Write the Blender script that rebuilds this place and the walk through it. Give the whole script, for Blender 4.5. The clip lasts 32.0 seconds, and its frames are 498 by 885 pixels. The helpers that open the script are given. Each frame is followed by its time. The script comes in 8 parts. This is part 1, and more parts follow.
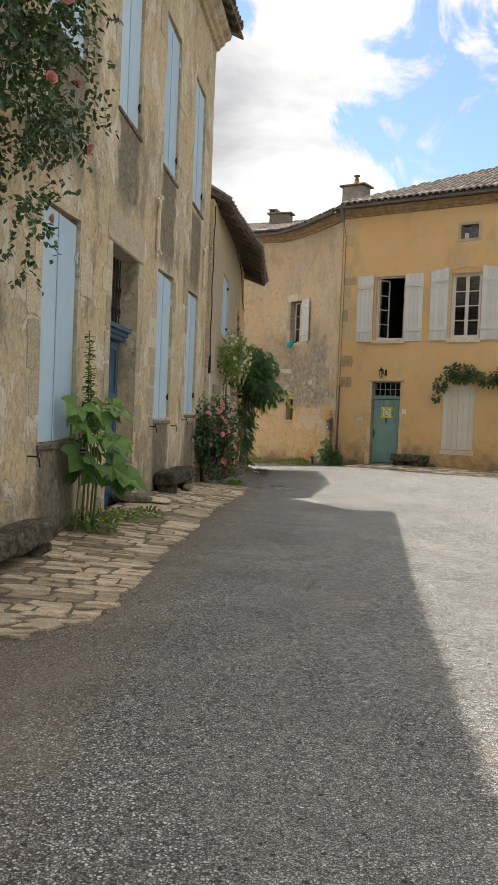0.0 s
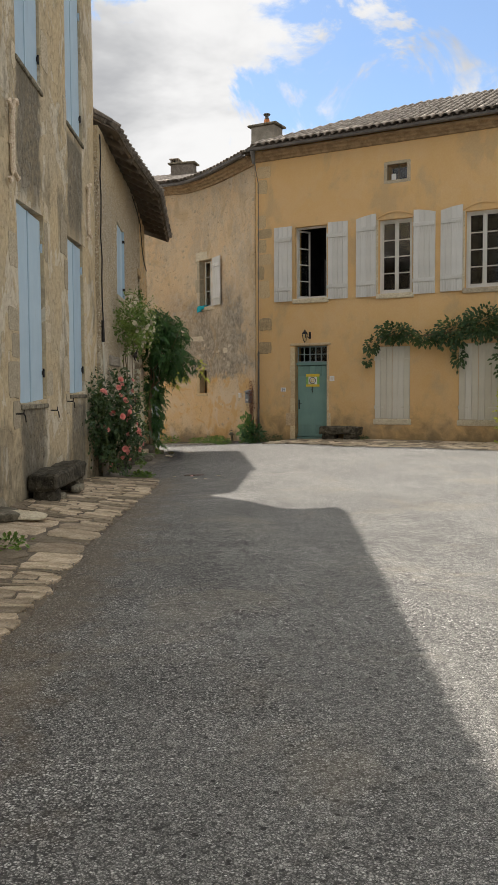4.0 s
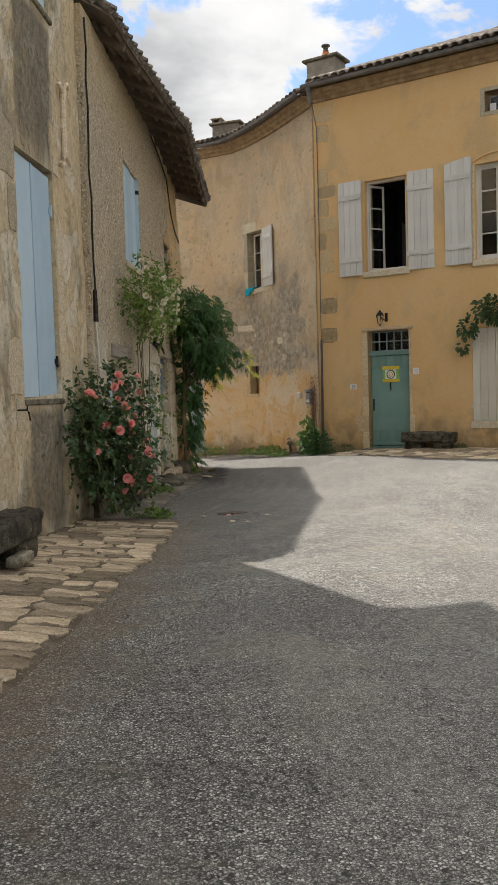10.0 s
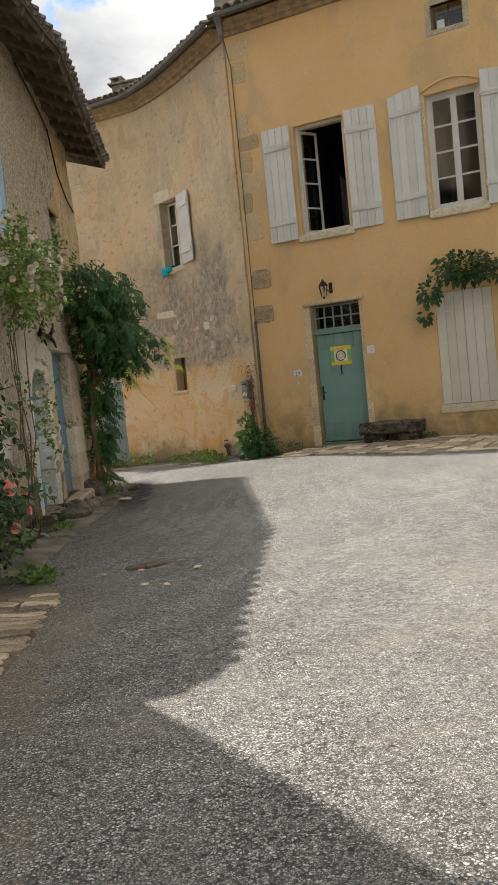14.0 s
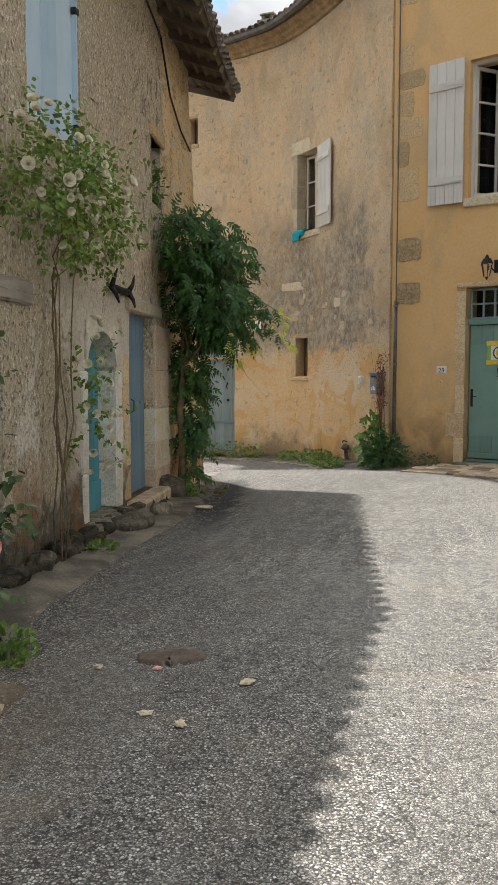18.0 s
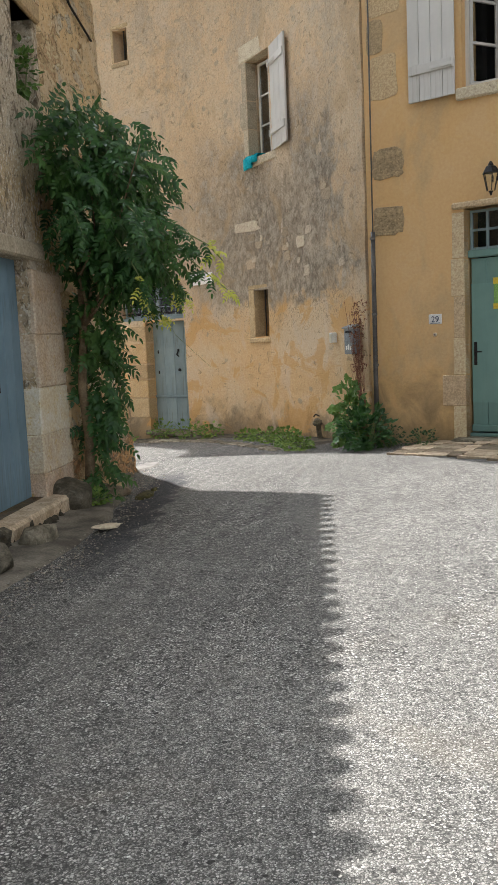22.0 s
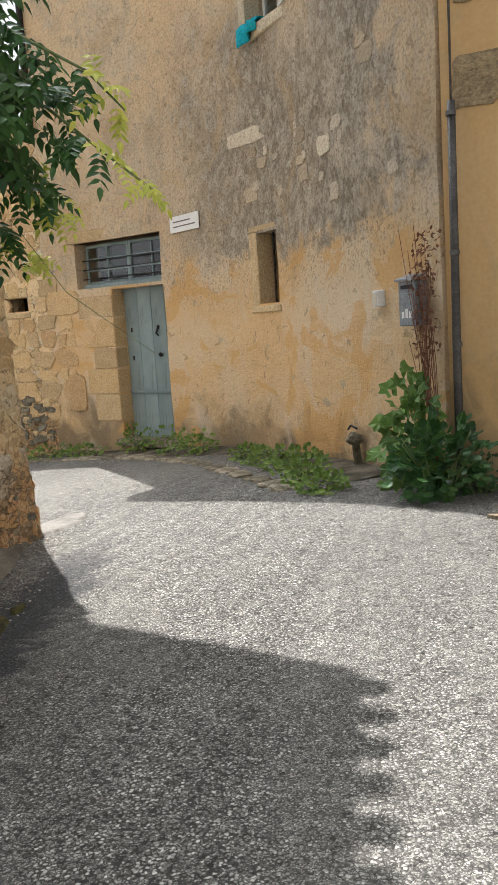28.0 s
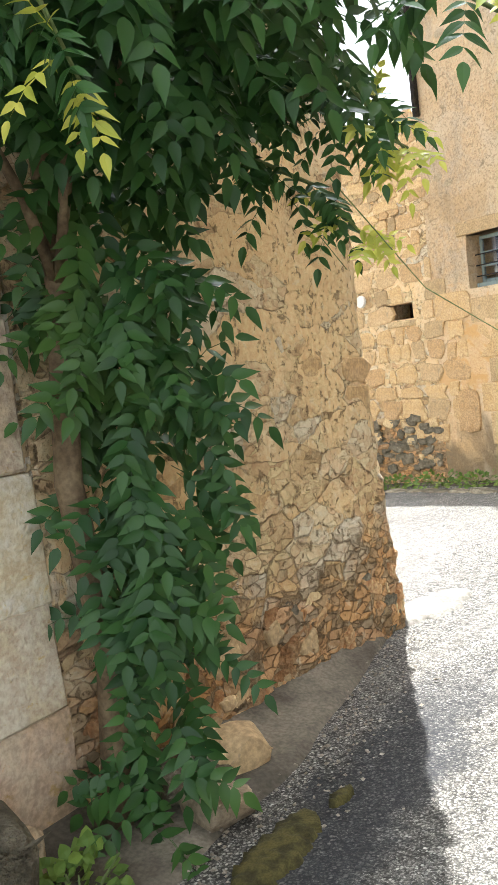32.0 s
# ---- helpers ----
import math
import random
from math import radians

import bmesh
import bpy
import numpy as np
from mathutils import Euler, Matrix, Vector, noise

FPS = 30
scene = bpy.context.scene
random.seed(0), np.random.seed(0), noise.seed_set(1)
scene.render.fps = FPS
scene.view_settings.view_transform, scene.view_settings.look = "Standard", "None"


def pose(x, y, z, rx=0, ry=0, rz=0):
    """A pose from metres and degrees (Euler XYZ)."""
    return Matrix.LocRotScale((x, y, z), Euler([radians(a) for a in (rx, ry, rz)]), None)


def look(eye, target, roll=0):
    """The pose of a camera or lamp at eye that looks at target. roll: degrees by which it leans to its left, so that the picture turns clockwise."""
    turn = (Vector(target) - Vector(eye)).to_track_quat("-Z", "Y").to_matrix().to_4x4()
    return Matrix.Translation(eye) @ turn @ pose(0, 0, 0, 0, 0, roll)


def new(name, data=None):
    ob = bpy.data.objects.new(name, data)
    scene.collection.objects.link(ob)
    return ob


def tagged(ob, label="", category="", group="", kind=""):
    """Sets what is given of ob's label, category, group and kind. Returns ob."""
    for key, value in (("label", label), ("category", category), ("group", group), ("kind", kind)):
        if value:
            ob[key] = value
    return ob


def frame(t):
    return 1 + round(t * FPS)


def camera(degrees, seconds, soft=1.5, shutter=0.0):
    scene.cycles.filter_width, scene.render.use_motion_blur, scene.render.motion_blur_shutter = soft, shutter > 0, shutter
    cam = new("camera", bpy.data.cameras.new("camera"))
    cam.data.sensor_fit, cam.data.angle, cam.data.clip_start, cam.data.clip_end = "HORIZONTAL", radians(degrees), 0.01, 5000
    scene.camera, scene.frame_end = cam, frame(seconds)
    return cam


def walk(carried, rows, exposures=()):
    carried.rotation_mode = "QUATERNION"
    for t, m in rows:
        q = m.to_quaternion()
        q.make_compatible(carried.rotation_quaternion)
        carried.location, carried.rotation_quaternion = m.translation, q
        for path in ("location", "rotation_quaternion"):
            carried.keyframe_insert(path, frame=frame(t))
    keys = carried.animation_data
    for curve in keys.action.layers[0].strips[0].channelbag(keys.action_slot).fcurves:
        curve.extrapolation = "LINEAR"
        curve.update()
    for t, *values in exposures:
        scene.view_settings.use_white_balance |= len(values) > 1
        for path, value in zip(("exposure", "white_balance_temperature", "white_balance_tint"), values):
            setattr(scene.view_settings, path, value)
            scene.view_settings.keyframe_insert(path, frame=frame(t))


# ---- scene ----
cam = camera(32.8, 32.0, soft=1.1)
METRES, EYE, TILT, LEAN, TURN = 25.0, 1.4, 0.0, 0.0, 0.0
ROWS = [
    (0.0, 0.0, 0.0, 0.0, 0.07, -1.73, -2.3),
    (0.5, -0.0003, 0.0156, -0.001, -1.86, -3.7, -0.61),
    (1.0, 0.003, 0.0321, 0.0008, -0.43, -3.1, 0.18),
    (1.5, 0.0025, 0.0482, 0.0006, -0.98, -2.3, -0.26),
    (2.0, 0.0047, 0.0636, 0.0007, -4.46, -3.81, -1.36),
    (2.5, 0.0086, 0.0798, 0.0004, -5.92, -5.48, -0.77),
    (4.5, 0.0055, 0.1489, 0.0024, -5.57, -2.71, 0.47),
    (5.0, 0.0087, 0.1655, -0.0001, -3.44, -1.97, -1.25),
    (5.5, 0.0101, 0.1805, 0.0014, -1.38, -1.4, -1.2),
    (6.0, 0.0118, 0.1984, -0.0, -1.06, -3.4, 0.06),
    (6.5, 0.0187, 0.2146, 0.001, -1.62, -4.37, 0.06),
    (7.0, 0.0191, 0.2316, 0.0013, -2.88, -1.97, 0.96),
    (7.5, 0.0223, 0.2477, 0.0, -4.17, -1.19, 1.87),
    (8.0, 0.0269, 0.2636, 0.0013, -4.01, -1.8, 2.41),
    (8.5, 0.0237, 0.2818, 0.001, -1.86, -1.88, 3.18),
    (9.0, 0.0258, 0.2994, -0.0014, -0.4, -2.74, 1.97),
    (9.5, 0.0255, 0.3167, -0.0012, -0.35, -3.91, 1.2),
    (10.0, 0.0259, 0.3331, 0.0, -1.59, -3.39, 1.67),
    (10.5, 0.0308, 0.3488, 0.0004, -1.75, -1.99, 0.79),
    (11.0, 0.028, 0.367, -0.0009, -0.64, -2.42, 1.31),
    (11.5, 0.0307, 0.3838, -0.002, -1.98, -3.63, 1.87),
    (12.0, 0.0334, 0.4001, -0.0007, -2.35, -3.18, 2.66),
    (12.5, 0.0304, 0.4187, 0.0001, -2.27, -2.55, 4.62),
    (13.0, 0.0373, 0.4356, -0.0023, -4.76, -3.47, 4.45),
    (13.5, 0.0386, 0.4517, -0.0015, -5.49, -3.68, 5.2),
    (15.5, 0.0481, 0.511, -0.002, -6.3, -6.44, 6.2),
    (16.0, 0.0524, 0.5254, -0.0005, -4.98, -7.08, 5.33),
    (16.5, 0.0508, 0.5406, -0.0007, -2.26, -5.64, 4.96),
    (17.0, 0.0512, 0.5546, -0.0011, 0.66, -5.29, 2.91),
    (17.5, 0.0556, 0.5687, 0.0004, 3.1, -5.24, 0.16),
    (18.0, 0.0539, 0.5844, -0.0002, 3.13, -4.61, 0.03),
    (18.5, 0.0579, 0.5988, -0.001, 1.73, -4.44, -0.54),
    (19.0, 0.0632, 0.6133, -0.0009, 0.41, -4.73, -0.94),
    (19.5, 0.0626, 0.631, -0.0011, -0.08, -5.77, 0.71),
    (20.0, 0.0683, 0.6475, -0.0042, -0.39, -7.27, 2.11),
    (20.5, 0.07, 0.6633, -0.0024, 0.98, -6.52, 2.21),
    (21.0, 0.0691, 0.6797, -0.0019, 2.38, -5.58, 1.58),
    (21.5, 0.0728, 0.6953, -0.0046, 2.16, -6.59, 1.68),
    (22.0, 0.0717, 0.7105, -0.0043, 2.22, -6.83, 2.56),
    (22.5, 0.0724, 0.7263, -0.0034, 0.99, -6.93, 2.63),
    (23.0, 0.0784, 0.7416, -0.0044, -0.82, -7.87, 1.0),
    (23.5, 0.076, 0.7565, -0.0047, -0.02, -7.91, 0.56),
    (24.0, 0.0757, 0.7728, -0.005, 0.3, -7.51, 1.82),
    (24.5, 0.0796, 0.7897, -0.0055, 0.28, -6.96, 3.09),
    (26.5, 0.0837, 0.8561, -0.008, 2.89, -8.19, 4.81),
    (27.0, 0.0863, 0.8723, -0.009, 3.71, -8.23, 4.09),
    (27.5, 0.0824, 0.8874, -0.0086, 4.41, -8.15, 3.59),
    (28.0, 0.0809, 0.9019, -0.0091, 4.82, -8.14, 3.68),
    (28.5, 0.0837, 0.9162, -0.0078, 5.52, -7.88, 2.58),
    (29.0, 0.0785, 0.9296, -0.0084, 8.16, -7.28, 3.03),
    (29.5, 0.0746, 0.9424, -0.0098, 12.21, -7.75, 3.89),
    (30.0, 0.0724, 0.9547, -0.008, 17.55, -6.98, 3.63),
    (30.5, 0.0653, 0.9629, -0.0075, 23.92, -5.06, 4.06),
    (31.0, 0.0619, 0.9694, -0.0088, 30.8, -4.93, 5.14),
    (31.5, 0.0646, 0.9739, -0.0075, 33.22, -5.16, 5.95),
    (32.0, 0.0654, 0.9744, -0.0076, 31.5, -5.42, 6.64),
]
walk(cam, [(t, pose(0, 0, EYE, TILT, LEAN, TURN) @ pose(METRES * x, METRES * y, METRES * z, 90 + pitch, roll, yaw)) for t, x, y, z, yaw, pitch, roll in ROWS],
     exposures=[(0, 1.15, 6600, 10.0), (0.5, 1.05, 6600, 10.0), (2.5, 1.02, 6600, 10.0), (5, 0.92, 6600, 10.0), (8, 0.87, 6600, 10.0), (10, 1.05, 6600, 10.0), (12, 1.17, 6600, 10.0), (14, 1.12, 6600, 10.0), (16, 0.98, 6600, 10.0), (17, 1.02, 6550, 10.0), (18, 1.25, 6450, 10.0), (19, 1.25, 6200, 10.0), (20.5, 1.33, 6150, 10.0), (22, 1.4, 6150, 10.0), (24, 1.52, 6150, 10.0), (28, 1.5, 6250, 10.0), (30.2, 1.46, 6150, 10.0), (31.0, 1.78, 6650, 11.0), (31.4, 2.3, 6450, 10.0), (32, 2.4, 6150, 8.0)])

# ---- light ----
SUN_TO = Vector((-0.285, 0.55, 1.0)).normalized()
SUN_EL = math.asin(SUN_TO.z)
SUN_AZ = math.atan2(SUN_TO.x, SUN_TO.y)
sun = new("sun", bpy.data.lights.new("sun", "SUN"))
sun.data.energy, sun.data.angle, sun.data.color = 3.35, radians(0.45), (1.0, 0.94, 0.875)
sun.matrix_world = look((0, 0, 0), -SUN_TO)

world = bpy.data.worlds.new("sky")
scene.world = world
world.use_nodes = True


# ---- node helpers ----
def add(nt, kind):
    return nt.nodes.new(kind)


def put(nt, value, socket):
    if isinstance(value, bpy.types.NodeSocket):
        nt.links.new(value, socket)
    elif isinstance(value, (tuple, list)) and len(value) == 3 and socket.type == "RGBA":
        socket.default_value = (*value, 1)
    else:
        socket.default_value = value


def n_noise(nt, vec, scale, detail=4.0, rough=0.55, distort=0.0):
    n = add(nt, "ShaderNodeTexNoise")
    put(nt, vec, n.inputs["Vector"])
    n.inputs["Scale"].default_value, n.inputs["Detail"].default_value = scale, detail
    n.inputs["Roughness"].default_value, n.inputs["Distortion"].default_value = rough, distort
    return n.outputs["Fac"]


def n_voronoi(nt, vec, scale, feature="F1", out="Distance", randomness=1.0):
    n = add(nt, "ShaderNodeTexVoronoi")
    n.feature = feature
    put(nt, vec, n.inputs["Vector"])
    n.inputs["Scale"].default_value = scale
    n.inputs["Randomness"].default_value = randomness
    return n.outputs[out]


def n_ramp(nt, fac, stops, smooth=True):
    n = add(nt, "ShaderNodeValToRGB")
    n.color_ramp.interpolation = "EASE" if smooth else "LINEAR"
    while len(n.color_ramp.elements) < len(stops):
        n.color_ramp.elements.new(0.5)
    for e, (p, c) in zip(n.color_ramp.elements, stops):
        e.position = p
        e.color = (*c, 1) if isinstance(c, tuple) else (c, c, c, 1)
    put(nt, fac, n.inputs["Fac"])
    return n.outputs["Color"]


def n_mix(nt, fac, a, b, mode="MIX"):
    n = add(nt, "ShaderNodeMix")
    n.data_type, n.blend_type, n.clamp_factor = "RGBA", mode, True
    put(nt, fac, n.inputs[0])
    put(nt, a, n.inputs[6])
    put(nt, b, n.inputs[7])
    return n.outputs[2]


def n_math(nt, op, a, b=0.0):
    n = add(nt, "ShaderNodeMath")
    n.operation, n.use_clamp = op, False
    put(nt, a, n.inputs[0])
    put(nt, b, n.inputs[1])
    return n.outputs[0]


def n_map(nt, vec, scale=(1, 1, 1), rot=(0, 0, 0), loc=(0, 0, 0)):
    n = add(nt, "ShaderNodeMapping")
    put(nt, vec, n.inputs["Vector"])
    n.inputs["Scale"].default_value = scale
    n.inputs["Rotation"].default_value = rot
    n.inputs["Location"].default_value = loc
    return n.outputs["Vector"]


def n_range(nt, v, a, b):
    n = add(nt, "ShaderNodeMapRange")
    n.interpolation_type = "SMOOTHSTEP"
    put(nt, v, n.inputs["Value"])
    n.inputs["From Min"].default_value, n.inputs["From Max"].default_value = a, b
    return n.outputs["Result"]


def n_xyz(nt, vec):
    n = add(nt, "ShaderNodeSeparateXYZ")
    put(nt, vec, n.inputs[0])
    return n.outputs["X"], n.outputs["Y"], n.outputs["Z"]


def n_bump(nt, height, strength, distance, normal=None):
    n = add(nt, "ShaderNodeBump")
    put(nt, height, n.inputs["Height"])
    n.inputs["Strength"].default_value, n.inputs["Distance"].default_value = strength, distance
    if normal is not None:
        put(nt, normal, n.inputs["Normal"])
    return n.outputs["Normal"]


def fresh(name):
    m = bpy.data.materials.new(name)
    m.use_nodes = True
    nt = m.node_tree
    return m, nt, nt.nodes["Principled BSDF"], add(nt, "ShaderNodeTexCoord").outputs["Object"]


def finish(m, nt, bsdf, colour, rough=0.9, normal=None, metal=0.0, spec=0.3):
    put(nt, colour, bsdf.inputs["Base Color"])
    put(nt, rough, bsdf.inputs["Roughness"])
    bsdf.inputs["Metallic"].default_value = metal
    bsdf.inputs["Specular IOR Level"].default_value = spec
    if normal is not None:
        put(nt, normal, bsdf.inputs["Normal"])
    return m


def simple(name, a, b, scale=8.0, rough=0.8, bump=0.0, metal=0.0, per_object=0.0, spec=0.3, grain=60.0):
    """A worn plain surface: two tones mottled at two scales, with fine relief."""
    m, nt, bsdf, co = fresh(name)
    f = n_noise(nt, co, scale, 6)
    g = n_noise(nt, co, grain, 3)
    c = n_mix(nt, n_ramp(nt, f, [(0.35, 0.0), (0.65, 1.0)]), a, b)
    c = n_mix(nt, 0.35, c, n_ramp(nt, g, [(0.3, 0.25), (0.7, 0.9)]), "OVERLAY")
    if per_object:
        info = add(nt, "ShaderNodeObjectInfo").outputs["Random"]
        c = n_mix(nt, per_object, c, n_ramp(nt, info, [(0.0, 0.12), (1.0, 0.95)]), "OVERLAY")
    nm = n_bump(nt, n_math(nt, "ADD", f, n_math(nt, "MULTIPLY", g, 0.3)), 0.6, bump) if bump else None
    return finish(m, nt, bsdf, c, rough, nm, metal, spec)


# sky with broken cloud
SKY_SHIFT = (0.72, 0.14, 0)
nt = world.node_tree
bg = nt.nodes["Background"]
sky = add(nt, "ShaderNodeTexSky")
sky.sky_type, sky.sun_disc = "NISHITA", False
sky.sun_elevation, sky.sun_rotation = SUN_EL, SUN_AZ
sky.air_density, sky.dust_density, sky.ozone_density = 1.0, 0.3, 2.5
co = add(nt, "ShaderNodeTexCoord").outputs["Generated"]
wx, wy, wz = n_xyz(nt, co)
flat = add(nt, "ShaderNodeCombineXYZ")
den = n_math(nt, "ADD", n_math(nt, "MAXIMUM", wz, 0.0), 0.28)
put(nt, n_math(nt, "DIVIDE", wx, den), flat.inputs[0])
put(nt, n_math(nt, "DIVIDE", wy, den), flat.inputs[1])
shift = n_map(nt, flat.outputs[0], (1, 1, 1), (0, 0, 0.0), SKY_SHIFT)
big = n_noise(nt, shift, 0.95, 8, 0.56, 0.3)
cover = n_ramp(nt, big, [(0.30, 0.0), (0.37, 1.0)])


def sky_gap(az, el, wide):
    """A ragged break in the cloud round one direction."""
    dot = add(nt, "ShaderNodeVectorMath")
    dot.operation = "DOT_PRODUCT"
    put(nt, co, dot.inputs[0])
    a, e = radians(az), radians(el)
    dot.inputs[1].default_value = (math.sin(a) * math.cos(e), math.cos(a) * math.cos(e), math.sin(e))
    ragged = n_math(nt, "ADD", dot.outputs["Value"], n_math(nt, "MULTIPLY", n_math(nt, "SUBTRACT", n_noise(nt, co, 9.0, 7, 0.6, 0.6), 0.5), 0.045))
    return n_range(nt, ragged, math.cos(radians(wide + 1.2)), math.cos(radians(wide - 2.5)))


for az, el, wide in ((12.5, 20.0, 5.2), (-7.0, 25.0, 4.2), (19.5, 20.5, 5.5)):
    cover = n_math(nt, "MULTIPLY", cover, n_math(nt, "SUBTRACT", 1.0, n_math(nt, "MULTIPLY", sky_gap(az, el, wide), 0.97)))
tone = n_noise(nt, shift, 1.6, 6, 0.55, 0.4)
cloud = n_mix(nt, n_ramp(nt, tone, [(0.38, 0.0), (0.62, 1.0)]), (2.75, 2.82, 2.95), (5.35, 5.37, 5.4))
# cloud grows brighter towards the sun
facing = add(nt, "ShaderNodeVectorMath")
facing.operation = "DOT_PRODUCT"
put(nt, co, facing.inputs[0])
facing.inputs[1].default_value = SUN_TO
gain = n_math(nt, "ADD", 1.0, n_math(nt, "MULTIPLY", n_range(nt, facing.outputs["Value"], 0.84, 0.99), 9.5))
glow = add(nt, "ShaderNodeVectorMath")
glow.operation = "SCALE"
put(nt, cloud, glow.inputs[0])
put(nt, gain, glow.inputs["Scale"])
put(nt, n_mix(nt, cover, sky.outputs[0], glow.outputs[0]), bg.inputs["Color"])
bg.inputs["Strength"].default_value = 0.09


# ---- mesh helpers ----
def link(bm, name, material, smooth=False):
    me = bpy.data.meshes.new(name)
    bm.normal_update()
    bm.to_mesh(me)
    bm.free()
    for p in me.polygons:
        p.use_smooth = smooth
    me.materials.append(material)
    return new(name, me)


def part(name, bm, material, parent=None, label="", smooth=False, at=None):
    ob = link(bm, name, material, smooth)
    if parent is not None:
        ob.parent = parent
    if at is not None:
        ob.matrix_local = at
    if label:
        ob["label"] = label
    return ob


def shared(name, me, parent, m):
    ob = new(name, me)
    ob.parent = parent
    ob.matrix_local = m
    return ob


def thing(name, m, label, category, group="", kind=""):
    ob = new(name)
    ob.empty_display_size = 0.1
    ob.matrix_world = m
    return tagged(ob, label, category, group, kind)


def box(bm, x0, x1, y0, y1, z0, z1, bevel=0.0, jit=0.0, rng=random):
    vs = [bm.verts.new((x + rng.uniform(-jit, jit), y + rng.uniform(-jit, jit), z + rng.uniform(-jit, jit)))
          for x in (x0, x1) for y in (y0, y1) for z in (z0, z1)]
    fs = [bm.faces.new([vs[i] for i in q]) for q in ((0, 1, 3, 2), (4, 6, 7, 5), (0, 4, 5, 1), (2, 3, 7, 6), (0, 2, 6, 4), (1, 5, 7, 3))]
    if bevel:
        es = list({e for f in fs for e in f.edges})
        bmesh.ops.bevel(bm, geom=es, offset=bevel, segments=1, affect="EDGES", profile=0.5)
    return bm


def boxed(*a, **k):
    return box(bmesh.new(), *a, **k)


def tube(bm, pts, r0, r1=None, sides=6):
    """A tapered tube along points."""
    r1 = r0 if r1 is None else r1
    pts = [Vector(p) for p in pts]
    rings = []
    for i, p in enumerate(pts):
        t = (pts[min(i + 1, len(pts) - 1)] - pts[max(i - 1, 0)]).normalized()
        u = t.cross(Vector((0.3, 0.2, 1)) if abs(t.z) < 0.9 else Vector((1, 0.1, 0))).normalized()
        v = t.cross(u)
        r = r0 + (r1 - r0) * i / max(1, len(pts) - 1)
        rings.append([bm.verts.new(p + (u * math.cos(a) + v * math.sin(a)) * r) for a in [2 * math.pi * k / sides for k in range(sides)]])
    for a, b in zip(rings, rings[1:]):
        for k in range(sides):
            bm.faces.new((a[k], a[(k + 1) % sides], b[(k + 1) % sides], b[k]))
    bm.faces.new(rings[0][::-1])
    bm.faces.new(rings[-1])
    return bm


def tubed(pts, r0, r1=None, sides=6):
    return tube(bmesh.new(), pts, r0, r1, sides)


def lump(bm, c, size, seed, sub=2, rough=0.25, flat=False):
    """An uneven stone."""
    r = bmesh.ops.create_icosphere(bm, subdivisions=sub, radius=1.0)
    for v in r["verts"]:
        n = noise.noise(v.co * 1.4 + Vector((seed * 7.3, seed * 1.7, 0))) * rough + 1
        n += rough * (0.34 * noise.noise(v.co * 3.9 + Vector((seed, 0, seed * 3.1))) + 0.16 * noise.noise(v.co * 8.5 + Vector((0, seed, 0))))
        q = v.co * n
        if flat:
            q = Vector([math.copysign(abs(w) ** 0.55, w) for w in q])
        v.co = Vector((q.x * size[0], q.y * size[1], q.z * size[2])) + Vector(c)
    return bm


def crag(size, seed):
    """A broken angular stone."""
    rng = random.Random(seed)
    bm = bmesh.new()
    for k in range(26):
        q = Vector((rng.gauss(0, 1), rng.gauss(0, 1), rng.gauss(0, 1))).normalized()
        q = Vector([math.copysign(abs(w) ** 0.6, w) for w in q]) * rng.uniform(0.86, 1.1)
        bm.verts.new((q.x * size[0], q.y * size[1], q.z * size[2]))
    r = bmesh.ops.convex_hull(bm, input=bm.verts[:])
    bmesh.ops.delete(bm, geom=[g for g in r["geom_interior"] if isinstance(g, bmesh.types.BMVert)], context="VERTS")
    bmesh.ops.bevel(bm, geom=bm.edges[:], offset=min(size) * 0.07, segments=1, affect="EDGES")
    return bm


def join_raw(name, verts, faces, material, parent=None, smooth=False):
    me = bpy.data.meshes.new(name)
    me.from_pydata(verts, [], faces)
    me.materials.append(material)
    if smooth:
        me.polygons.foreach_set("use_smooth", [True] * len(me.polygons))
    me.update()
    ob = new(name, me)
    if parent is not None:
        ob.parent = parent
    return ob


# ---- the plan: four walls, each a map of (along, up, out) ----
def lerp(xs, ys, x):
    return float(np.interp(x, xs, ys))


L_K, L_SHEAR = 0.0938, 0.045
L_N = Vector((1, -L_K, 0)).normalized()


def f_tall(s, z, d=0.0):
    """The tall house: s is the y along its front; its courses climb a little."""
    return Vector((-1.46 + L_K * (s - 15), s, z + L_SHEAR * (s - 15))) + L_N * d


W_K = 0.0787
W_N = Vector((1, -W_K, 0)).normalized()


def f_low(s, z, d=0.0):
    """The low house: straight to 28.5, then round a tight corner and away; the corner leans back as it rises."""
    k = lerp((25.5, 28.0), (0, 1), s)
    d = d + k * (0.06 * max(0.0, 1 - max(0.0, z + 0.35) / 0.9) - 0.022 * max(0.0, z - 0.8))
    if s <= 28.5:
        return Vector((-1.0 + W_K * (s - 19.1), s, z)) + W_N * d
    r, a0 = 0.5, math.atan2(W_N.y, W_N.x)
    c = Vector((-1.0 + W_K * (28.5 - 19.1), 28.5, z)) - W_N * r
    a = min((s - 28.5) / r, 1.75)
    n = Vector((math.cos(a0 + a), math.sin(a0 + a), 0))
    p = c + n * (r + d)
    extra = s - 28.5 - 1.75 * r
    if extra > 0:
        p += Vector((-n.y, n.x, 0)) * extra
    return p


R_A = radians(-34)
R_T = Vector((math.cos(R_A), math.sin(R_A), 0))
R_N = Vector((R_T.y, -R_T.x, 0))


def f_ochre(s, z, d=0.0):
    return Vector((2.96, 28.9, z)) + R_T * s + R_N * d


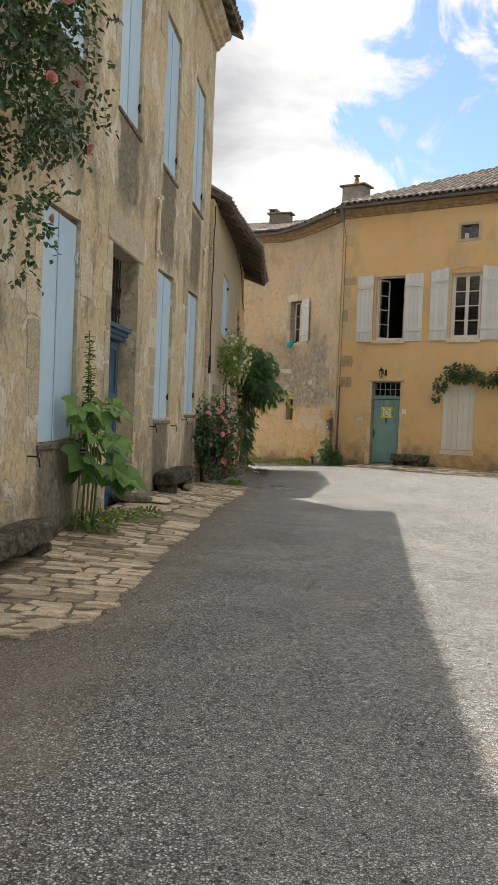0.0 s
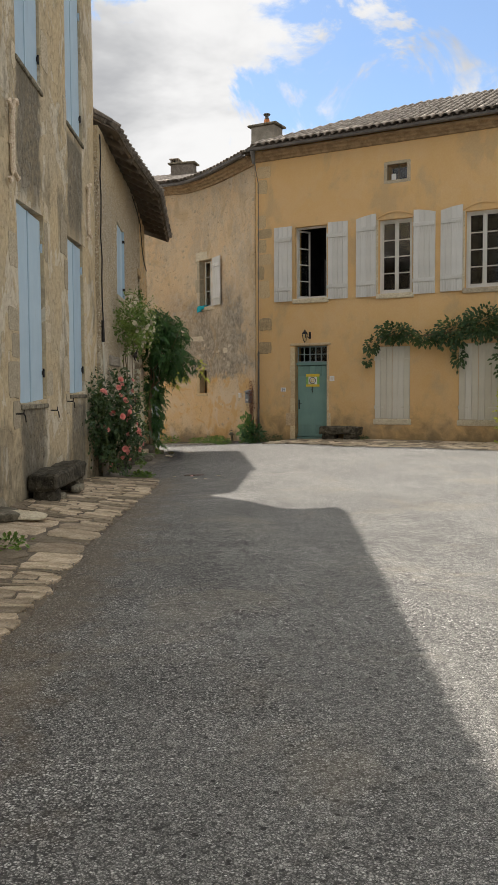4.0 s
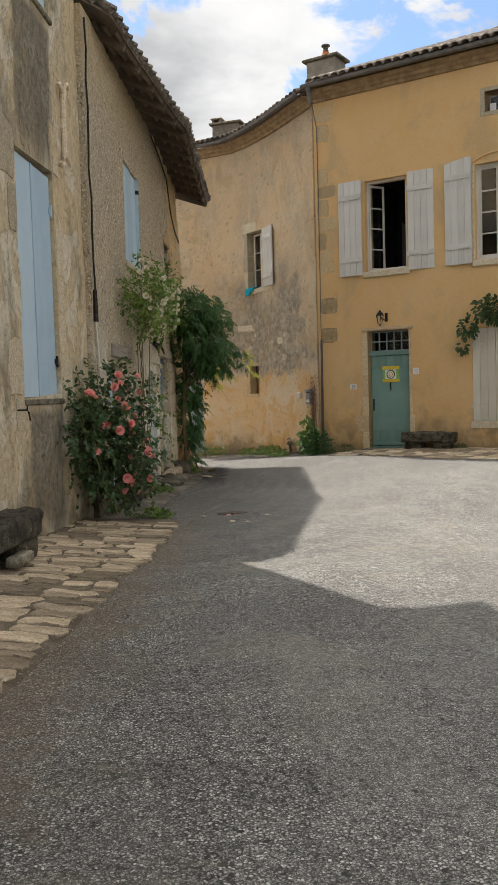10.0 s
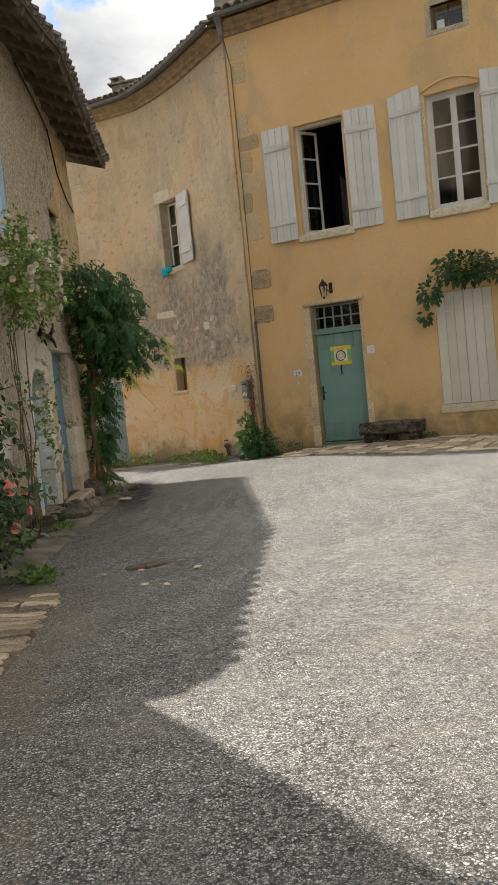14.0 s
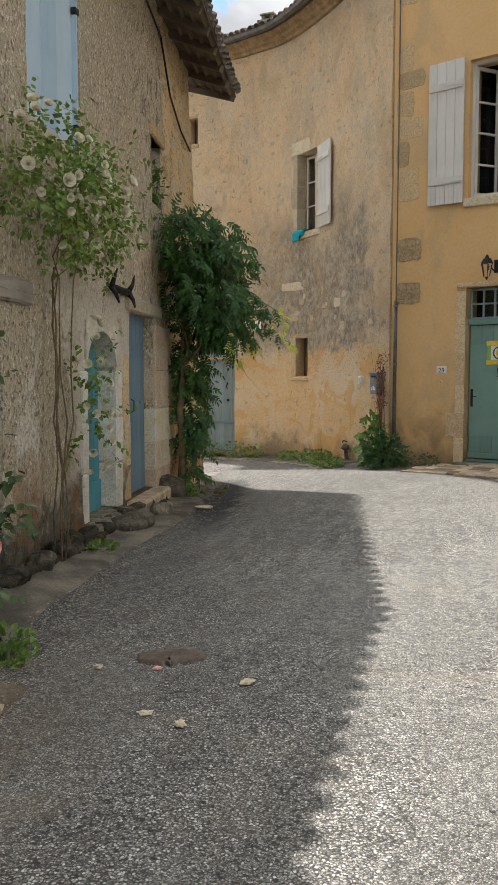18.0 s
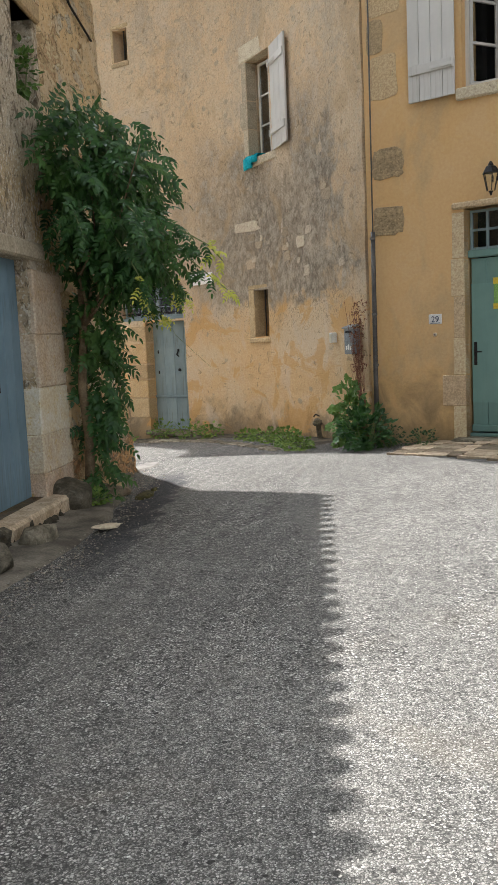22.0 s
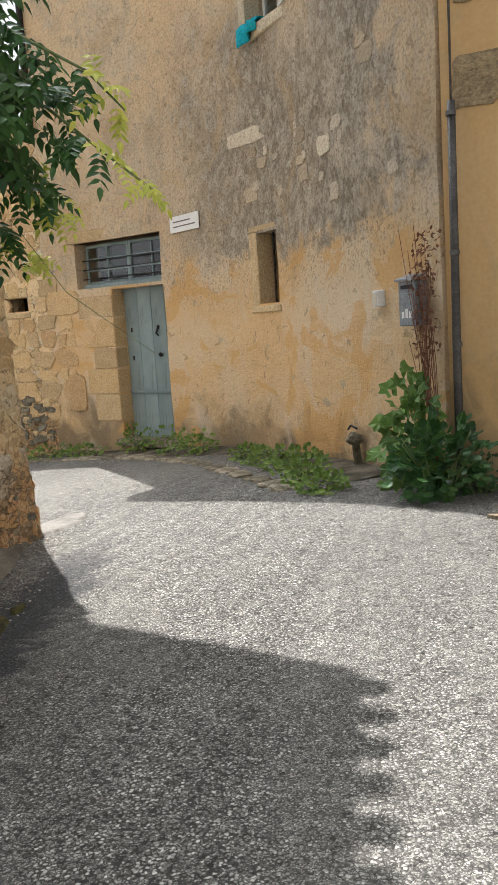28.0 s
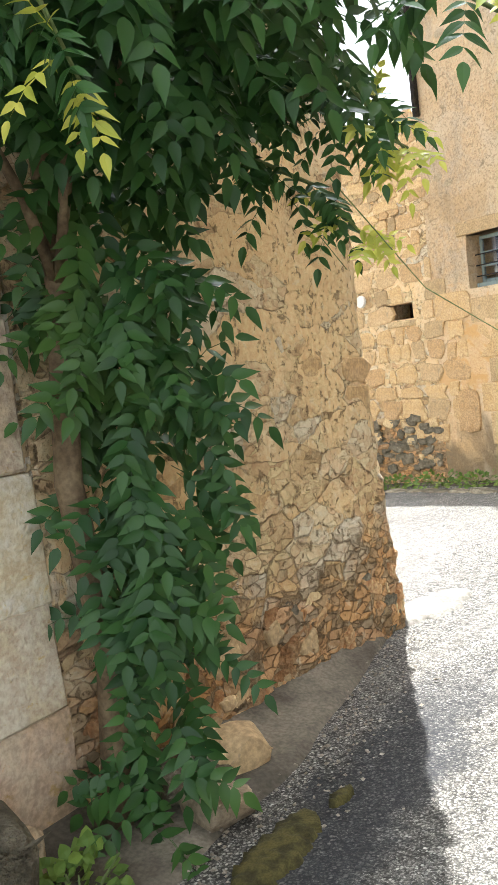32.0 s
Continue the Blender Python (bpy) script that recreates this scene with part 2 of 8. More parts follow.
M_S = np.array((0, 1.4, 2.88, 3.93, 5.74, 7.04, 8.74, 10.8, 14.0))
M_X = np.array((2.92, 2.34, 1.72, 1.2, 0.0, -1.1, -2.6, -4.5, -7.5))
M_Y = np.array((28.92, 30.22, 31.58, 32.46, 33.8, 34.5, 35.3, 36.0, 37.1))


def m_point(s):
    k = (s - 0.5, s - 0.25, s, s + 0.25, s + 0.5)
    if s < 0.5:
        k = (s,)
    return Vector((float(np.mean(np.interp(k, M_S, M_X))), float(np.mean(np.interp(k, M_S, M_Y))), 0))


def m_tangent(s):
    return (m_point(min(s + 0.15, 13.9)) - m_point(max(s - 0.15, 0.0))).normalized()


def f_curved(s, z, d=0.0):
    t = m_tangent(s)
    return m_point(s) + Vector((-t.y, t.x, 0)) * d + Vector((0, 0, z))


def on_wall(f, s, z, d=0.0, flip=False):
    """The pose of a thing on a wall: x to the right as seen from the road, y into the wall, z up."""
    o = f(s, z, d)
    x = (f(s + 0.05, z, d) - f(s - 0.05, z, d))
    x.z = 0
    x = (-x if flip else x).normalized()
    y = Vector((0, 0, 1)).cross(x)
    return Matrix(((x.x, y.x, 0, o.x), (x.y, y.y, 0, o.y), (0, 0, 1, o.z), (0, 0, 0, 1)))


def ground_z(x, y):
    a = lerp((8, 14, 20, 26, 30, 33, 36, 60), (0.0, -0.05, -0.12, -0.19, -0.24, -0.33, -0.5, -0.7), y)
    b = lerp((14, 22, 28, 40), (0.0, 0.045, 0.062, 0.062), y)
    return a + b * (max(-4.0, min(x, 5.0)) - 1.5)


def wall_sheet(name, f, s0, s1, z0, z1, holes, thick, step, material, relief=0.0, parent=None, top=None, label="", back=True, bulge=0.0):
    """A wall of real thickness with its openings cut through, uneven by relief."""
    ss = {round(s0, 4), round(s1, 4)} | {round(h[i], 4) for h in holes for i in (0, 1)}
    zs = {round(z0, 4), round(z1, 4)} | {round(h[i], 4) for h in holes for i in (2, 3)}
    def fill(v):
        v = sorted(v)
        out = [v[0]]
        for a, b in zip(v, v[1:]):
            n = max(1, round((b - a) / step))
            out += [a + (b - a) * k / n for k in range(1, n + 1)]
        return out
    ss, zs = fill(ss), fill(zs)
    inside = lambda s, z: any(h[0] < s < h[1] and h[2] < z < h[3] for h in holes)
    open_cell = [[inside((ss[i] + ss[i + 1]) / 2, (zs[j] + zs[j + 1]) / 2) for j in range(len(zs) - 1)] for i in range(len(ss) - 1)]
    verts, faces, ids = [], [], {}
    def vid(i, j, k):
        if (i, j, k) not in ids:
            s, z = ss[i], zs[j]
            zz = z
            if top is not None:
                zz = z0 + (z - z0) * (top(s) - z0) / (z1 - z0) if j == len(zs) - 1 else z
            p = f(s, z, 0)
            d = relief * (noise.noise(p * 1.3) + 0.6 * noise.noise(p * 3.7) + 0.4 * noise.noise(p * 9.0)) if k == 0 and relief else 0.0
            if k == 0 and bulge:
                near = noise.voronoi(Vector((p.x, p.y, p.z * 1.6)) * 5.5 + noise.noise_vector(p * 4.0) * 0.5)[0]
                d += bulge * min(1.0, 2.2 * (near[1] - near[0])) * (0.35 + 0.65 * max(0.0, min(1.0, (1.0 - z) / 1.2)))
            ids[i, j, k] = len(verts)
            verts.append(f(s, zz, d - thick * k))
        return ids[i, j, k]
    for i in range(len(ss) - 1):
        for j in range(len(zs) - 1):
            if open_cell[i][j]:
                continue
            faces.append((vid(i, j, 0), vid(i + 1, j, 0), vid(i + 1, j + 1, 0), vid(i, j + 1, 0)))
            faces.append((vid(i, j, 1), vid(i, j + 1, 1), vid(i + 1, j + 1, 1), vid(i + 1, j, 1)))
            for (a, b), (p, q) in (((i - 1, j), ((i, j), (i, j + 1))), ((i + 1, j), ((i + 1, j + 1), (i + 1, j))),
                                   ((i, j - 1), ((i + 1, j), (i, j))), ((i, j + 1), ((i, j + 1), (i + 1, j + 1)))):
                solid = 0 <= a < len(ss) - 1 and 0 <= b < len(zs) - 1 and not open_cell[a][b]
                if not solid:
                    faces.append((vid(*p, 0), vid(*q, 0), vid(*q, 1), vid(*p, 1)))
    return join_raw(name, verts, faces, material, parent)

# ---- materials ----
def plaster(name, base, alt, pale, stain, stain_amount, bump, rough_scale, dirt_z=0.9, flake=0.5, grain=0.22, panels=(), pits=0.0, cracks=0.0, pit_scale=24.0):
    """Old lime plaster: two tones in clouds, crisp flaked patches, weather stains, rising damp and grain."""
    m, nt, bsdf, co = fresh(name)
    x, y, z = n_xyz(nt, co)
    large = n_noise(nt, co, 0.7, 5, 0.6, 0.4)
    mid = n_noise(nt, co, 2.6, 6, 0.62, 0.5)
    fine = n_noise(nt, co, rough_scale, 6, 0.65)
    c = n_mix(nt, n_ramp(nt, large, [(0.36, 0.0), (0.64, 1.0)]), base, alt)
    coat = n_noise(nt, n_map(nt, co, (1, 1, 0.8)), 1.5, 7, 0.6, 0.9)
    chip = n_ramp(nt, coat, [(0.535, 0.0), (0.555, 1.0)])
    c = n_mix(nt, n_math(nt, "MULTIPLY", chip, flake), c, pale)
    blot = n_noise(nt, n_map(nt, co, (1.2, 1.2, 0.75)), 1.1, 5, 0.6, 0.3)
    worn = n_math(nt, "MULTIPLY", n_ramp(nt, blot, [(0.50, 0.0), (0.68, 1.0)]), stain_amount)
    c = n_mix(nt, worn, c, stain)
    for y0, half, z0, z1 in panels:
        across = n_range(nt, n_math(nt, "ADD", n_math(nt, "ABSOLUTE", n_math(nt, "SUBTRACT", y, y0)), n_math(nt, "MULTIPLY", n_math(nt, "SUBTRACT", mid, 0.5), 0.7)), half + 0.12, half - 0.1)
        up = n_math(nt, "MULTIPLY", n_range(nt, n_math(nt, "ADD", z, n_math(nt, "MULTIPLY", mid, 0.5)), z0, z0 + 0.5), n_range(nt, z, z1 + 0.05, z1 - 0.1))
        c = n_mix(nt, n_math(nt, "MULTIPLY", n_math(nt, "MULTIPLY", across, up), n_ramp(nt, fine, [(0.3, 0.55), (0.65, 1.0)])), c, stain)
    damp = n_math(nt, "ADD", n_math(nt, "MULTIPLY", n_math(nt, "SUBTRACT", mid, 0.5), 2.2), n_math(nt, "SUBTRACT", 0.0, z))
    c = n_mix(nt, n_math(nt, "MULTIPLY", n_range(nt, damp, -dirt_z, 0.25), 0.7), c, (0.12, 0.105, 0.07))
    c = n_mix(nt, grain, c, n_ramp(nt, fine, [(0.25, 0.2), (0.75, 0.85)]), "OVERLAY")
    h = n_math(nt, "ADD", n_math(nt, "ADD", n_math(nt, "MULTIPLY", mid, 1.0), fine), n_math(nt, "MULTIPLY", chip, -0.9 * flake))
    if pits:
        # pits darkened in colour too, as bump alone gives them little shade
        hole = n_noise(nt, n_map(nt, co, (1.0, 1.0, 0.9)), pit_scale, 5, 0.62, 0.3)
        hole = n_math(nt, "MULTIPLY", n_ramp(nt, hole, [(0.36, 1.0), (0.46, 0.0)]), n_ramp(nt, mid, [(0.3, 0.35), (0.55, 1.0)]))
        c = n_mix(nt, n_math(nt, "MULTIPLY", hole, pits), c, stain)
        knob = n_noise(nt, co, pit_scale * 0.8, 4, 0.6, 0.3)
        c = n_mix(nt, n_math(nt, "MULTIPLY", n_ramp(nt, knob, [(0.55, 0.0), (0.64, 1.0)]), pits * 0.6), c, pale)
        h = n_math(nt, "SUBTRACT", h, n_math(nt, "MULTIPLY", hole, 0.8))
    if cracks:
        bent = add(nt, "ShaderNodeVectorMath")
        bent.operation = "ADD"
        put(nt, n_map(nt, co, (1, 1, 1.5)), bent.inputs[0])
        way = add(nt, "ShaderNodeTexNoise")
        put(nt, co, way.inputs["Vector"])
        way.inputs["Scale"].default_value, way.inputs["Detail"].default_value = 3.5, 4
        less = add(nt, "ShaderNodeVectorMath")
        less.operation = "SCALE"
        put(nt, way.outputs["Color"], less.inputs[0])
        less.inputs["Scale"].default_value = 0.5
        put(nt, less.outputs[0], bent.inputs[1])
        seam = n_voronoi(nt, bent.outputs[0], 3.3, "DISTANCE_TO_EDGE")
        open_at = n_ramp(nt, n_noise(nt, co, 1.9, 4, 0.6), [(0.46, 0.0), (0.62, 1.0)])
        line = n_math(nt, "MULTIPLY", n_ramp(nt, n_math(nt, "ADD", seam, n_math(nt, "MULTIPLY", n_math(nt, "SUBTRACT", fine, 0.5), 0.12)), [(0.0, 1.0), (0.045, 0.0)]), open_at)
        cell = n_xyz(nt, n_voronoi(nt, bent.outputs[0], 3.3, "F1", "Color"))[0]
        c = n_mix(nt, n_math(nt, "MULTIPLY", open_at, 0.25), c, n_ramp(nt, cell, [(0.0, 0.25), (1.0, 0.75)]), "OVERLAY")
        c = n_mix(nt, n_math(nt, "MULTIPLY", line, cracks), c, (0.17, 0.11, 0.06))
        h = n_math(nt, "SUBTRACT", h, n_math(nt, "MULTIPLY", line, 0.9))
    return finish(m, nt, bsdf, c, 0.93, n_bump(nt, h, 0.8, bump), spec=0.15)


TALL_PANELS = tuple((yc, 0.58, a, b) for yc in (8.95, 14.4, 17.3) for a, b in ((0.0, 1.3), (3.9, 5.45))) + ((11.6, 0.55, 4.2, 5.4),)
M_TALL = plaster("worn_tall_plaster", (0.585, 0.465, 0.29), (0.51, 0.425, 0.29), (0.66, 0.59, 0.46), (0.15, 0.135, 0.105), 0.62, 0.02, 12, 0.8, 0.85, 0.28, TALL_PANELS, pits=0.14, pit_scale=16.0)


def low_plaster():
    """Rough-cast on the low house: smooth beige high up, flecked and pitted below, crumbling ochre towards the corner, black with algae at the foot."""
    m, nt, bsdf, co = fresh("flecked_low_plaster")
    x, y, z = n_xyz(nt, co)
    large = n_noise(nt, co, 0.8, 5, 0.6, 0.4)
    mid = n_noise(nt, co, 2.8, 6, 0.62, 0.5)
    fine = n_noise(nt, co, 34, 5, 0.65)
    c = n_mix(nt, n_ramp(nt, large, [(0.36, 0.0), (0.64, 1.0)]), (0.52, 0.425, 0.29), (0.47, 0.40, 0.29))
    high = n_math(nt, "ADD", n_math(nt, "SUBTRACT", z, n_math(nt, "MULTIPLY", n_math(nt, "MAXIMUM", n_math(nt, "SUBTRACT", y, 22.2), 0.0), 1.0)), n_math(nt, "MULTIPLY", n_math(nt, "SUBTRACT", mid, 0.5), 2.0))
    smooth = n_math(nt, "MULTIPLY", n_range(nt, high, 4.9, 6.2), 0.8)
    c = n_mix(nt, smooth, c, n_mix(nt, mid, (0.56, 0.43, 0.25), (0.50, 0.41, 0.27)))
    crumble = n_range(nt, n_math(nt, "ADD", y, n_math(nt, "MULTIPLY", n_math(nt, "SUBTRACT", mid, 0.5), 1.6)), 24.6, 25.3)
    c = n_mix(nt, crumble, c, n_mix(nt, n_ramp(nt, large, [(0.4, 0.0), (0.6, 1.0)]), n_mix(nt, n_range(nt, z, 2.4, 3.4), (0.56, 0.40, 0.20), (0.58, 0.49, 0.36)), (0.48, 0.39, 0.27)))
    rough = n_math(nt, "SUBTRACT", 1.0, n_math(nt, "MULTIPLY", smooth, 0.85))
    fleck = n_noise(nt, n_map(nt, co, (1.0, 1.0, 0.8)), 30, 4, 0.6, 0.2)
    pale = n_math(nt, "MULTIPLY", n_ramp(nt, fleck, [(0.53, 0.0), (0.61, 1.0)]), n_math(nt, "MULTIPLY", rough, 0.9))
    c = n_mix(nt, pale, c, (0.78, 0.715, 0.59))
    # hollows get their shade from dark colour as well as from bump
    hole = n_noise(nt, n_map(nt, co, (1.0, 1.0, 0.85), loc=(3, 1, 7)), 26, 5, 0.65, 0.3)
    deep = n_math(nt, "MULTIPLY", n_ramp(nt, hole, [(0.36, 1.0), (0.44, 0.0)]), rough)
    c = n_mix(nt, n_math(nt, "MULTIPLY", deep, 0.8), c, (0.19, 0.155, 0.105))
    big = n_noise(nt, n_map(nt, co, (1.0, 1.0, 0.6), loc=(5, 2, 1)), 9, 5, 0.65, 0.6)
    cleft = n_math(nt, "MULTIPLY", n_ramp(nt, big, [(0.38, 1.0), (0.44, 0.0)]), n_math(nt, "ADD", n_math(nt, "MULTIPLY", crumble, 0.8), 0.2))
    c = n_mix(nt, n_math(nt, "MULTIPLY", cleft, 0.7), c, (0.15, 0.115, 0.07))
    coat = n_noise(nt, n_map(nt, co, (1, 1, 0.8)), 1.7, 6, 0.6, 0.9)
    near = n_math(nt, "MULTIPLY", n_range(nt, n_math(nt, "ABSOLUTE", n_math(nt, "SUBTRACT", y, 23.6)), 1.6, 0.9), 0.15)
    lime = n_math(nt, "MULTIPLY", n_ramp(nt, n_math(nt, "ADD", coat, near), [(0.53, 0.0), (0.56, 1.0)]), n_range(nt, z, 2.6, 1.9))
    c = n_mix(nt, n_math(nt, "MULTIPLY", lime, 0.85), c, (0.68, 0.62, 0.51))
    grime = n_math(nt, "ADD", n_math(nt, "MULTIPLY", n_math(nt, "SUBTRACT", mid, 0.5), 1.8), n_math(nt, "SUBTRACT", 0.0, z))
    c = n_mix(nt, n_math(nt, "MULTIPLY", n_range(nt, grime, -0.75, 0.0), 0.85), c, (0.055, 0.047, 0.03))
    rust = n_math(nt, "MULTIPLY", n_ramp(nt, n_noise(nt, co, 1.9, 4, 0.6, 0.6), [(0.52, 0.0), (0.62, 1.0)]), n_range(nt, z, 0.9, 0.3))
    c = n_mix(nt, n_math(nt, "MULTIPLY", rust, 0.5), c, (0.30, 0.15, 0.06))
    c = n_mix(nt, 0.28, c, n_ramp(nt, fine, [(0.25, 0.2), (0.75, 0.85)]), "OVERLAY")
    h = n_math(nt, "ADD", n_math(nt, "MULTIPLY", mid, 0.7), n_math(nt, "MULTIPLY", fine, 0.3))
    h = n_math(nt, "ADD", h, n_math(nt, "MULTIPLY", pale, 0.35))
    h = n_math(nt, "SUBTRACT", h, n_math(nt, "ADD", n_math(nt, "MULTIPLY", deep, 0.6), n_math(nt, "MULTIPLY", cleft, 1.0)))
    return finish(m, nt, bsdf, c, 0.93, n_bump(nt, h, 0.8, 0.05), spec=0.15)


M_LOW = low_plaster()
M_OCHRE = plaster("ochre_render", (0.71, 0.475, 0.235), (0.69, 0.45, 0.205), (0.70, 0.51, 0.29), (0.47, 0.36, 0.22), 0.5, 0.003, 30, 1.0, 0.2, 0.12)


def curved_plaster():
    """Ochre below, weathered grey-brown rough cast above, with an uneven border and stone showing through."""
    m, nt, bsdf, co = fresh("weathered_curved_plaster")
    x, y, z = n_xyz(nt, co)
    large = n_noise(nt, co, 0.8, 5, 0.6, 0.5)
    mid = n_noise(nt, co, 2.4, 6, 0.65, 0.6)
    fine = n_noise(nt, co, 38, 6, 0.7)
    lower = n_mix(nt, n_ramp(nt, large, [(0.38, 0.0), (0.62, 1.0)]), (0.66, 0.46, 0.25), (0.66, 0.52, 0.345))
    upper = n_mix(nt, n_ramp(nt, large, [(0.36, 0.0), (0.66, 1.0)]), (0.70, 0.51, 0.31), (0.68, 0.535, 0.36))
    streak = n_noise(nt, n_map(nt, co, (1.2, 1.2, 0.85)), 1.2, 6, 0.62, 0.5)
    scurf = n_noise(nt, n_map(nt, co, (1.0, 1.0, 0.85)), 9.0, 8, 0.72, 0.2)
    grey = n_mix(nt, n_ramp(nt, scurf, [(0.38, 0.0), (0.62, 1.0)]), (0.23, 0.20, 0.155), (0.47, 0.41, 0.325))
    zone = n_math(nt, "ADD", z, n_math(nt, "MULTIPLY", n_math(nt, "SUBTRACT", mid, 0.5), 1.1))
    above = n_range(nt, zone, 1.75, 2.0)
    fade = n_range(nt, n_math(nt, "ADD", z, n_math(nt, "MULTIPLY", n_math(nt, "SUBTRACT", large, 0.5), 3.5)), 5.2, 3.4)
    drift = n_math(nt, "ADD", x, n_math(nt, "MULTIPLY", n_math(nt, "SUBTRACT", mid, 0.5), 1.4))
    sooty = n_math(nt, "MULTIPLY", n_range(nt, drift, -0.2, 1.3), n_range(nt, drift, 2.75, 2.45))
    fade = n_math(nt, "MULTIPLY", fade, n_math(nt, "ADD", n_math(nt, "MULTIPLY", sooty, 0.75), 0.25))
    up = n_mix(nt, n_math(nt, "ADD", n_math(nt, "MULTIPLY", fade, 0.9), n_math(nt, "MULTIPLY", n_ramp(nt, n_math(nt, "ADD", n_math(nt, "MULTIPLY", streak, 0.5), n_math(nt, "MULTIPLY", scurf, 0.5)), [(0.46, 0.0), (0.60, 1.0)]), 0.5)), upper, grey)
    c = n_mix(nt, above, lower, up)
    pale = n_voronoi(nt, n_map(nt, co, (1.6, 1.6, 2.6)), 1.6)
    c = n_mix(nt, n_math(nt, "MULTIPLY", n_math(nt, "MULTIPLY", n_ramp(nt, pale, [(0.16, 1.0), (0.24, 0.0)]), n_ramp(nt, mid, [(0.5, 0.0), (0.58, 1.0)])), 0.8), c, (0.44, 0.37, 0.26))
    damp = n_math(nt, "ADD", n_math(nt, "MULTIPLY", n_math(nt, "SUBTRACT", mid, 0.5), 1.6), n_math(nt, "SUBTRACT", 0.0, z))
    c = n_mix(nt, n_math(nt, "MULTIPLY", n_range(nt, damp, -0.35, 0.35), 0.75), c, (0.13, 0.105, 0.07))
    c = n_mix(nt, 0.24, c, n_ramp(nt, fine, [(0.25, 0.15), (0.75, 0.9)]), "OVERLAY")
    blotch = n_noise(nt, co, 1.3, 5, 0.55, 0.6)
    c = n_mix(nt, n_ramp(nt, blotch, [(0.54, 0.0), (0.66, 0.5)]), c, (0.66, 0.56, 0.43))
    c = n_mix(nt, n_ramp(nt, blotch, [(0.34, 0.45), (0.44, 0.0)]), c, (0.50, 0.35, 0.19))
    hole = n_noise(nt, co, 34, 5, 0.66, 0.4)
    rough = n_math(nt, "MULTIPLY", n_ramp(nt, hole, [(0.38, 1.0), (0.48, 0.0)]), n_range(nt, zone, 1.2, 1.7))
    c = n_mix(nt, n_math(nt, "MULTIPLY", rough, n_math(nt, "ADD", n_math(nt, "MULTIPLY", fade, 0.35), 0.2)), c, (0.17, 0.135, 0.09))
    tear = n_noise(nt, n_map(nt, co, (1, 1, 1.3), loc=(2, 5, 3)), 7, 5, 0.65, 0.8)
    c = n_mix(nt, n_ramp(nt, tear, [(0.60, 0.0), (0.66, 0.5)]), c, (0.20, 0.155, 0.10))
    orange = n_noise(nt, n_map(nt, co, (1, 1, 1.4), loc=(7, 1, 4)), 1.4, 5, 0.6, 0.7)
    c = n_mix(nt, n_math(nt, "MULTIPLY", n_ramp(nt, orange, [(0.53, 0.0), (0.58, 0.6)]), n_range(nt, zone, 2.1, 1.7)), c, (0.62, 0.36, 0.13))
    h = n_math(nt, "ADD", n_math(nt, "MULTIPLY", mid, 1.5), n_math(nt, "MULTIPLY", fine, 0.6))
    h = n_math(nt, "SUBTRACT", h, n_math(nt, "MULTIPLY", rough, 0.3))
    return finish(m, nt, bsdf, c, 0.95, n_bump(nt, h, 0.8, 0.03), spec=0.12)


M_CURVED = curved_plaster()


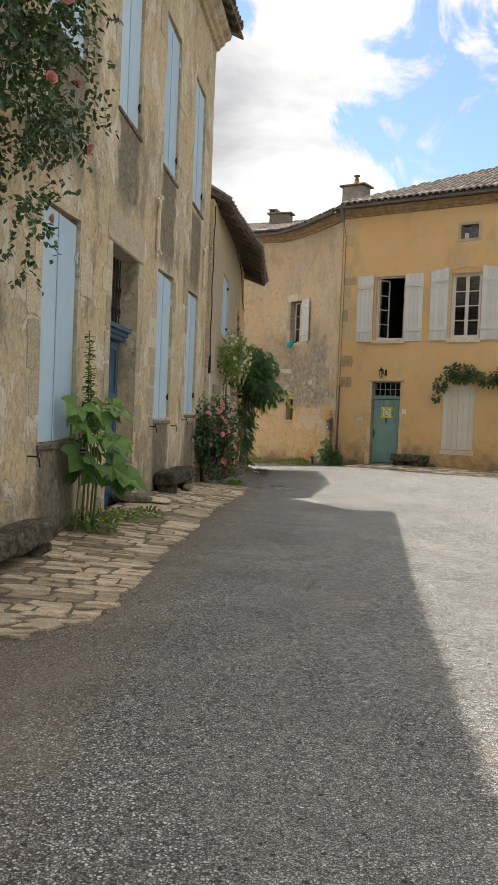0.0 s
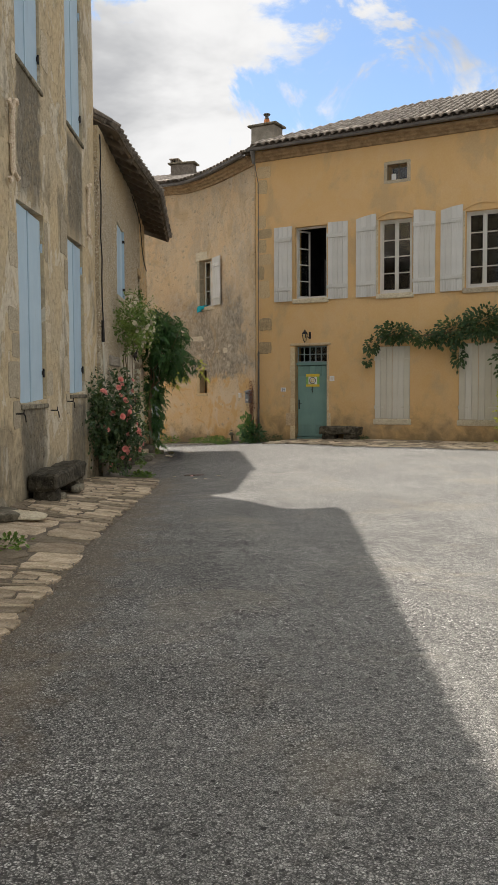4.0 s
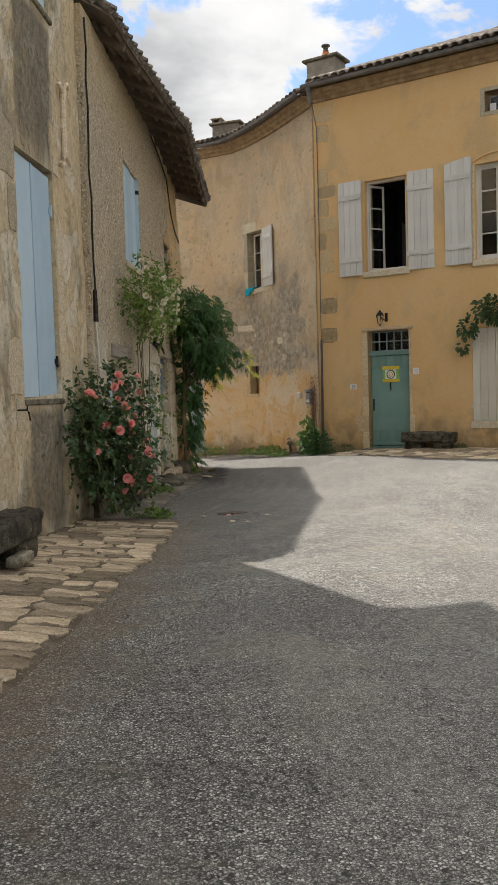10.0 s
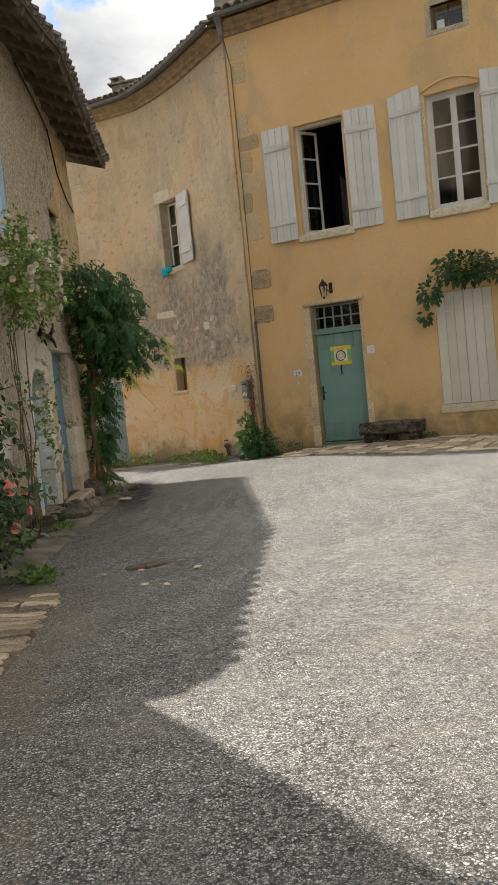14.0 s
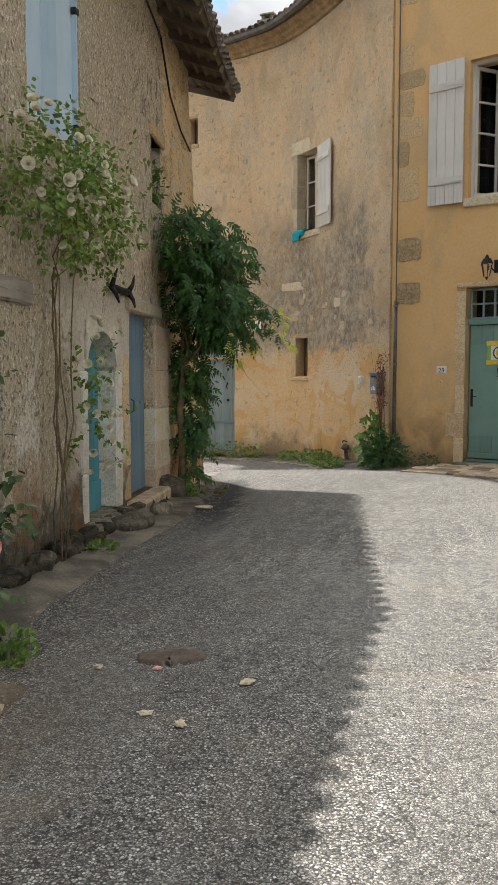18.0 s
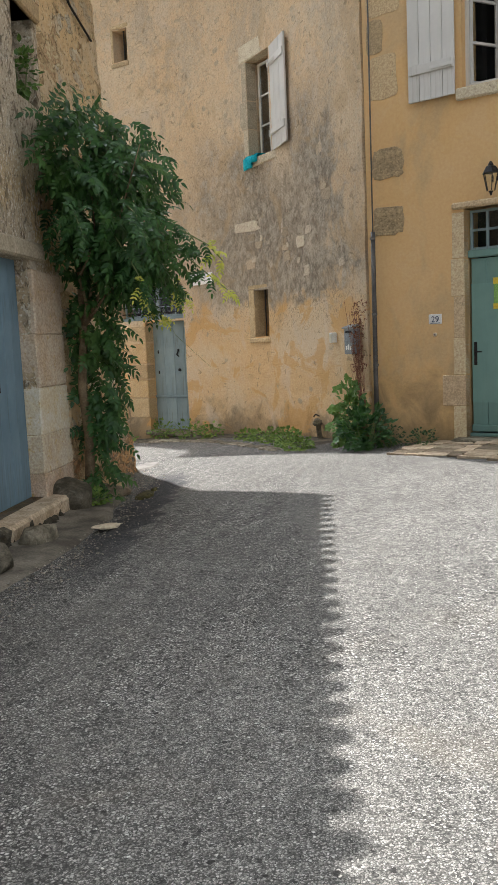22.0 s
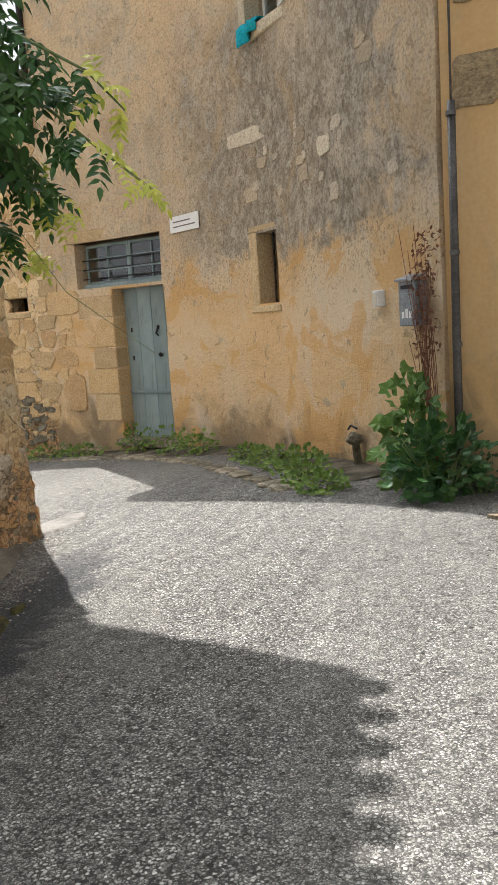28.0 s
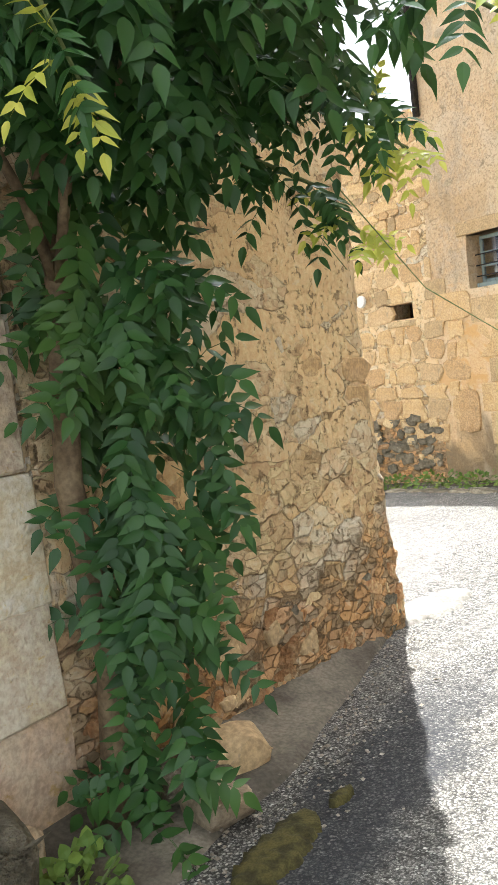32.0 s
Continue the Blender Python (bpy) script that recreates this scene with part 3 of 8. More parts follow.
def asphalt():
    """Old surface dressing: pale and dark chippings with dark gaps, coarse along the house and worn smooth where wheels run."""
    m, nt, bsdf, co = fresh("stone_chip_asphalt")
    gx, gy, gz = n_xyz(nt, co)
    bent = add(nt, "ShaderNodeTexNoise")
    put(nt, co, bent.inputs["Vector"])
    bent.inputs["Scale"].default_value, bent.inputs["Detail"].default_value = 55, 2
    less = add(nt, "ShaderNodeVectorMath")
    less.operation = "SCALE"
    put(nt, bent.outputs["Color"], less.inputs[0])
    less.inputs["Scale"].default_value = 0.016
    vec = add(nt, "ShaderNodeVectorMath")
    vec.operation = "ADD"
    put(nt, co, vec.inputs[0])
    put(nt, less.outputs[0], vec.inputs[1])
    vec = vec.outputs[0]
    large = n_noise(nt, co, 0.55, 5, 0.6, 0.6)
    mid = n_noise(nt, co, 3.2, 6, 0.65, 0.4)
    # the larger chippings
    cr, cg, cb = n_xyz(nt, n_voronoi(nt, vec, 80, "F1", "Color"))
    gap = n_voronoi(nt, vec, 80, "F1", "Distance")
    a = n_ramp(nt, cr, [(0.0, (0.08, 0.078, 0.073)), (0.3, (0.22, 0.214, 0.20)), (0.65, (0.40, 0.388, 0.36)), (0.9, (0.55, 0.533, 0.493)), (1.0, (0.63, 0.612, 0.567))], False)
    a = n_mix(nt, n_ramp(nt, gap, [(0.32, 0.0), (0.56, 0.95)], False), a, (0.035, 0.034, 0.032))
    # the finer ones between and over them
    sr, sg, sb = n_xyz(nt, n_voronoi(nt, vec, 165, "F1", "Color"))
    fgap = n_voronoi(nt, vec, 165, "F1", "Distance")
    b = n_ramp(nt, sr, [(0.0, (0.075, 0.073, 0.068)), (0.45, (0.21, 0.205, 0.19)), (0.85, (0.37, 0.36, 0.333)), (1.0, (0.54, 0.522, 0.482))], False)
    b = n_mix(nt, n_ramp(nt, fgap, [(0.36, 0.0), (0.64, 0.85)], False), b, (0.045, 0.044, 0.041))
    edge = n_math(nt, "SUBTRACT", gx, n_math(nt, "MULTIPLY", gy, 0.085))
    wear = n_math(nt, "ADD", n_math(nt, "MULTIPLY", n_range(nt, edge, -0.9, 0.5), 0.16), n_noise(nt, n_map(nt, co, (1.0, 0.4, 1)), 1.1, 5, 0.62, 0.5))
    fineness = n_math(nt, "MULTIPLY", n_ramp(nt, wear, [(0.50, 0.0), (0.66, 1.0)]), 0.8)
    keep = n_math(nt, "MULTIPLY", fineness, n_math(nt, "LESS_THAN", cg, 0.86))
    tone = n_mix(nt, keep, a, b)
    tone = n_mix(nt, n_math(nt, "MULTIPLY", n_math(nt, "GREATER_THAN", cb, 0.52), 0.85), tone, b)
    # thin bitumen pits, ragged dark spots and pale stray stones
    pit = n_voronoi(nt, vec, 9.0)
    pit = n_math(nt, "ADD", pit, n_math(nt, "MULTIPLY", n_math(nt, "SUBTRACT", n_noise(nt, co, 60, 3), 0.5), 0.16))
    tone = n_mix(nt, n_ramp(nt, pit, [(0.08, 0.92), (0.115, 0.0)], False), tone, (0.025, 0.024, 0.022))
    clump = n_noise(nt, co, 20, 5, 0.7, 0.3)
    tone = n_mix(nt, 0.40, tone, n_ramp(nt, clump, [(0.32, 0.15), (0.68, 0.85)]), "OVERLAY")
    tone = n_mix(nt, 0.12, tone, n_ramp(nt, mid, [(0.32, 0.2), (0.68, 0.85)]), "OVERLAY")
    tone = n_mix(nt, 0.16, tone, n_ramp(nt, large, [(0.34, 0.25), (0.66, 0.8)]), "OVERLAY")
    rim = n_math(nt, "ADD", edge, n_math(nt, "MULTIPLY", n_math(nt, "SUBTRACT", mid, 0.5), 1.6))
    earth = n_math(nt, "MULTIPLY", n_range(nt, rim, -0.8, -1.5), n_range(nt, gy, 20.0, 16.0))
    tone = n_mix(nt, n_math(nt, "MULTIPLY", earth, 0.45), tone, (0.20, 0.15, 0.095))
    tone = n_mix(nt, n_ramp(nt, mid, [(0.57, 0.0), (0.72, 0.10)]), tone, (0.15, 0.144, 0.128))
    soil = n_noise(nt, co, 0.9, 5, 0.6, 0.8)
    tone = n_mix(nt, n_math(nt, "MULTIPLY", n_ramp(nt, soil, [(0.52, 0.0), (0.66, 0.2)]), n_range(nt, gy, 24.0, 18.0)), tone, (0.27, 0.225, 0.16))
    track = n_noise(nt, n_map(nt, co, (0.8, 0.16, 1)), 1.6, 5, 0.6, 0.6)
    tone = n_mix(nt, n_ramp(nt, track, [(0.54, 0.0), (0.66, 0.09)]), tone, (0.36, 0.34, 0.30))
    wetx = n_range(nt, n_math(nt, "ABSOLUTE", n_math(nt, "ADD", n_math(nt, "SUBTRACT", gx, 0.40), n_math(nt, "MULTIPLY", n_math(nt, "SUBTRACT", mid, 0.5), 0.8))), 0.26, 0.12)
    wet = n_math(nt, "MULTIPLY", wetx, n_math(nt, "MULTIPLY", n_range(nt, gy, 22.5, 24.5), n_range(nt, gy, 28.4, 27.2)))
    tone = n_mix(nt, n_math(nt, "MULTIPLY", wet, 0.72), tone, (0.03, 0.033, 0.04))
    tone = n_mix(nt, 1.0, tone, (0.86, 0.86, 0.845), "MULTIPLY")
    h = n_math(nt, "ADD", n_math(nt, "MULTIPLY", cr, 0.5), n_math(nt, "MULTIPLY", n_range(nt, gap, 0.7, 0.1), 0.8))
    return finish(m, nt, bsdf, tone, 0.85, n_bump(nt, h, 0.5, 0.006), spec=0.2)


M_ROAD = asphalt()


def stone(name, a, b, lichen, bump=0.02, per_object=0.5, scale=5.0):
    m, nt, bsdf, co = fresh(name)
    f = n_noise(nt, co, scale, 7, 0.65, 0.3)
    g = n_noise(nt, co, 45, 4, 0.6)
    c = n_mix(nt, n_ramp(nt, f, [(0.36, 0.0), (0.64, 1.0)]), a, b)
    spot = n_noise(nt, co, 11, 5, 0.7, 0.5)
    c = n_mix(nt, n_ramp(nt, spot, [(0.58, 0.0), (0.68, 0.7)]), c, lichen)
    info = add(nt, "ShaderNodeObjectInfo").outputs["Random"]
    c = n_mix(nt, per_object, c, n_ramp(nt, info, [(0.0, 0.2), (1.0, 0.85)]), "OVERLAY")
    isl = add(nt, "ShaderNodeNewGeometry").outputs["Random Per Island"]
    c = n_mix(nt, 0.25, c, n_ramp(nt, isl, [(0.0, 0.2), (1.0, 0.85)]), "OVERLAY")
    c = n_mix(nt, 0.4, c, n_ramp(nt, g, [(0.3, 0.25), (0.7, 0.85)]), "OVERLAY")
    return finish(m, nt, bsdf, c, 0.92, n_bump(nt, n_math(nt, "ADD", f, n_math(nt, "MULTIPLY", g, 0.4)), 0.8, bump), spec=0.2)


M_DRESSED = stone("dressed_limestone", (0.45, 0.385, 0.275), (0.54, 0.465, 0.34), (0.30, 0.265, 0.195), 0.02, 0.35)
M_FLAG = stone("paving_stone", (0.25, 0.195, 0.13), (0.37, 0.30, 0.215), (0.125, 0.10, 0.07), 0.02, 0.8)
M_DARKSTONE = stone("mossy_dark_stone", (0.095, 0.085, 0.06), (0.225, 0.20, 0.15), (0.30, 0.275, 0.21), 0.06, 0.4, 7.0)
M_RUBBLE = stone("warm_rubble_stone", (0.56, 0.385, 0.195), (0.60, 0.445, 0.25), (0.42, 0.31, 0.185), 0.035, 0.22)
M_RED = stone("red_brown_stone", (0.36, 0.18, 0.08), (0.50, 0.33, 0.18), (0.17, 0.125, 0.075), 0.08, 0.5, 9.0)
M_TAN = stone("tan_stone", (0.47, 0.34, 0.19), (0.53, 0.40, 0.235), (0.33, 0.27, 0.185), 0.015, 0.3)


def rubble_wall():
    """Field stones of many sizes, half hidden under warm lime render, rust-red and hollow at the foot."""
    m, nt, bsdf, co = fresh("rubble_in_lime")
    x, y, z = n_xyz(nt, co)
    way = add(nt, "ShaderNodeTexNoise")
    put(nt, co, way.inputs["Vector"])
    way.inputs["Scale"].default_value, way.inputs["Detail"].default_value = 5.0, 4
    less = add(nt, "ShaderNodeVectorMath")
    less.operation = "SCALE"
    put(nt, way.outputs["Color"], less.inputs[0])
    less.inputs["Scale"].default_value = 0.16
    vec = add(nt, "ShaderNodeVectorMath")
    vec.operation = "ADD"
    put(nt, n_map(nt, co, (1, 1, 2.1)), vec.inputs[0])
    put(nt, less.outputs[0], vec.inputs[1])
    vec = vec.outputs[0]
    large = n_noise(nt, co, 0.9, 5, 0.6, 0.5)
    mid = n_noise(nt, co, 3.0, 6, 0.65, 0.5)
    fine = n_noise(nt, co, 30, 6, 0.7)
    cell, tint, lift = n_xyz(nt, n_voronoi(nt, vec, 3.6, "F1", "Color"))
    seam = n_math(nt, "ADD", n_voronoi(nt, vec, 3.6, "DISTANCE_TO_EDGE"), n_math(nt, "MULTIPLY", n_math(nt, "SUBTRACT", fine, 0.5), 0.14))
    small = n_math(nt, "ADD", n_voronoi(nt, vec, 11.0, "DISTANCE_TO_EDGE"), n_math(nt, "MULTIPLY", n_math(nt, "SUBTRACT", fine, 0.5), 0.16))
    bits = n_xyz(nt, n_voronoi(nt, vec, 11.0, "F1", "Color"))[0]
    lime = n_mix(nt, n_ramp(nt, large, [(0.38, 0.0), (0.62, 1.0)]), (0.76, 0.56, 0.31), (0.72, 0.58, 0.385))
    rock = n_ramp(nt, cell, [(0.0, (0.50, 0.36, 0.20)), (0.35, (0.66, 0.49, 0.28)), (0.7, (0.72, 0.57, 0.365)), (1.0, (0.62, 0.55, 0.425))], False)
    rock = n_mix(nt, 0.35, rock, n_ramp(nt, bits, [(0.0, 0.25), (1.0, 0.8)]), "OVERLAY")
    bare = n_math(nt, "ADD", n_math(nt, "ADD", mid, n_math(nt, "MULTIPLY", n_math(nt, "SUBTRACT", lift, 0.5), 0.35)), n_math(nt, "MULTIPLY", n_range(nt, z, 1.3, -0.1), 0.22))
    bare = n_ramp(nt, bare, [(0.50, 0.0), (0.58, 1.0)])
    c = n_mix(nt, bare, lime, rock)
    low = n_range(nt, n_math(nt, "ADD", z, n_math(nt, "MULTIPLY", n_math(nt, "SUBTRACT", mid, 0.5), 1.0)), 0.42, 0.05)
    red = n_mix(nt, n_ramp(nt, bits, [(0.25, 0.0), (0.75, 1.0)]), (0.27, 0.19, 0.11), (0.56, 0.28, 0.11))
    c = n_mix(nt, n_math(nt, "MULTIPLY", low, 0.75), c, red)
    split = n_math(nt, "MULTIPLY", n_ramp(nt, seam, [(0.0, 1.0), (0.045, 0.0)]), n_math(nt, "ADD", n_math(nt, "MULTIPLY", n_math(nt, "MULTIPLY", bare, n_ramp(nt, n_noise(nt, co, 4.5, 4, 0.6, 0.5), [(0.40, 0.12), (0.56, 1.0)])), 0.75), 0.04))
    nick = n_math(nt, "MULTIPLY", n_ramp(nt, small, [(0.0, 1.0), (0.07, 0.0)]), n_math(nt, "MULTIPLY", bare, n_ramp(nt, large, [(0.42, 0.1), (0.6, 0.7)])))
    crack = n_math(nt, "MAXIMUM", split, n_math(nt, "MAXIMUM", n_math(nt, "MULTIPLY", nick, 0.8), n_math(nt, "MULTIPLY", low, n_ramp(nt, small, [(0.0, 0.8), (0.07, 0.0)]))))
    c = n_mix(nt, n_math(nt, "MULTIPLY", crack, 0.72), c, (0.16, 0.11, 0.06))
    pit = n_ramp(nt, n_noise(nt, co, 22, 5, 0.65, 0.4), [(0.36, 0.7), (0.43, 0.0)])
    c = n_mix(nt, pit, c, (0.20, 0.14, 0.08))
    c = n_mix(nt, n_ramp(nt, n_noise(nt, co, 15, 5, 0.65, 0.4), [(0.58, 0.0), (0.66, 0.4)]), c, (0.70, 0.60, 0.44))
    c = n_mix(nt, 0.3, c, n_ramp(nt, fine, [(0.25, 0.2), (0.75, 0.85)]), "OVERLAY")
    h = n_math(nt, "ADD", n_math(nt, "MULTIPLY", mid, 0.6), n_math(nt, "MULTIPLY", fine, 0.35))
    h = n_math(nt, "ADD", h, n_math(nt, "MULTIPLY", n_math(nt, "MULTIPLY", bare, lift), 0.5))
    h = n_math(nt, "SUBTRACT", h, n_math(nt, "MULTIPLY", n_math(nt, "ADD", crack, n_math(nt, "MULTIPLY", pit, 0.5)), 0.9))
    return finish(m, nt, bsdf, c, 0.95, n_bump(nt, h, 0.85, 0.045), spec=0.12)


M_MORTAR = rubble_wall()
M_JAMB = stone("washed_jamb_stone", (0.54, 0.41, 0.255), (0.59, 0.465, 0.30), (0.43, 0.345, 0.23), 0.01, 0.2)
# darker version of the tan stone, with shade put into its colour
M_FRAME = stone("shaded_frame_stone", (0.40, 0.30, 0.17), (0.48, 0.37, 0.225), (0.28, 0.22, 0.14), 0.02, 0.3)
M_APRON = simple("dirty_grey_cement", (0.08, 0.071, 0.056), (0.215, 0.192, 0.152), 2.4, 0.9, 0.015)
M_CEMENT = simple("grey_cement", (0.22, 0.20, 0.165), (0.33, 0.30, 0.25), 3.0, 0.9, 0.008)
M_TILE = stone("weathered_clay_tile", (0.19, 0.16, 0.13), (0.285, 0.25, 0.21), (0.12, 0.117, 0.105), 0.01, 0.6, 9)
M_GENOISE = simple("ochre_cornice", (0.23, 0.155, 0.085), (0.35, 0.245, 0.14), 6, 0.92, 0.012)


def wood(name, a, b, dirt, grain=(26, 26, 1.6), rough=0.7, amount=0.3, bump=0.003):
    """Painted or bare boards with grain along z and worn flecks."""
    m, nt, bsdf, co = fresh(name)
    g = n_noise(nt, n_map(nt, co, grain), 1.0, 6, 0.6, 0.6)
    f = n_noise(nt, co, 2.2, 5, 0.6)
    c = n_mix(nt, n_ramp(nt, f, [(0.35, 0.0), (0.65, 1.0)]), a, b)
    c = n_mix(nt, n_math(nt, "MULTIPLY", n_ramp(nt, g, [(0.55, 0.0), (0.72, 1.0)]), amount), c, dirt)
    info = add(nt, "ShaderNodeObjectInfo").outputs["Random"]
    c = n_mix(nt, 0.16, c, n_ramp(nt, info, [(0.0, 0.2), (1.0, 0.8)]), "OVERLAY")
    return finish(m, nt, bsdf, c, rough, n_bump(nt, g, 0.6, bump), spec=0.3)


M_BLUE = wood("pale_blue_paint", (0.41, 0.545, 0.655), (0.45, 0.585, 0.69), (0.34, 0.42, 0.47), amount=0.3)
M_DARKBLUE = wood("deep_blue_paint", (0.05, 0.09, 0.14), (0.065, 0.11, 0.17), (0.09, 0.10, 0.12), amount=0.4)
M_TEALDOOR = wood("teal_blue_paint", (0.06, 0.22, 0.27), (0.08, 0.27, 0.31), (0.20, 0.24, 0.22), amount=0.5)
M_GREYBLUE = wood("grey_blue_paint", (0.20, 0.27, 0.29), (0.26, 0.33, 0.345), (0.13, 0.13, 0.115), amount=0.6)
M_GREEN = wood("sage_green_paint", (0.165, 0.285, 0.26), (0.19, 0.315, 0.285), (0.13, 0.21, 0.185), amount=0.2)
M_WHITE = wood("off_white_paint", (0.60, 0.595, 0.56), (0.66, 0.65, 0.61), (0.42, 0.40, 0.35), amount=0.45)
M_CREAM = wood("cream_paint", (0.62, 0.59, 0.50), (0.67, 0.635, 0.54), (0.47, 0.43, 0.35), amount=0.3)
M_BEAM = wood("weathered_grey_oak", (0.27, 0.24, 0.20), (0.39, 0.35, 0.29), (0.08, 0.068, 0.055), (2, 2, 30), 0.9, 0.8, 0.02)
M_RAFTER = wood("dark_eave_wood", (0.115, 0.09, 0.065), (0.17, 0.135, 0.10), (0.05, 0.04, 0.03), (14, 14, 14), 0.9, 0.5, 0.008)
M_IRON = simple("black_iron", (0.02, 0.02, 0.022), (0.045, 0.04, 0.038), 20, 0.55, 0.001, 0.6)
M_RUST = simple("pale_rusty_iron", (0.62, 0.50, 0.37), (0.70, 0.585, 0.45), 14, 0.75, 0.002, 0.1)
M_ZINC = simple("grey_zinc", (0.12, 0.115, 0.11), (0.18, 0.17, 0.16), 7, 0.6, 0.001, 0.4)
M_DARKZINC = simple("dull_dark_zinc", (0.075, 0.071, 0.068), (0.115, 0.108, 0.10), 7, 0.6, 0.001, 0.3)
M_BOX = simple("grey_enamel", (0.19, 0.215, 0.235), (0.24, 0.265, 0.285), 9, 0.45, 0.0005, 0.2)
# near-black stand-in for the shade inside openings
M_DARK = simple("interior_shade_tone", (0.03, 0.03, 0.035), (0.05, 0.048, 0.05), 2, 0.95)
M_PAPER = simple("white_enamel_sign", (0.72, 0.72, 0.70), (0.78, 0.78, 0.76), 6, 0.5)
M_INK = simple("dark_blue_ink", (0.03, 0.04, 0.08), (0.05, 0.06, 0.10), 6, 0.5)
M_YELLOW = simple("yellow_print", (0.70, 0.50, 0.05), (0.75, 0.55, 0.08), 6, 0.5)
M_SIGNGREEN = simple("green_print", (0.22, 0.42, 0.12), (0.25, 0.46, 0.14), 6, 0.5)
M_CLOTH = simple("turquoise_cloth", (0.01, 0.33, 0.42), (0.02, 0.40, 0.50), 12, 0.9, 0.004)
M_CURTAIN = simple("grey_net_curtain", (0.14, 0.14, 0.145), (0.18, 0.18, 0.185), 5, 0.9)


def glass():
    m, nt, bsdf, co = fresh("window_glass")
    finish(m, nt, bsdf, (0.9, 0.95, 0.95), n_ramp(nt, n_noise(nt, co, 3.0, 3), [(0.3, 0.02), (0.7, 0.06)]))
    bsdf.inputs["Transmission Weight"].default_value = 1.0
    bsdf.inputs["IOR"].default_value = 1.45
    return m


M_GLASS = glass()


def leafy(name, dark, light, tip, gloss=0.45):
    """Leaves: each its own tone, light passing through."""
    m, nt, bsdf, co = fresh(name)
    isl = add(nt, "ShaderNodeNewGeometry").outputs["Random Per Island"]
    c = n_mix(nt, isl, dark, light)
    c = n_mix(nt, n_ramp(nt, n_noise(nt, co, 1.7, 3), [(0.52, 0.0), (0.72, 0.7)]), c, tip)
    finish(m, nt, bsdf, c, gloss, None, spec=0.35)
    tr = add(nt, "ShaderNodeBsdfTranslucent")
    put(nt, n_mix(nt, 0.5, c, tip), tr.inputs["Color"])
    mx = add(nt, "ShaderNodeMixShader")
    mx.inputs[0].default_value = 0.2
    out = nt.nodes["Material Output"]
    nt.links.new(bsdf.outputs[0], mx.inputs[1])
    nt.links.new(tr.outputs[0], mx.inputs[2])
    nt.links.new(mx.outputs[0], out.inputs["Surface"])
    return m


M_LEAF_W = leafy("wisteria_leaf", (0.017, 0.062, 0.016), (0.056, 0.145, 0.035), (0.088, 0.175, 0.037), 0.42)
M_LEAF_Y = leafy("young_wisteria_leaf", (0.40, 0.46, 0.06), (0.68, 0.66, 0.13), (0.60, 0.62, 0.10))
M_LEAF_R = leafy("rose_leaf", (0.022, 0.055, 0.022), (0.075, 0.13, 0.045), (0.14, 0.19, 0.05))
M_LEAF_H = leafy("broad_green_leaf", (0.07, 0.15, 0.035), (0.16, 0.28, 0.06), (0.22, 0.33, 0.06), 0.5)
M_LEAF_G = leafy("weed_leaf", (0.08, 0.16, 0.035), (0.21, 0.31, 0.06), (0.27, 0.34, 0.07), 0.6)
M_STEM = simple("brown_stem", (0.12, 0.085, 0.05), (0.20, 0.15, 0.09), 14, 0.9, 0.004)
M_GSTEM = simple("green_stem", (0.12, 0.17, 0.06), (0.18, 0.22, 0.09), 14, 0.8, 0.002)
M_CORAL = leafy("coral_petal", (0.95, 0.40, 0.37), (0.96, 0.52, 0.45), (0.97, 0.58, 0.53), 0.6)
M_PALEPINK = leafy("pale_pink_petal", (0.72, 0.34, 0.30), (0.80, 0.45, 0.40), (0.78, 0.44, 0.40), 0.6)
M_CREAMROSE = leafy("cream_petal", (0.80, 0.76, 0.60), (0.86, 0.84, 0.74), (0.84, 0.68, 0.36), 0.6)
M_DEAD = simple("dry_red_twig", (0.16, 0.07, 0.045), (0.24, 0.12, 0.075), 14, 0.9, 0.004)

# ---- ground and road ----
def ground():
    def lines(fine0, fine1, step, far):
        mid = list(np.arange(fine0, fine1 + 1e-6, step))
        low = [fine0 - d for d in (1, 3, 8, 20, 60, 200, far)][::-1]
        return low + mid + [fine1 + d for d in (1, 3, 8, 20, 60, 200, far)]
    xs, ys = lines(-8, 12, 0.4, 1500), lines(-6, 42, 0.4, 1500)
    verts, faces = [], []
    for y in ys:
        for x in xs:
            wob = 0.018 * noise.noise(Vector((x * 0.5, y * 0.5, 0))) + 0.006 * noise.noise(Vector((x * 1.7, y * 1.7, 3)))
            verts.append((x, y, ground_z(x, y) + wob))
    n = len(xs)
    for j in range(len(ys) - 1):
        for i in range(n - 1):
            faces.append((j * n + i, j * n + i + 1, (j + 1) * n + i + 1, (j + 1) * n + i))
    ob = join_raw("ground", verts, faces, M_ROAD, None, True)
    return tagged(ob, "grey stone-chip asphalt lane, worn pale and patched", "road", kind="structure")


ground()

# ---- openings: s0, s1, z0, z1 ----
TALL_LOWER = [(8.32, 9.52, 1.34, 3.76), (13.75, 15.08, 1.34, 3.80), (16.64, 17.88, 1.32, 3.76), (5.2, 6.4, 1.34, 3.76)]
TALL_UPPER = [(8.32, 9.55, 5.50, 7.95), (10.98, 12.22, 5.50, 7.95), (13.82, 15.1, 5.50, 7.95), (16.72, 18.0, 5.50, 7.95), (5.2, 6.4, 5.50, 7.95)]
TALL_DOOR = (10.92, 12.38, 0.16, 3.76)
OCHRE_WIN = [(1.27, 2.29, 4.12, 6.20), (3.86, 4.82, 4.12, 6.16), (6.28, 7.24, 4.14, 6.16)]
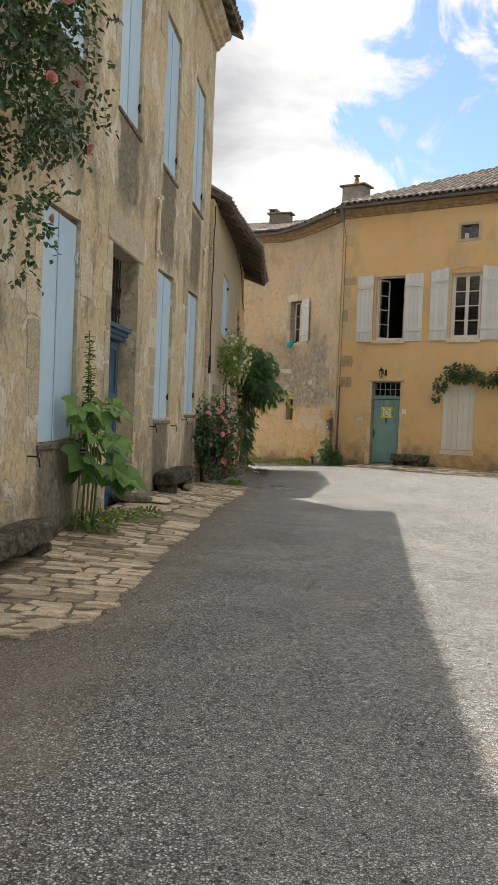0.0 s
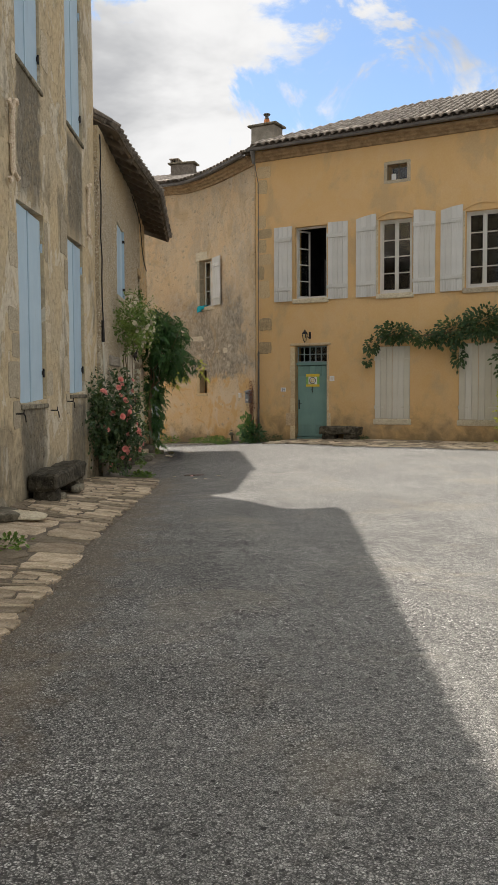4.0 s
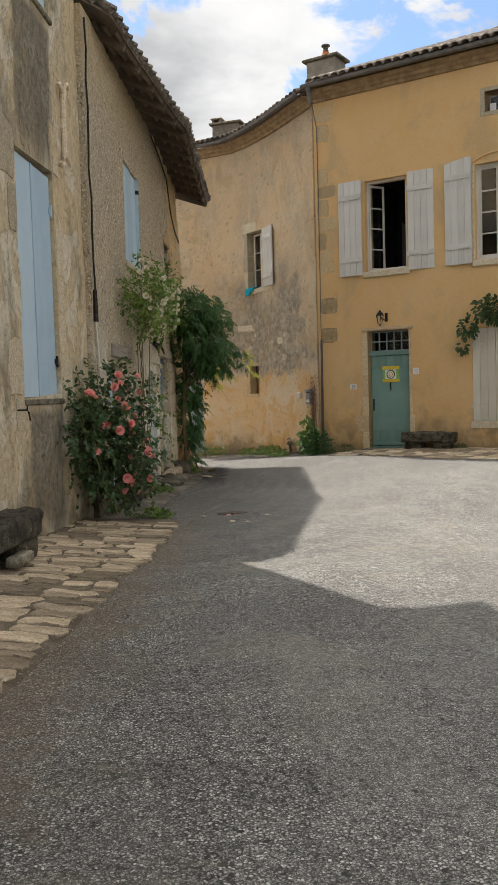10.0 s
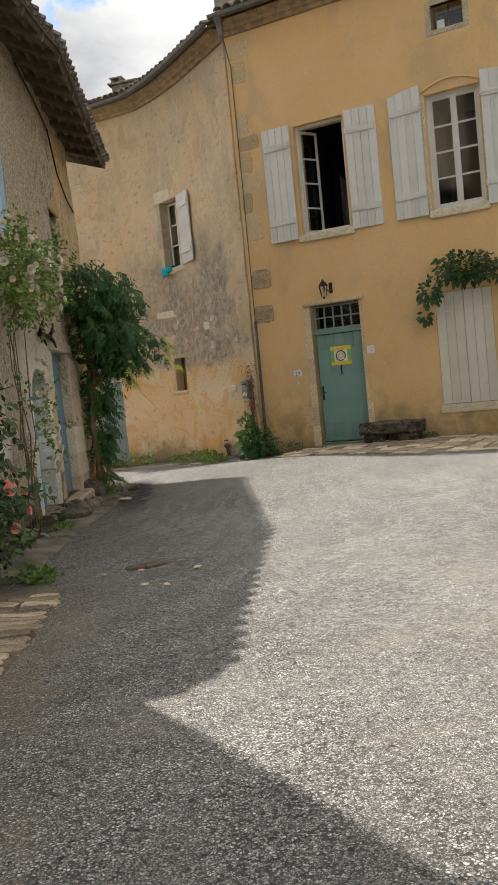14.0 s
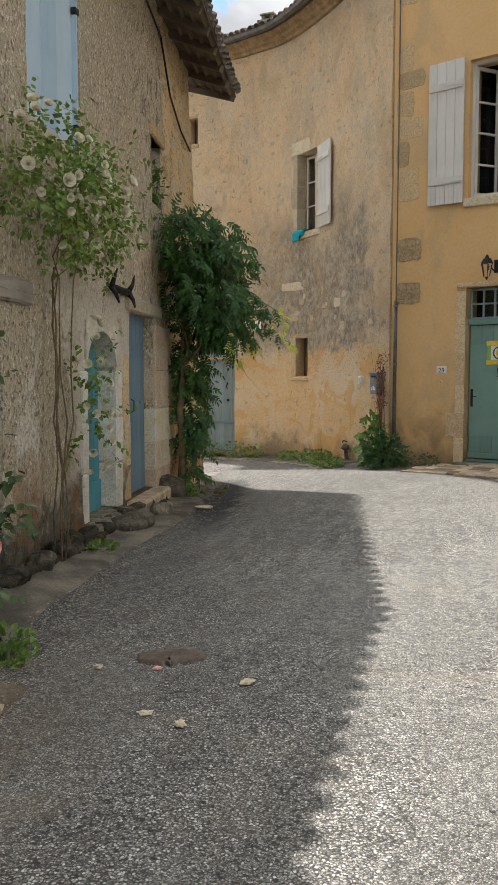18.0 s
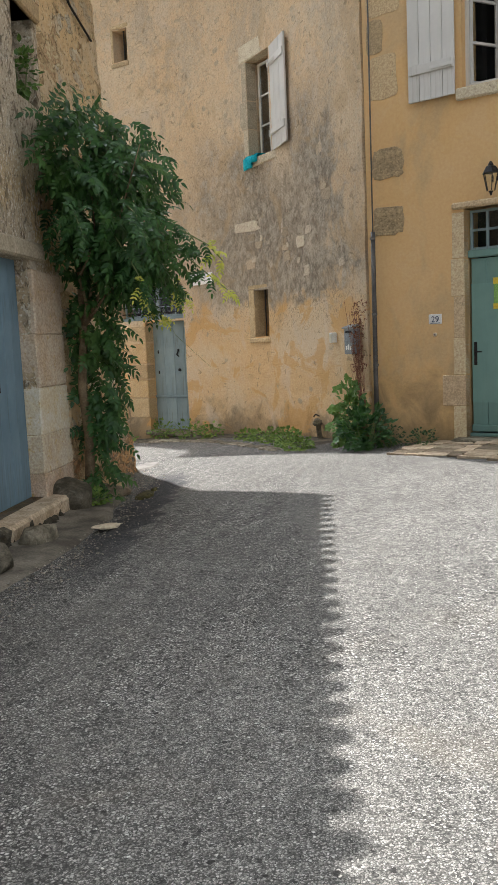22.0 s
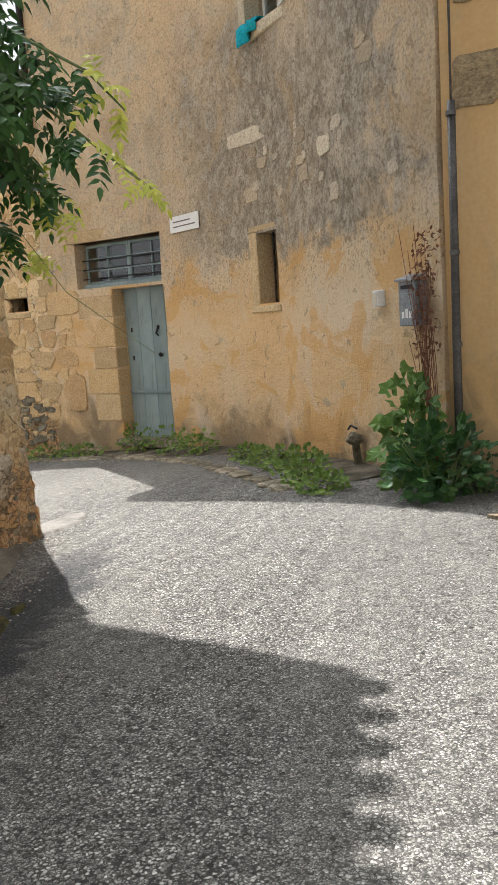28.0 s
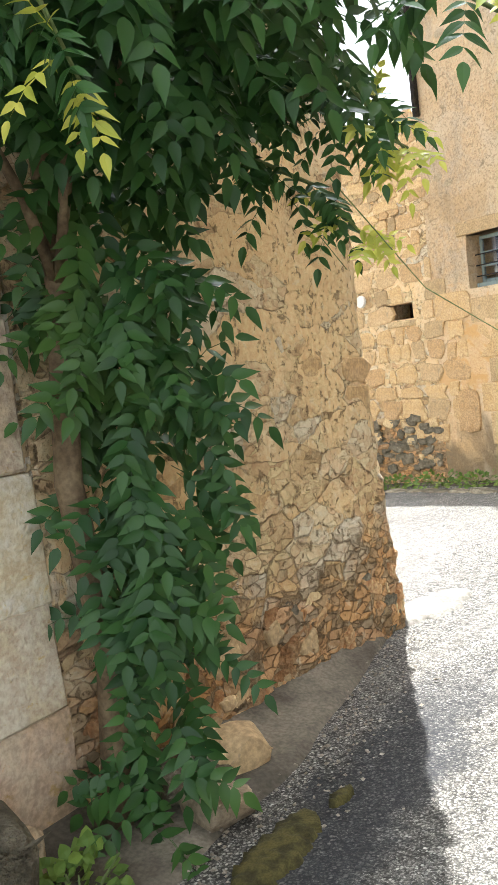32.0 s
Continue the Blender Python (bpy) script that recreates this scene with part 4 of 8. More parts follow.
OCHRE_SHUT = [(3.76, 4.78, 0.62, 2.66), (6.14, 7.18, 0.62, 2.68)]
OCHRE_DOOR = (1.27, 2.29, -0.03, 2.74)
OCHRE_ATTIC = (4.10, 4.66, 7.22, 7.64)
CURVED_WIN = (2.80, 3.56, 4.24, 5.80)
CURVED_SLIT = (3.14, 3.60, 1.36, 2.13)
CURVED_DOOR = (5.74, 6.76, -0.42, 1.74)
CURVED_TRANSOM = (5.74, 7.43, 1.78, 2.42)
CURVED_TINY = (6.80, 7.14, 6.66, 7.24)
CURVED_HOLE = (8.47, 8.97, 1.54, 1.75)
LOW_SHUT = (21.5, 22.75, 3.48, 5.0)
LOW_DOOR0 = (19.95, 20.88, -0.2, 1.86)
LOW_ARCH = (22.82, 23.86, -0.08, 1.86)
LOW_DOOR2 = (24.38, 25.52, -0.07, 2.12)
LOW_UP = (25.6, 26.15, 3.6, 4.42)


def wall(name, f, s0, s1, z0, z1, holes, thick, step, material, relief, label, bulge=0.0):
    return tagged(wall_sheet(name, f, s0, s1, z0, z1, holes, thick, step, material, relief, bulge=bulge), label, "wall", kind="structure")


wall_tall = wall("wall_tall_house", f_tall, -8.0, 19.1, -0.8, 9.95, TALL_LOWER + TALL_UPPER + [TALL_DOOR], 0.55, 0.3, M_TALL, 0.014,
                 "ochre lime plaster house front, flaking and streaked grey")
wall_low = wall("wall_low_house", f_low, 19.1, 26.3, -0.7, 6.25, [LOW_SHUT, LOW_DOOR0, LOW_ARCH, LOW_DOOR2, LOW_UP], 0.5, 0.22, M_LOW, 0.022,
                "rough pitted tan plaster wall of the low house")
wall_corner = wall("wall_stone_corner", f_low, 26.3, 33.0, -0.7, 6.25, [], 0.5, 0.045, M_MORTAR, 0.03,
                   "rounded corner of rubble stone in warm mortar", 0.035)
wall_corner.data.polygons.foreach_set("use_smooth", [True] * len(wall_corner.data.polygons))
wall_ochre = wall("wall_ochre_house", f_ochre, -0.02, 13.0, -0.6, 8.66, OCHRE_WIN + OCHRE_SHUT + [OCHRE_DOOR, OCHRE_ATTIC], 0.45, 0.4, M_OCHRE, 0.004,
                  "smooth yellow ochre rendered house front")
wall_curved = wall("wall_curved_house", f_curved, 0.02, 8.1, -0.9, 8.5, [CURVED_WIN, CURVED_SLIT, CURVED_DOOR, CURVED_TRANSOM, CURVED_TINY], 0.5, 0.22, M_CURVED, 0.02,
                   "curved rendered wall, ochre below and weathered grey-brown above")
wall_stone = wall("wall_stone_yard", f_curved, 8.1, 13.6, -1.0, 4.1, [CURVED_HOLE], 0.45, 0.25, M_MORTAR, 0.02,
                  "low rubble stone yard wall, warm and sunlit tone")


def plain_wall(name, a, b, z0, z1, material, label="plain rendered back wall of a house"):
    a, b = Vector((*a, 0)), Vector((*b, 0))
    t = (b - a)
    ln = t.length
    t.normalize()
    n = Vector((t.y, -t.x, 0))
    f = lambda s, z, d=0.0: a + t * s + n * d + Vector((0, 0, z))
    return wall(name, f, 0, ln, z0, z1, [], 0.3, 1.5, material, 0.0, label)


# far sides of the houses, so that they are closed
tl0, tl1 = f_tall(-8, 0), f_tall(19.1, 0)
plain_wall("wall_tall_gable", (tl1.x - 0.56, tl1.y - 0.02), (tl1.x - 9, tl1.y + 0.8), -0.8, 9.8, M_TALL, "plain plaster gable of the tall house")
plain_wall("wall_tall_back", (tl1.x - 9, tl1.y + 0.8), (tl0.x - 9, tl0.y), -0.8, 8.6, M_TALL)
plain_wall("wall_tall_end", (tl0.x - 9, tl0.y), (tl0.x - 0.6, tl0.y), -0.8, 8.5, M_TALL)
ro0, ro1 = f_ochre(0, 0), f_ochre(13, 0)
plain_wall("wall_ochre_back", (ro1.x + 4.5, ro1.y + 6.7), (6.0, 38.5), -0.8, 8.3, M_OCHRE)
plain_wall("wall_ochre_end", (ro1.x + 0.3, ro1.y + 0.4), (ro1.x + 4.5, ro1.y + 6.7), -0.8, 8.3, M_OCHRE)
cu = f_curved(8.1, 0)
plain_wall("wall_curved_back", (6.0, 38.5), (cu.x + 2.6, cu.y + 6.0), -0.8, 8.3, M_CURVED)
plain_wall("wall_curved_end", (cu.x + 2.6, cu.y + 6.0), (cu.x + 0.2, cu.y + 0.5), -0.8, 8.3, M_CURVED)
lo = f_low(33.0, 0)
plain_wall("wall_low_back", (lo.x - 0.2, lo.y - 0.4), (lo.x - 2.5, 19.9), -0.7, 6.2, M_LOW)


# ---- roofs ----
TILE_LEN, TILE_R = 0.42, 0.105


def tile_mesh(name, concave=False, r0=TILE_R, r1=TILE_R * 0.82):
    bm = bmesh.new()
    rows = []
    for y, r, h in ((0.0, r0, 0.0), (TILE_LEN, r1, 0.0)):
        for thick in (0.0, 0.016):
            ring = []
            for k in range(7):
                a = math.pi * k / 6
                z = math.sin(a) * (r - thick) * 0.8
                ring.append(bm.verts.new((-math.cos(a) * (r - thick), y, (-z if concave else z) + h)))
            rows.append(ring)
    o0, i0, o1, i1 = rows
    for k in range(6):
        bm.faces.new((o0[k], o0[k + 1], o1[k + 1], o1[k]))
        bm.faces.new((i0[k + 1], i0[k], i1[k], i1[k + 1]))
        bm.faces.new((o0[k + 1], o0[k], i0[k], i0[k + 1]))
    me = bpy.data.meshes.new(name)
    bm.normal_update()
    bm.to_mesh(me)
    bm.free()
    me.polygons.foreach_set("use_smooth", [True] * len(me.polygons))
    me.materials.append(M_TILE)
    return me


TILE_UP, TILE_DOWN = tile_mesh("roof_tile"), tile_mesh("channel_tile", True)
TILE_EAVE = tile_mesh("eave_tile", False, 0.062, 0.085)


def roof(name, surf, u0, u1, v1, parent, single_rows, label, seed, skip=None):
    """Canal tiles on a surface surf(u, v, h): u along the eave, v up the slope, h above it."""
    rng = random.Random(seed)
    pitch = 0.22
    verts, faces = [], []
    nu, nv = int((u1 - u0) / pitch), int(v1 / 0.34)
    for j in range(nv):
        for i in range(nu):
            for half, me in ((0.0, TILE_DOWN), (0.5, TILE_UP)):
                u = u0 + (i + half + 0.25) * pitch
                front = j == 0 and "low" in name
                v = j * 0.34 + rng.uniform(-0.025, 0.025) * (0.5 if front else 1.0) + (0 if not front else (-0.045 if u > 23.1 else -0.02) if half else -0.03)
                if front and half:
                    me = TILE_EAVE
                if skip and skip(u, v):
                    continue
                o = surf(u, v, 0.10 if half else 0.085)
                yv = (surf(u, v + 0.3, 0.0) - surf(u, v, 0.0)).normalized()
                xv = (surf(u + 0.1, v, 0.0) - surf(u - 0.1, v, 0.0))
                xv = (xv - yv * xv.dot(yv)).normalized()
                zv = xv.cross(yv)
                m = Matrix(((xv.x, yv.x, zv.x, o.x), (xv.y, yv.y, zv.y, o.y), (xv.z, yv.z, zv.z, o.z), (0, 0, 0, 1)))
                m = m @ pose(0, 0, 0, 2.2 if half else 0, 0, rng.uniform(-2.5, 2.5))
                if j < single_rows and half:
                    shared("roof_tile", me, parent, m)
                else:
                    b = len(verts)
                    verts += [m @ q.co for q in me.vertices]
                    faces += [tuple(b + k for k in p.vertices) for p in me.polygons]
    ob = join_raw(label, verts, faces, M_TILE, parent, True)
    ob["kind"] = "stuff"
    return ob


def deck(name, surf, us, v0, reach, thick, material, parent):
    """The boarded deck under the tiles."""
    verts, faces = [], []
    for u in us:
        for v in (v0, reach(u) if callable(reach) else reach):
            for h in (0.0, -thick):
                verts.append(surf(u, v, h))
    for i in range(len(us) - 1):
        a, b = 4 * i, 4 * i + 4
        faces += [(a, b, b + 2, a + 2), (a + 1, a + 3, b + 3, b + 1), (a, a + 1, b + 1, b), (a + 2, b + 2, b + 3, a + 3)]
    e = 4 * (len(us) - 1)
    faces += [(0, 2, 3, 1), (e, e + 1, e + 3, e + 2)]
    return join_raw(name, verts, faces, material, parent)


# tall house
def tall_overhang(u):
    return lerp((8, 10.5, 12.9, 19.2), (0.30, 0.32, 0.36, 0.56), u)


def s_tall(u, v, h):
    p = f_tall(u, 9.75, tall_overhang(u))
    return p - L_N * (v * 0.92) + Vector((0, 0, v * 0.39 + h))


roof_tall = thing("roof_tall_house", Matrix(), "clay canal-tile roof of the tall house with a deep eave", "roof", kind="structure")
deck("deck", s_tall, [-8.2, 0, 8, 14, 19.42], 0.0, 9.5, 0.06, M_RAFTER, roof_tall)
roof("roof_tall_house", s_tall, 8.0, 19.4, 1.1, roof_tall, 1, "tile_field", 3)
for k in range(28):
    y = 5.4 + k * 0.5
    a = f_tall(y, 9.66, tall_overhang(y) - 0.02)
    bm = bmesh.new()
    tube(bm, [a + Vector((0, 0, 0.0)), f_tall(y, 9.66, -0.2) + Vector((0, 0, 0.3))], 0.055, 0.055, 4)
    part("rafter", bm, M_RAFTER, roof_tall)

# low house: the eave swings out from the wall of the tall house
EAVE_Y = (19.1, 19.32, 19.55, 20.15, 20.6, 21.25, 21.93, 22.88, 23.25, 25.0, 28.0, 29.3)
EAVE_X = (-1.05, -0.88, -0.645, -0.535, -0.445, -0.30, -0.165, 0.03, 0.135, 0.195, 0.32, 0.39)
EAVE_Z = (6.42, 6.40, 6.36, 6.27, 6.23, 6.18, 6.13, 6.07, 6.05, 6.03, 6.02, 6.02)


def s_low(u, v, h):
    k = (u - 0.08, u, u + 0.08)
    x, z = (float(np.mean(np.interp(k, EAVE_Y, q))) for q in (EAVE_X, EAVE_Z))
    skew = 0.75 * v * max(0.0, min(1.0, (u - 26.0) / 3.0))
    return Vector((x - v * 0.90, u + skew, z + v * 0.42 + h - 0.06))


roof_low = thing("roof_low_house", Matrix(), "sagging clay canal-tile roof with boarded eave", "roof", kind="structure")
deck("deck", s_low, list(np.linspace(19.25, 28.95, 60)), 0.02, 5.0, 0.03, M_RAFTER, roof_low)
roof("roof_low_house", s_low, 19.25, 29.0, 5.0, roof_low, 2, "tile_field", 4)
for k in range(14):
    u = 20.2 + k * 0.66
    a, b = s_low(u, 0.06, -0.08), s_low(u, 1.3, -0.08)
    t = (b - a)
    m = Matrix.Translation(a) @ t.to_track_quat("X", "Z").to_matrix().to_4x4()
    part("rafter", boxed(0, t.length, -0.05, 0.05, -0.06, 0.045), M_RAFTER, roof_low, at=m)
for k in range(5):
    v = 0.1 + k * 0.17
    pts = [s_low(u, v, -0.045) for u in np.linspace(19.9, 28.95, 14)]
    part("eave_board", tubed(pts, 0.035, 0.035, 4), M_RAFTER, roof_low)


# ochre house
def s_ochre(u, v, h):
    return f_ochre(u, 8.52, 0.34) - R_N * (v * 0.93) + Vector((0, 0, v * 0.40 + h))


hip = lambda u: max(0.35, min(5.2, 0.5 + 1.15 * u))
roof_ochre = thing("roof_ochre_house", Matrix(), "grey-brown clay canal-tile hipped roof", "roof", kind="structure")
deck("deck", s_ochre, [-0.1, 0.5, 1.5, 2.5, 3.5, 4.2, 8, 13.3], 0.0, hip, 0.05, M_RAFTER, roof_ochre)
roof("roof_ochre_house", s_ochre, -0.1, 11.0, 5.0, roof_ochre, 1, "tile_field", 5, lambda u, v: v > hip(u) - 0.2)


def s_curved(u, v, h):
    z = lerp((0, 2, 4.2, 6, 8.2), (8.44, 8.40, 8.42, 8.58, 8.66), u)
    t = m_tangent(u)
    n = Vector((-t.y, t.x, 0))
    return m_point(u) + n * (0.32 - v * 0.95) + Vector((0, 0, z + v * 0.30 + h))


roof_curved = thing("roof_curved_house", Matrix(), "grey-brown clay canal-tile roof following the curved wall", "roof", kind="structure")
deck("deck", s_curved, list(np.linspace(-0.1, 8.3, 18)), 0.0, 4.6, 0.05, M_RAFTER, roof_curved)
flip_curved = lambda u, v, h: s_curved(8.3 - u, v, h)
roof("roof_curved_house", flip_curved, 0.0, 8.3, 4.4, roof_curved, 1, "tile_field", 6)


def cornice(name, f, s0, s1, z, prof, parent_label, n, material, top=None):
    """A moulded cornice under an eave: a profile of (out, up) drawn along the wall."""
    verts, faces = [], []
    ss = np.linspace(s0, s1, n)
    for s in ss:
        dz = top(s) if top else 0.0
        for d, h in prof:
            verts.append(f(s, z + h + dz, d))
    k = len(prof)
    for i in range(n - 1):
        for j in range(k - 1):
            faces.append((i * k + j, (i + 1) * k + j, (i + 1) * k + j + 1, i * k + j + 1))
    faces += [tuple(range(k)), tuple(range((n - 1) * k, n * k))[::-1]]
    return tagged(join_raw(name, verts, faces, material), parent_label, "cornice", kind="structure")


PROF = [(0.0, 0.0), (0.06, 0.01), (0.08, 0.06), (0.14, 0.09), (0.16, 0.14), (0.24, 0.17), (0.27, 0.24), (0.0, 0.25)]
cornice("cornice_tall", f_tall, -7.9, 19.12, 9.32, [(d * 1.25, h * 1.4) for d, h in PROF], "plain plaster cove under the deep eave", 6, M_TALL)
cornice("cornice_ochre", f_ochre, -0.05, 13.1, 8.22, PROF, "weathered moulded cornice under the tiled eave", 8, M_GENOISE)
cornice("cornice_curved", f_curved, 0.02, 8.15, 8.12, PROF, "weathered moulded cornice along the curved eave", 40, M_GENOISE,
        lambda s: lerp((0, 2, 4.2, 6, 8.2), (0.04, 0.0, 0.02, 0.18, 0.26), s))
GUT = [(0.33, 0.0), (0.36, -0.05), (0.42, -0.07), (0.48, -0.05), (0.50, 0.01), (0.49, 0.01), (0.46, -0.035), (0.42, -0.05), (0.37, -0.035), (0.345, 0.01)]
g = cornice("gutter", f_ochre, -0.1, 13.2, 8.52, GUT, "grey zinc half-round gutter under the tiles", 4, M_ZINC)


# ---- doors, windows and shutters ----
def boards(parent, w, h, n, material, y0=0.0, thick=0.03, x0=0.0, z0=0.0, gap=0.005):
    """Upright boards side by side, each a piece."""
    bw = w / n
    me = None
    for k in range(n):
        if me is None:
            bm = boxed(gap / 2, bw - gap / 2, 0, thick, 0, h, bevel=0.004)
            ob = part("board", bm, material, parent, at=pose(x0, y0, z0))
            me = ob.data
        else:
            shared("board", me, parent, pose(x0 + k * bw, y0 + random.uniform(-0.0015, 0.0015), z0))


def hinge(parent, x, y, z, length, material=M_IRON, flip=False):
    bm = boxed(-length if flip else 0, 0 if flip else length, -0.008, 0, -0.018, 0.018)
    tube(bm, [(0, -0.012, -0.05), (0, -0.012, 0.05)], 0.014, 0.014, 6)
    return part("hinge", bm, material, parent, at=pose(x, y, z))


def leaf(parent, w, h, material, at, n=3, battens=True, side=1, iron=M_IRON, arch=0.0):
    """One shutter leaf: boards, two cross battens and its pintle hinges."""
    ob = new("shutter")
    ob.parent = parent
    ob.matrix_local = at
    if arch:
        bw = w / n
        for k in range(n):
            bm = bmesh.new()
            za = h - arch * (1 - ((k + (0 if side > 0 else 0)) / n if side > 0 else 1 - k / n)) ** 1.6
            zb = h - arch * (1 - ((k + 1) / n if side > 0 else 1 - (k + 1) / n)) ** 1.6
            box(bm, 0.002, bw - 0.002, 0, 0.03, 0, h)
            for v in bm.verts:
                if v.co.z > h / 2:
                    v.co.z = za if v.co.x < bw / 2 else zb
            part("board", bm, material, ob, at=pose(k * bw, 0, 0))
    else:
        boards(ob, w, h, n, material)
    if battens:
        for z in (0.14 * h, 0.80 * h):
            part("batten", boxed(0.03, w - 0.03, -0.022, 0, z, z + 0.11, bevel=0.006), material, ob)
    x = 0.0 if side < 0 else w
    for z in (0.16 * h, 0.83 * h):
        hinge(ob, x, -0.024 if battens else 0.0, z, min(0.3, w * 0.5), iron, flip=side > 0)
    return ob


def closed_shutters(index, s0, s1, z0, z1):
    """A tall window shut behind two pale blue leaves, with its stone sill and stays."""
    w, h = s1 - s0, z1 - z0
    win = thing("window_%d" % index, on_wall(f_tall, s0, z0), "tall window closed by two pale blue board shutters", "window", kind="structure")
    for k, side in ((0, -1), (1, 1)):
        ob = new("shutter")
        ob.parent = win
        ob.matrix_local = pose(0.012 + k * (w / 2), 0.045, 0.02)
        boards(ob, w / 2 - 0.016, h - 0.03, 1, M_BLUE, gap=0.0)
        if k == 0:
            part("cover_strip", boxed(w / 2 - 0.05, w / 2 - 0.005, -0.014, 0.0, 0, h - 0.03, bevel=0.005), M_BLUE, ob)
        for z in (0.16 * h, 0.84 * h):
            bm = boxed(-0.03, 0.05, -0.016, 0.0, -0.03, 0.03, bevel=0.004)
            tube(bm, [(0.0, -0.02, -0.06), (0.0, -0.02, 0.06)], 0.014, 0.014, 6)
            part("hinge", bm, M_BLUE if z > 1 else M_IRON, ob, at=pose(0.02 if k == 0 else w / 2 - 0.035, 0.0, z))
    part("window_sill", boxed(-0.03, w + 0.03, -0.03, 0.3, -0.06, 0.0, bevel=0.01), M_DARKSTONE, win)
    for x in (-0.25, w + 0.22) if z0 < 3 else ():
        bm = tubed([(0, 0.03, 0), (0, -0.10, 0), (0, -0.115, -0.02), (0.02, -0.12, -0.10)], 0.010, 0.008, 5)
        tube(bm, [(0, -0.10, 0), (0, -0.105, 0.05)], 0.009, 0.006, 5)
        part("shutter_stay", bm, M_IRON, win, at=pose(x, 0, -0.1))
    return win


for i, q in enumerate(TALL_LOWER + TALL_UPPER):
    closed_shutters(i + 1, *q)


def tall_door():
    s0, s1, z0, z1 = TALL_DOOR
    w, h = s1 - s0, z1 - z0
    d = thing("door_1", on_wall(f_tall, s0, z0), "deep blue panelled house door under a wrought iron fanlight", "door", kind="structure")
    rec = 0.26
    for k in (0, 1):
        lf = new("leaf")
        lf.parent = d
        lf.matrix_local = pose(0.02 + k * (w / 2 - 0.01), rec, 0.06)
        lw = w / 2 - 0.02
        part("panel", boxed(0, lw, 0.02, 0.05, 0, 2.36), M_DARKBLUE, lf)
        for x in (0.0, lw - 0.1):
            part("stile", boxed(x, x + 0.1, -0.01, 0.05, 0, 2.36, bevel=0.006), M_DARKBLUE, lf)
        for z in (0.0, 0.75, 1.5, 2.24):
            part("rail", boxed(0.1, lw - 0.1, -0.008, 0.05, z, z + 0.12, bevel=0.006), M_DARKBLUE, lf)
    cor = bmesh.new()
    for a, b, z in ((0.0, 0.10, 2.44), (0.0, 0.14, 2.50), (0.0, 0.19, 2.56)):
        box(cor, 0, w, rec - b, rec + 0.06, z, z + 0.065, bevel=0.008)
    part("transom_cornice", cor, M_DARKBLUE, d)
    # opaque board, the darkness behind the grille put into its colour
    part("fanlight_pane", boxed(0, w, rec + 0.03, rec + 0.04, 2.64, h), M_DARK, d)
    bm = bmesh.new()
    for k in range(9):
        x = w * (k + 0.5) / 9
        tube(bm, [(x, rec - 0.01, 2.63), (x, rec - 0.01, h)], 0.010, 0.010, 5)
        for z in (2.85, 3.15):
            ring = [(x + 0.055 * math.cos(a), rec - 0.015, z + 0.07 * math.sin(a)) for a in np.linspace(0, 2 * math.pi, 11)]
            tube(bm, ring, 0.008, 0.008, 4)
    part("iron_grille", bm, M_IRON, d)
    part("threshold", boxed(-0.25, w + 0.2, -0.42, 0.26, -0.16, 0.0, bevel=0.02), M_DRESSED, d)
    part("lintel", boxed(-0.28, w + 0.26, -0.025, 0.3, h, h + 0.42, bevel=0.02), M_DRESSED, d)
    return d


tall_door()


def pane_window(parent, x0, x1, z0, z1, y, cols, rows, material, bar=0.03, rail=0.055, thick=0.045):
    """A sash: stiles, rails, glazing bars and each pane."""
    sash = new("sash")
    sash.parent = parent
    w, h = x1 - x0, z1 - z0
    sash.matrix_local = pose(x0, y, z0)
    for a in (0.0, w - rail):
        part("stile", boxed(a, a + rail, 0, thick, 0, h, bevel=0.005), material, sash)
    for a in (0.0, h - rail):
        part("rail", boxed(rail, w - rail, 0.002, thick - 0.002, a, a + rail, bevel=0.005), material, sash)
    for c in range(1, cols):
        x = rail + (w - 2 * rail) * c / cols
        part("glazing_bar", boxed(x - bar / 2, x + bar / 2, 0.004, thick - 0.006, rail, h - rail), material, sash)
    for r in range(1, rows):
        z = rail + (h - 2 * rail) * r / rows
        part("glazing_bar", boxed(rail, w - rail, 0.006, thick - 0.008, z - bar / 2, z + bar / 2), material, sash)
    pane = None
    for c in range(cols):
        for r in range(rows):
            pw, ph = (w - 2 * rail) / cols, (h - 2 * rail) / rows
            if pane is None:
                pane = part("pane", boxed(0.003, pw - 0.003, 0, 0.004, 0.003, ph - 0.003), M_GLASS, sash, at=pose(rail, thick * 0.5, rail))
            else:
                q = shared("pane", pane.data, sash, pose(rail + c * pw, thick * 0.5, rail + r * ph))
    return sash


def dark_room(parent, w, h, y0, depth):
    """An added near-black box behind an opening; the room's shade is its colour."""
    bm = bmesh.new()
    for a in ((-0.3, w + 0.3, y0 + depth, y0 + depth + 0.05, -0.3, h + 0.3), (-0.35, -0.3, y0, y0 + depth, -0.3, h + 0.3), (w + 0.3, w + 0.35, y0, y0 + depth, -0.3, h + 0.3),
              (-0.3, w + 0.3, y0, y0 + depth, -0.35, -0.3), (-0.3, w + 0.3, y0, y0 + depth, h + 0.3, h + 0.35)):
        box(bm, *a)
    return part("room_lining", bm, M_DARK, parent)


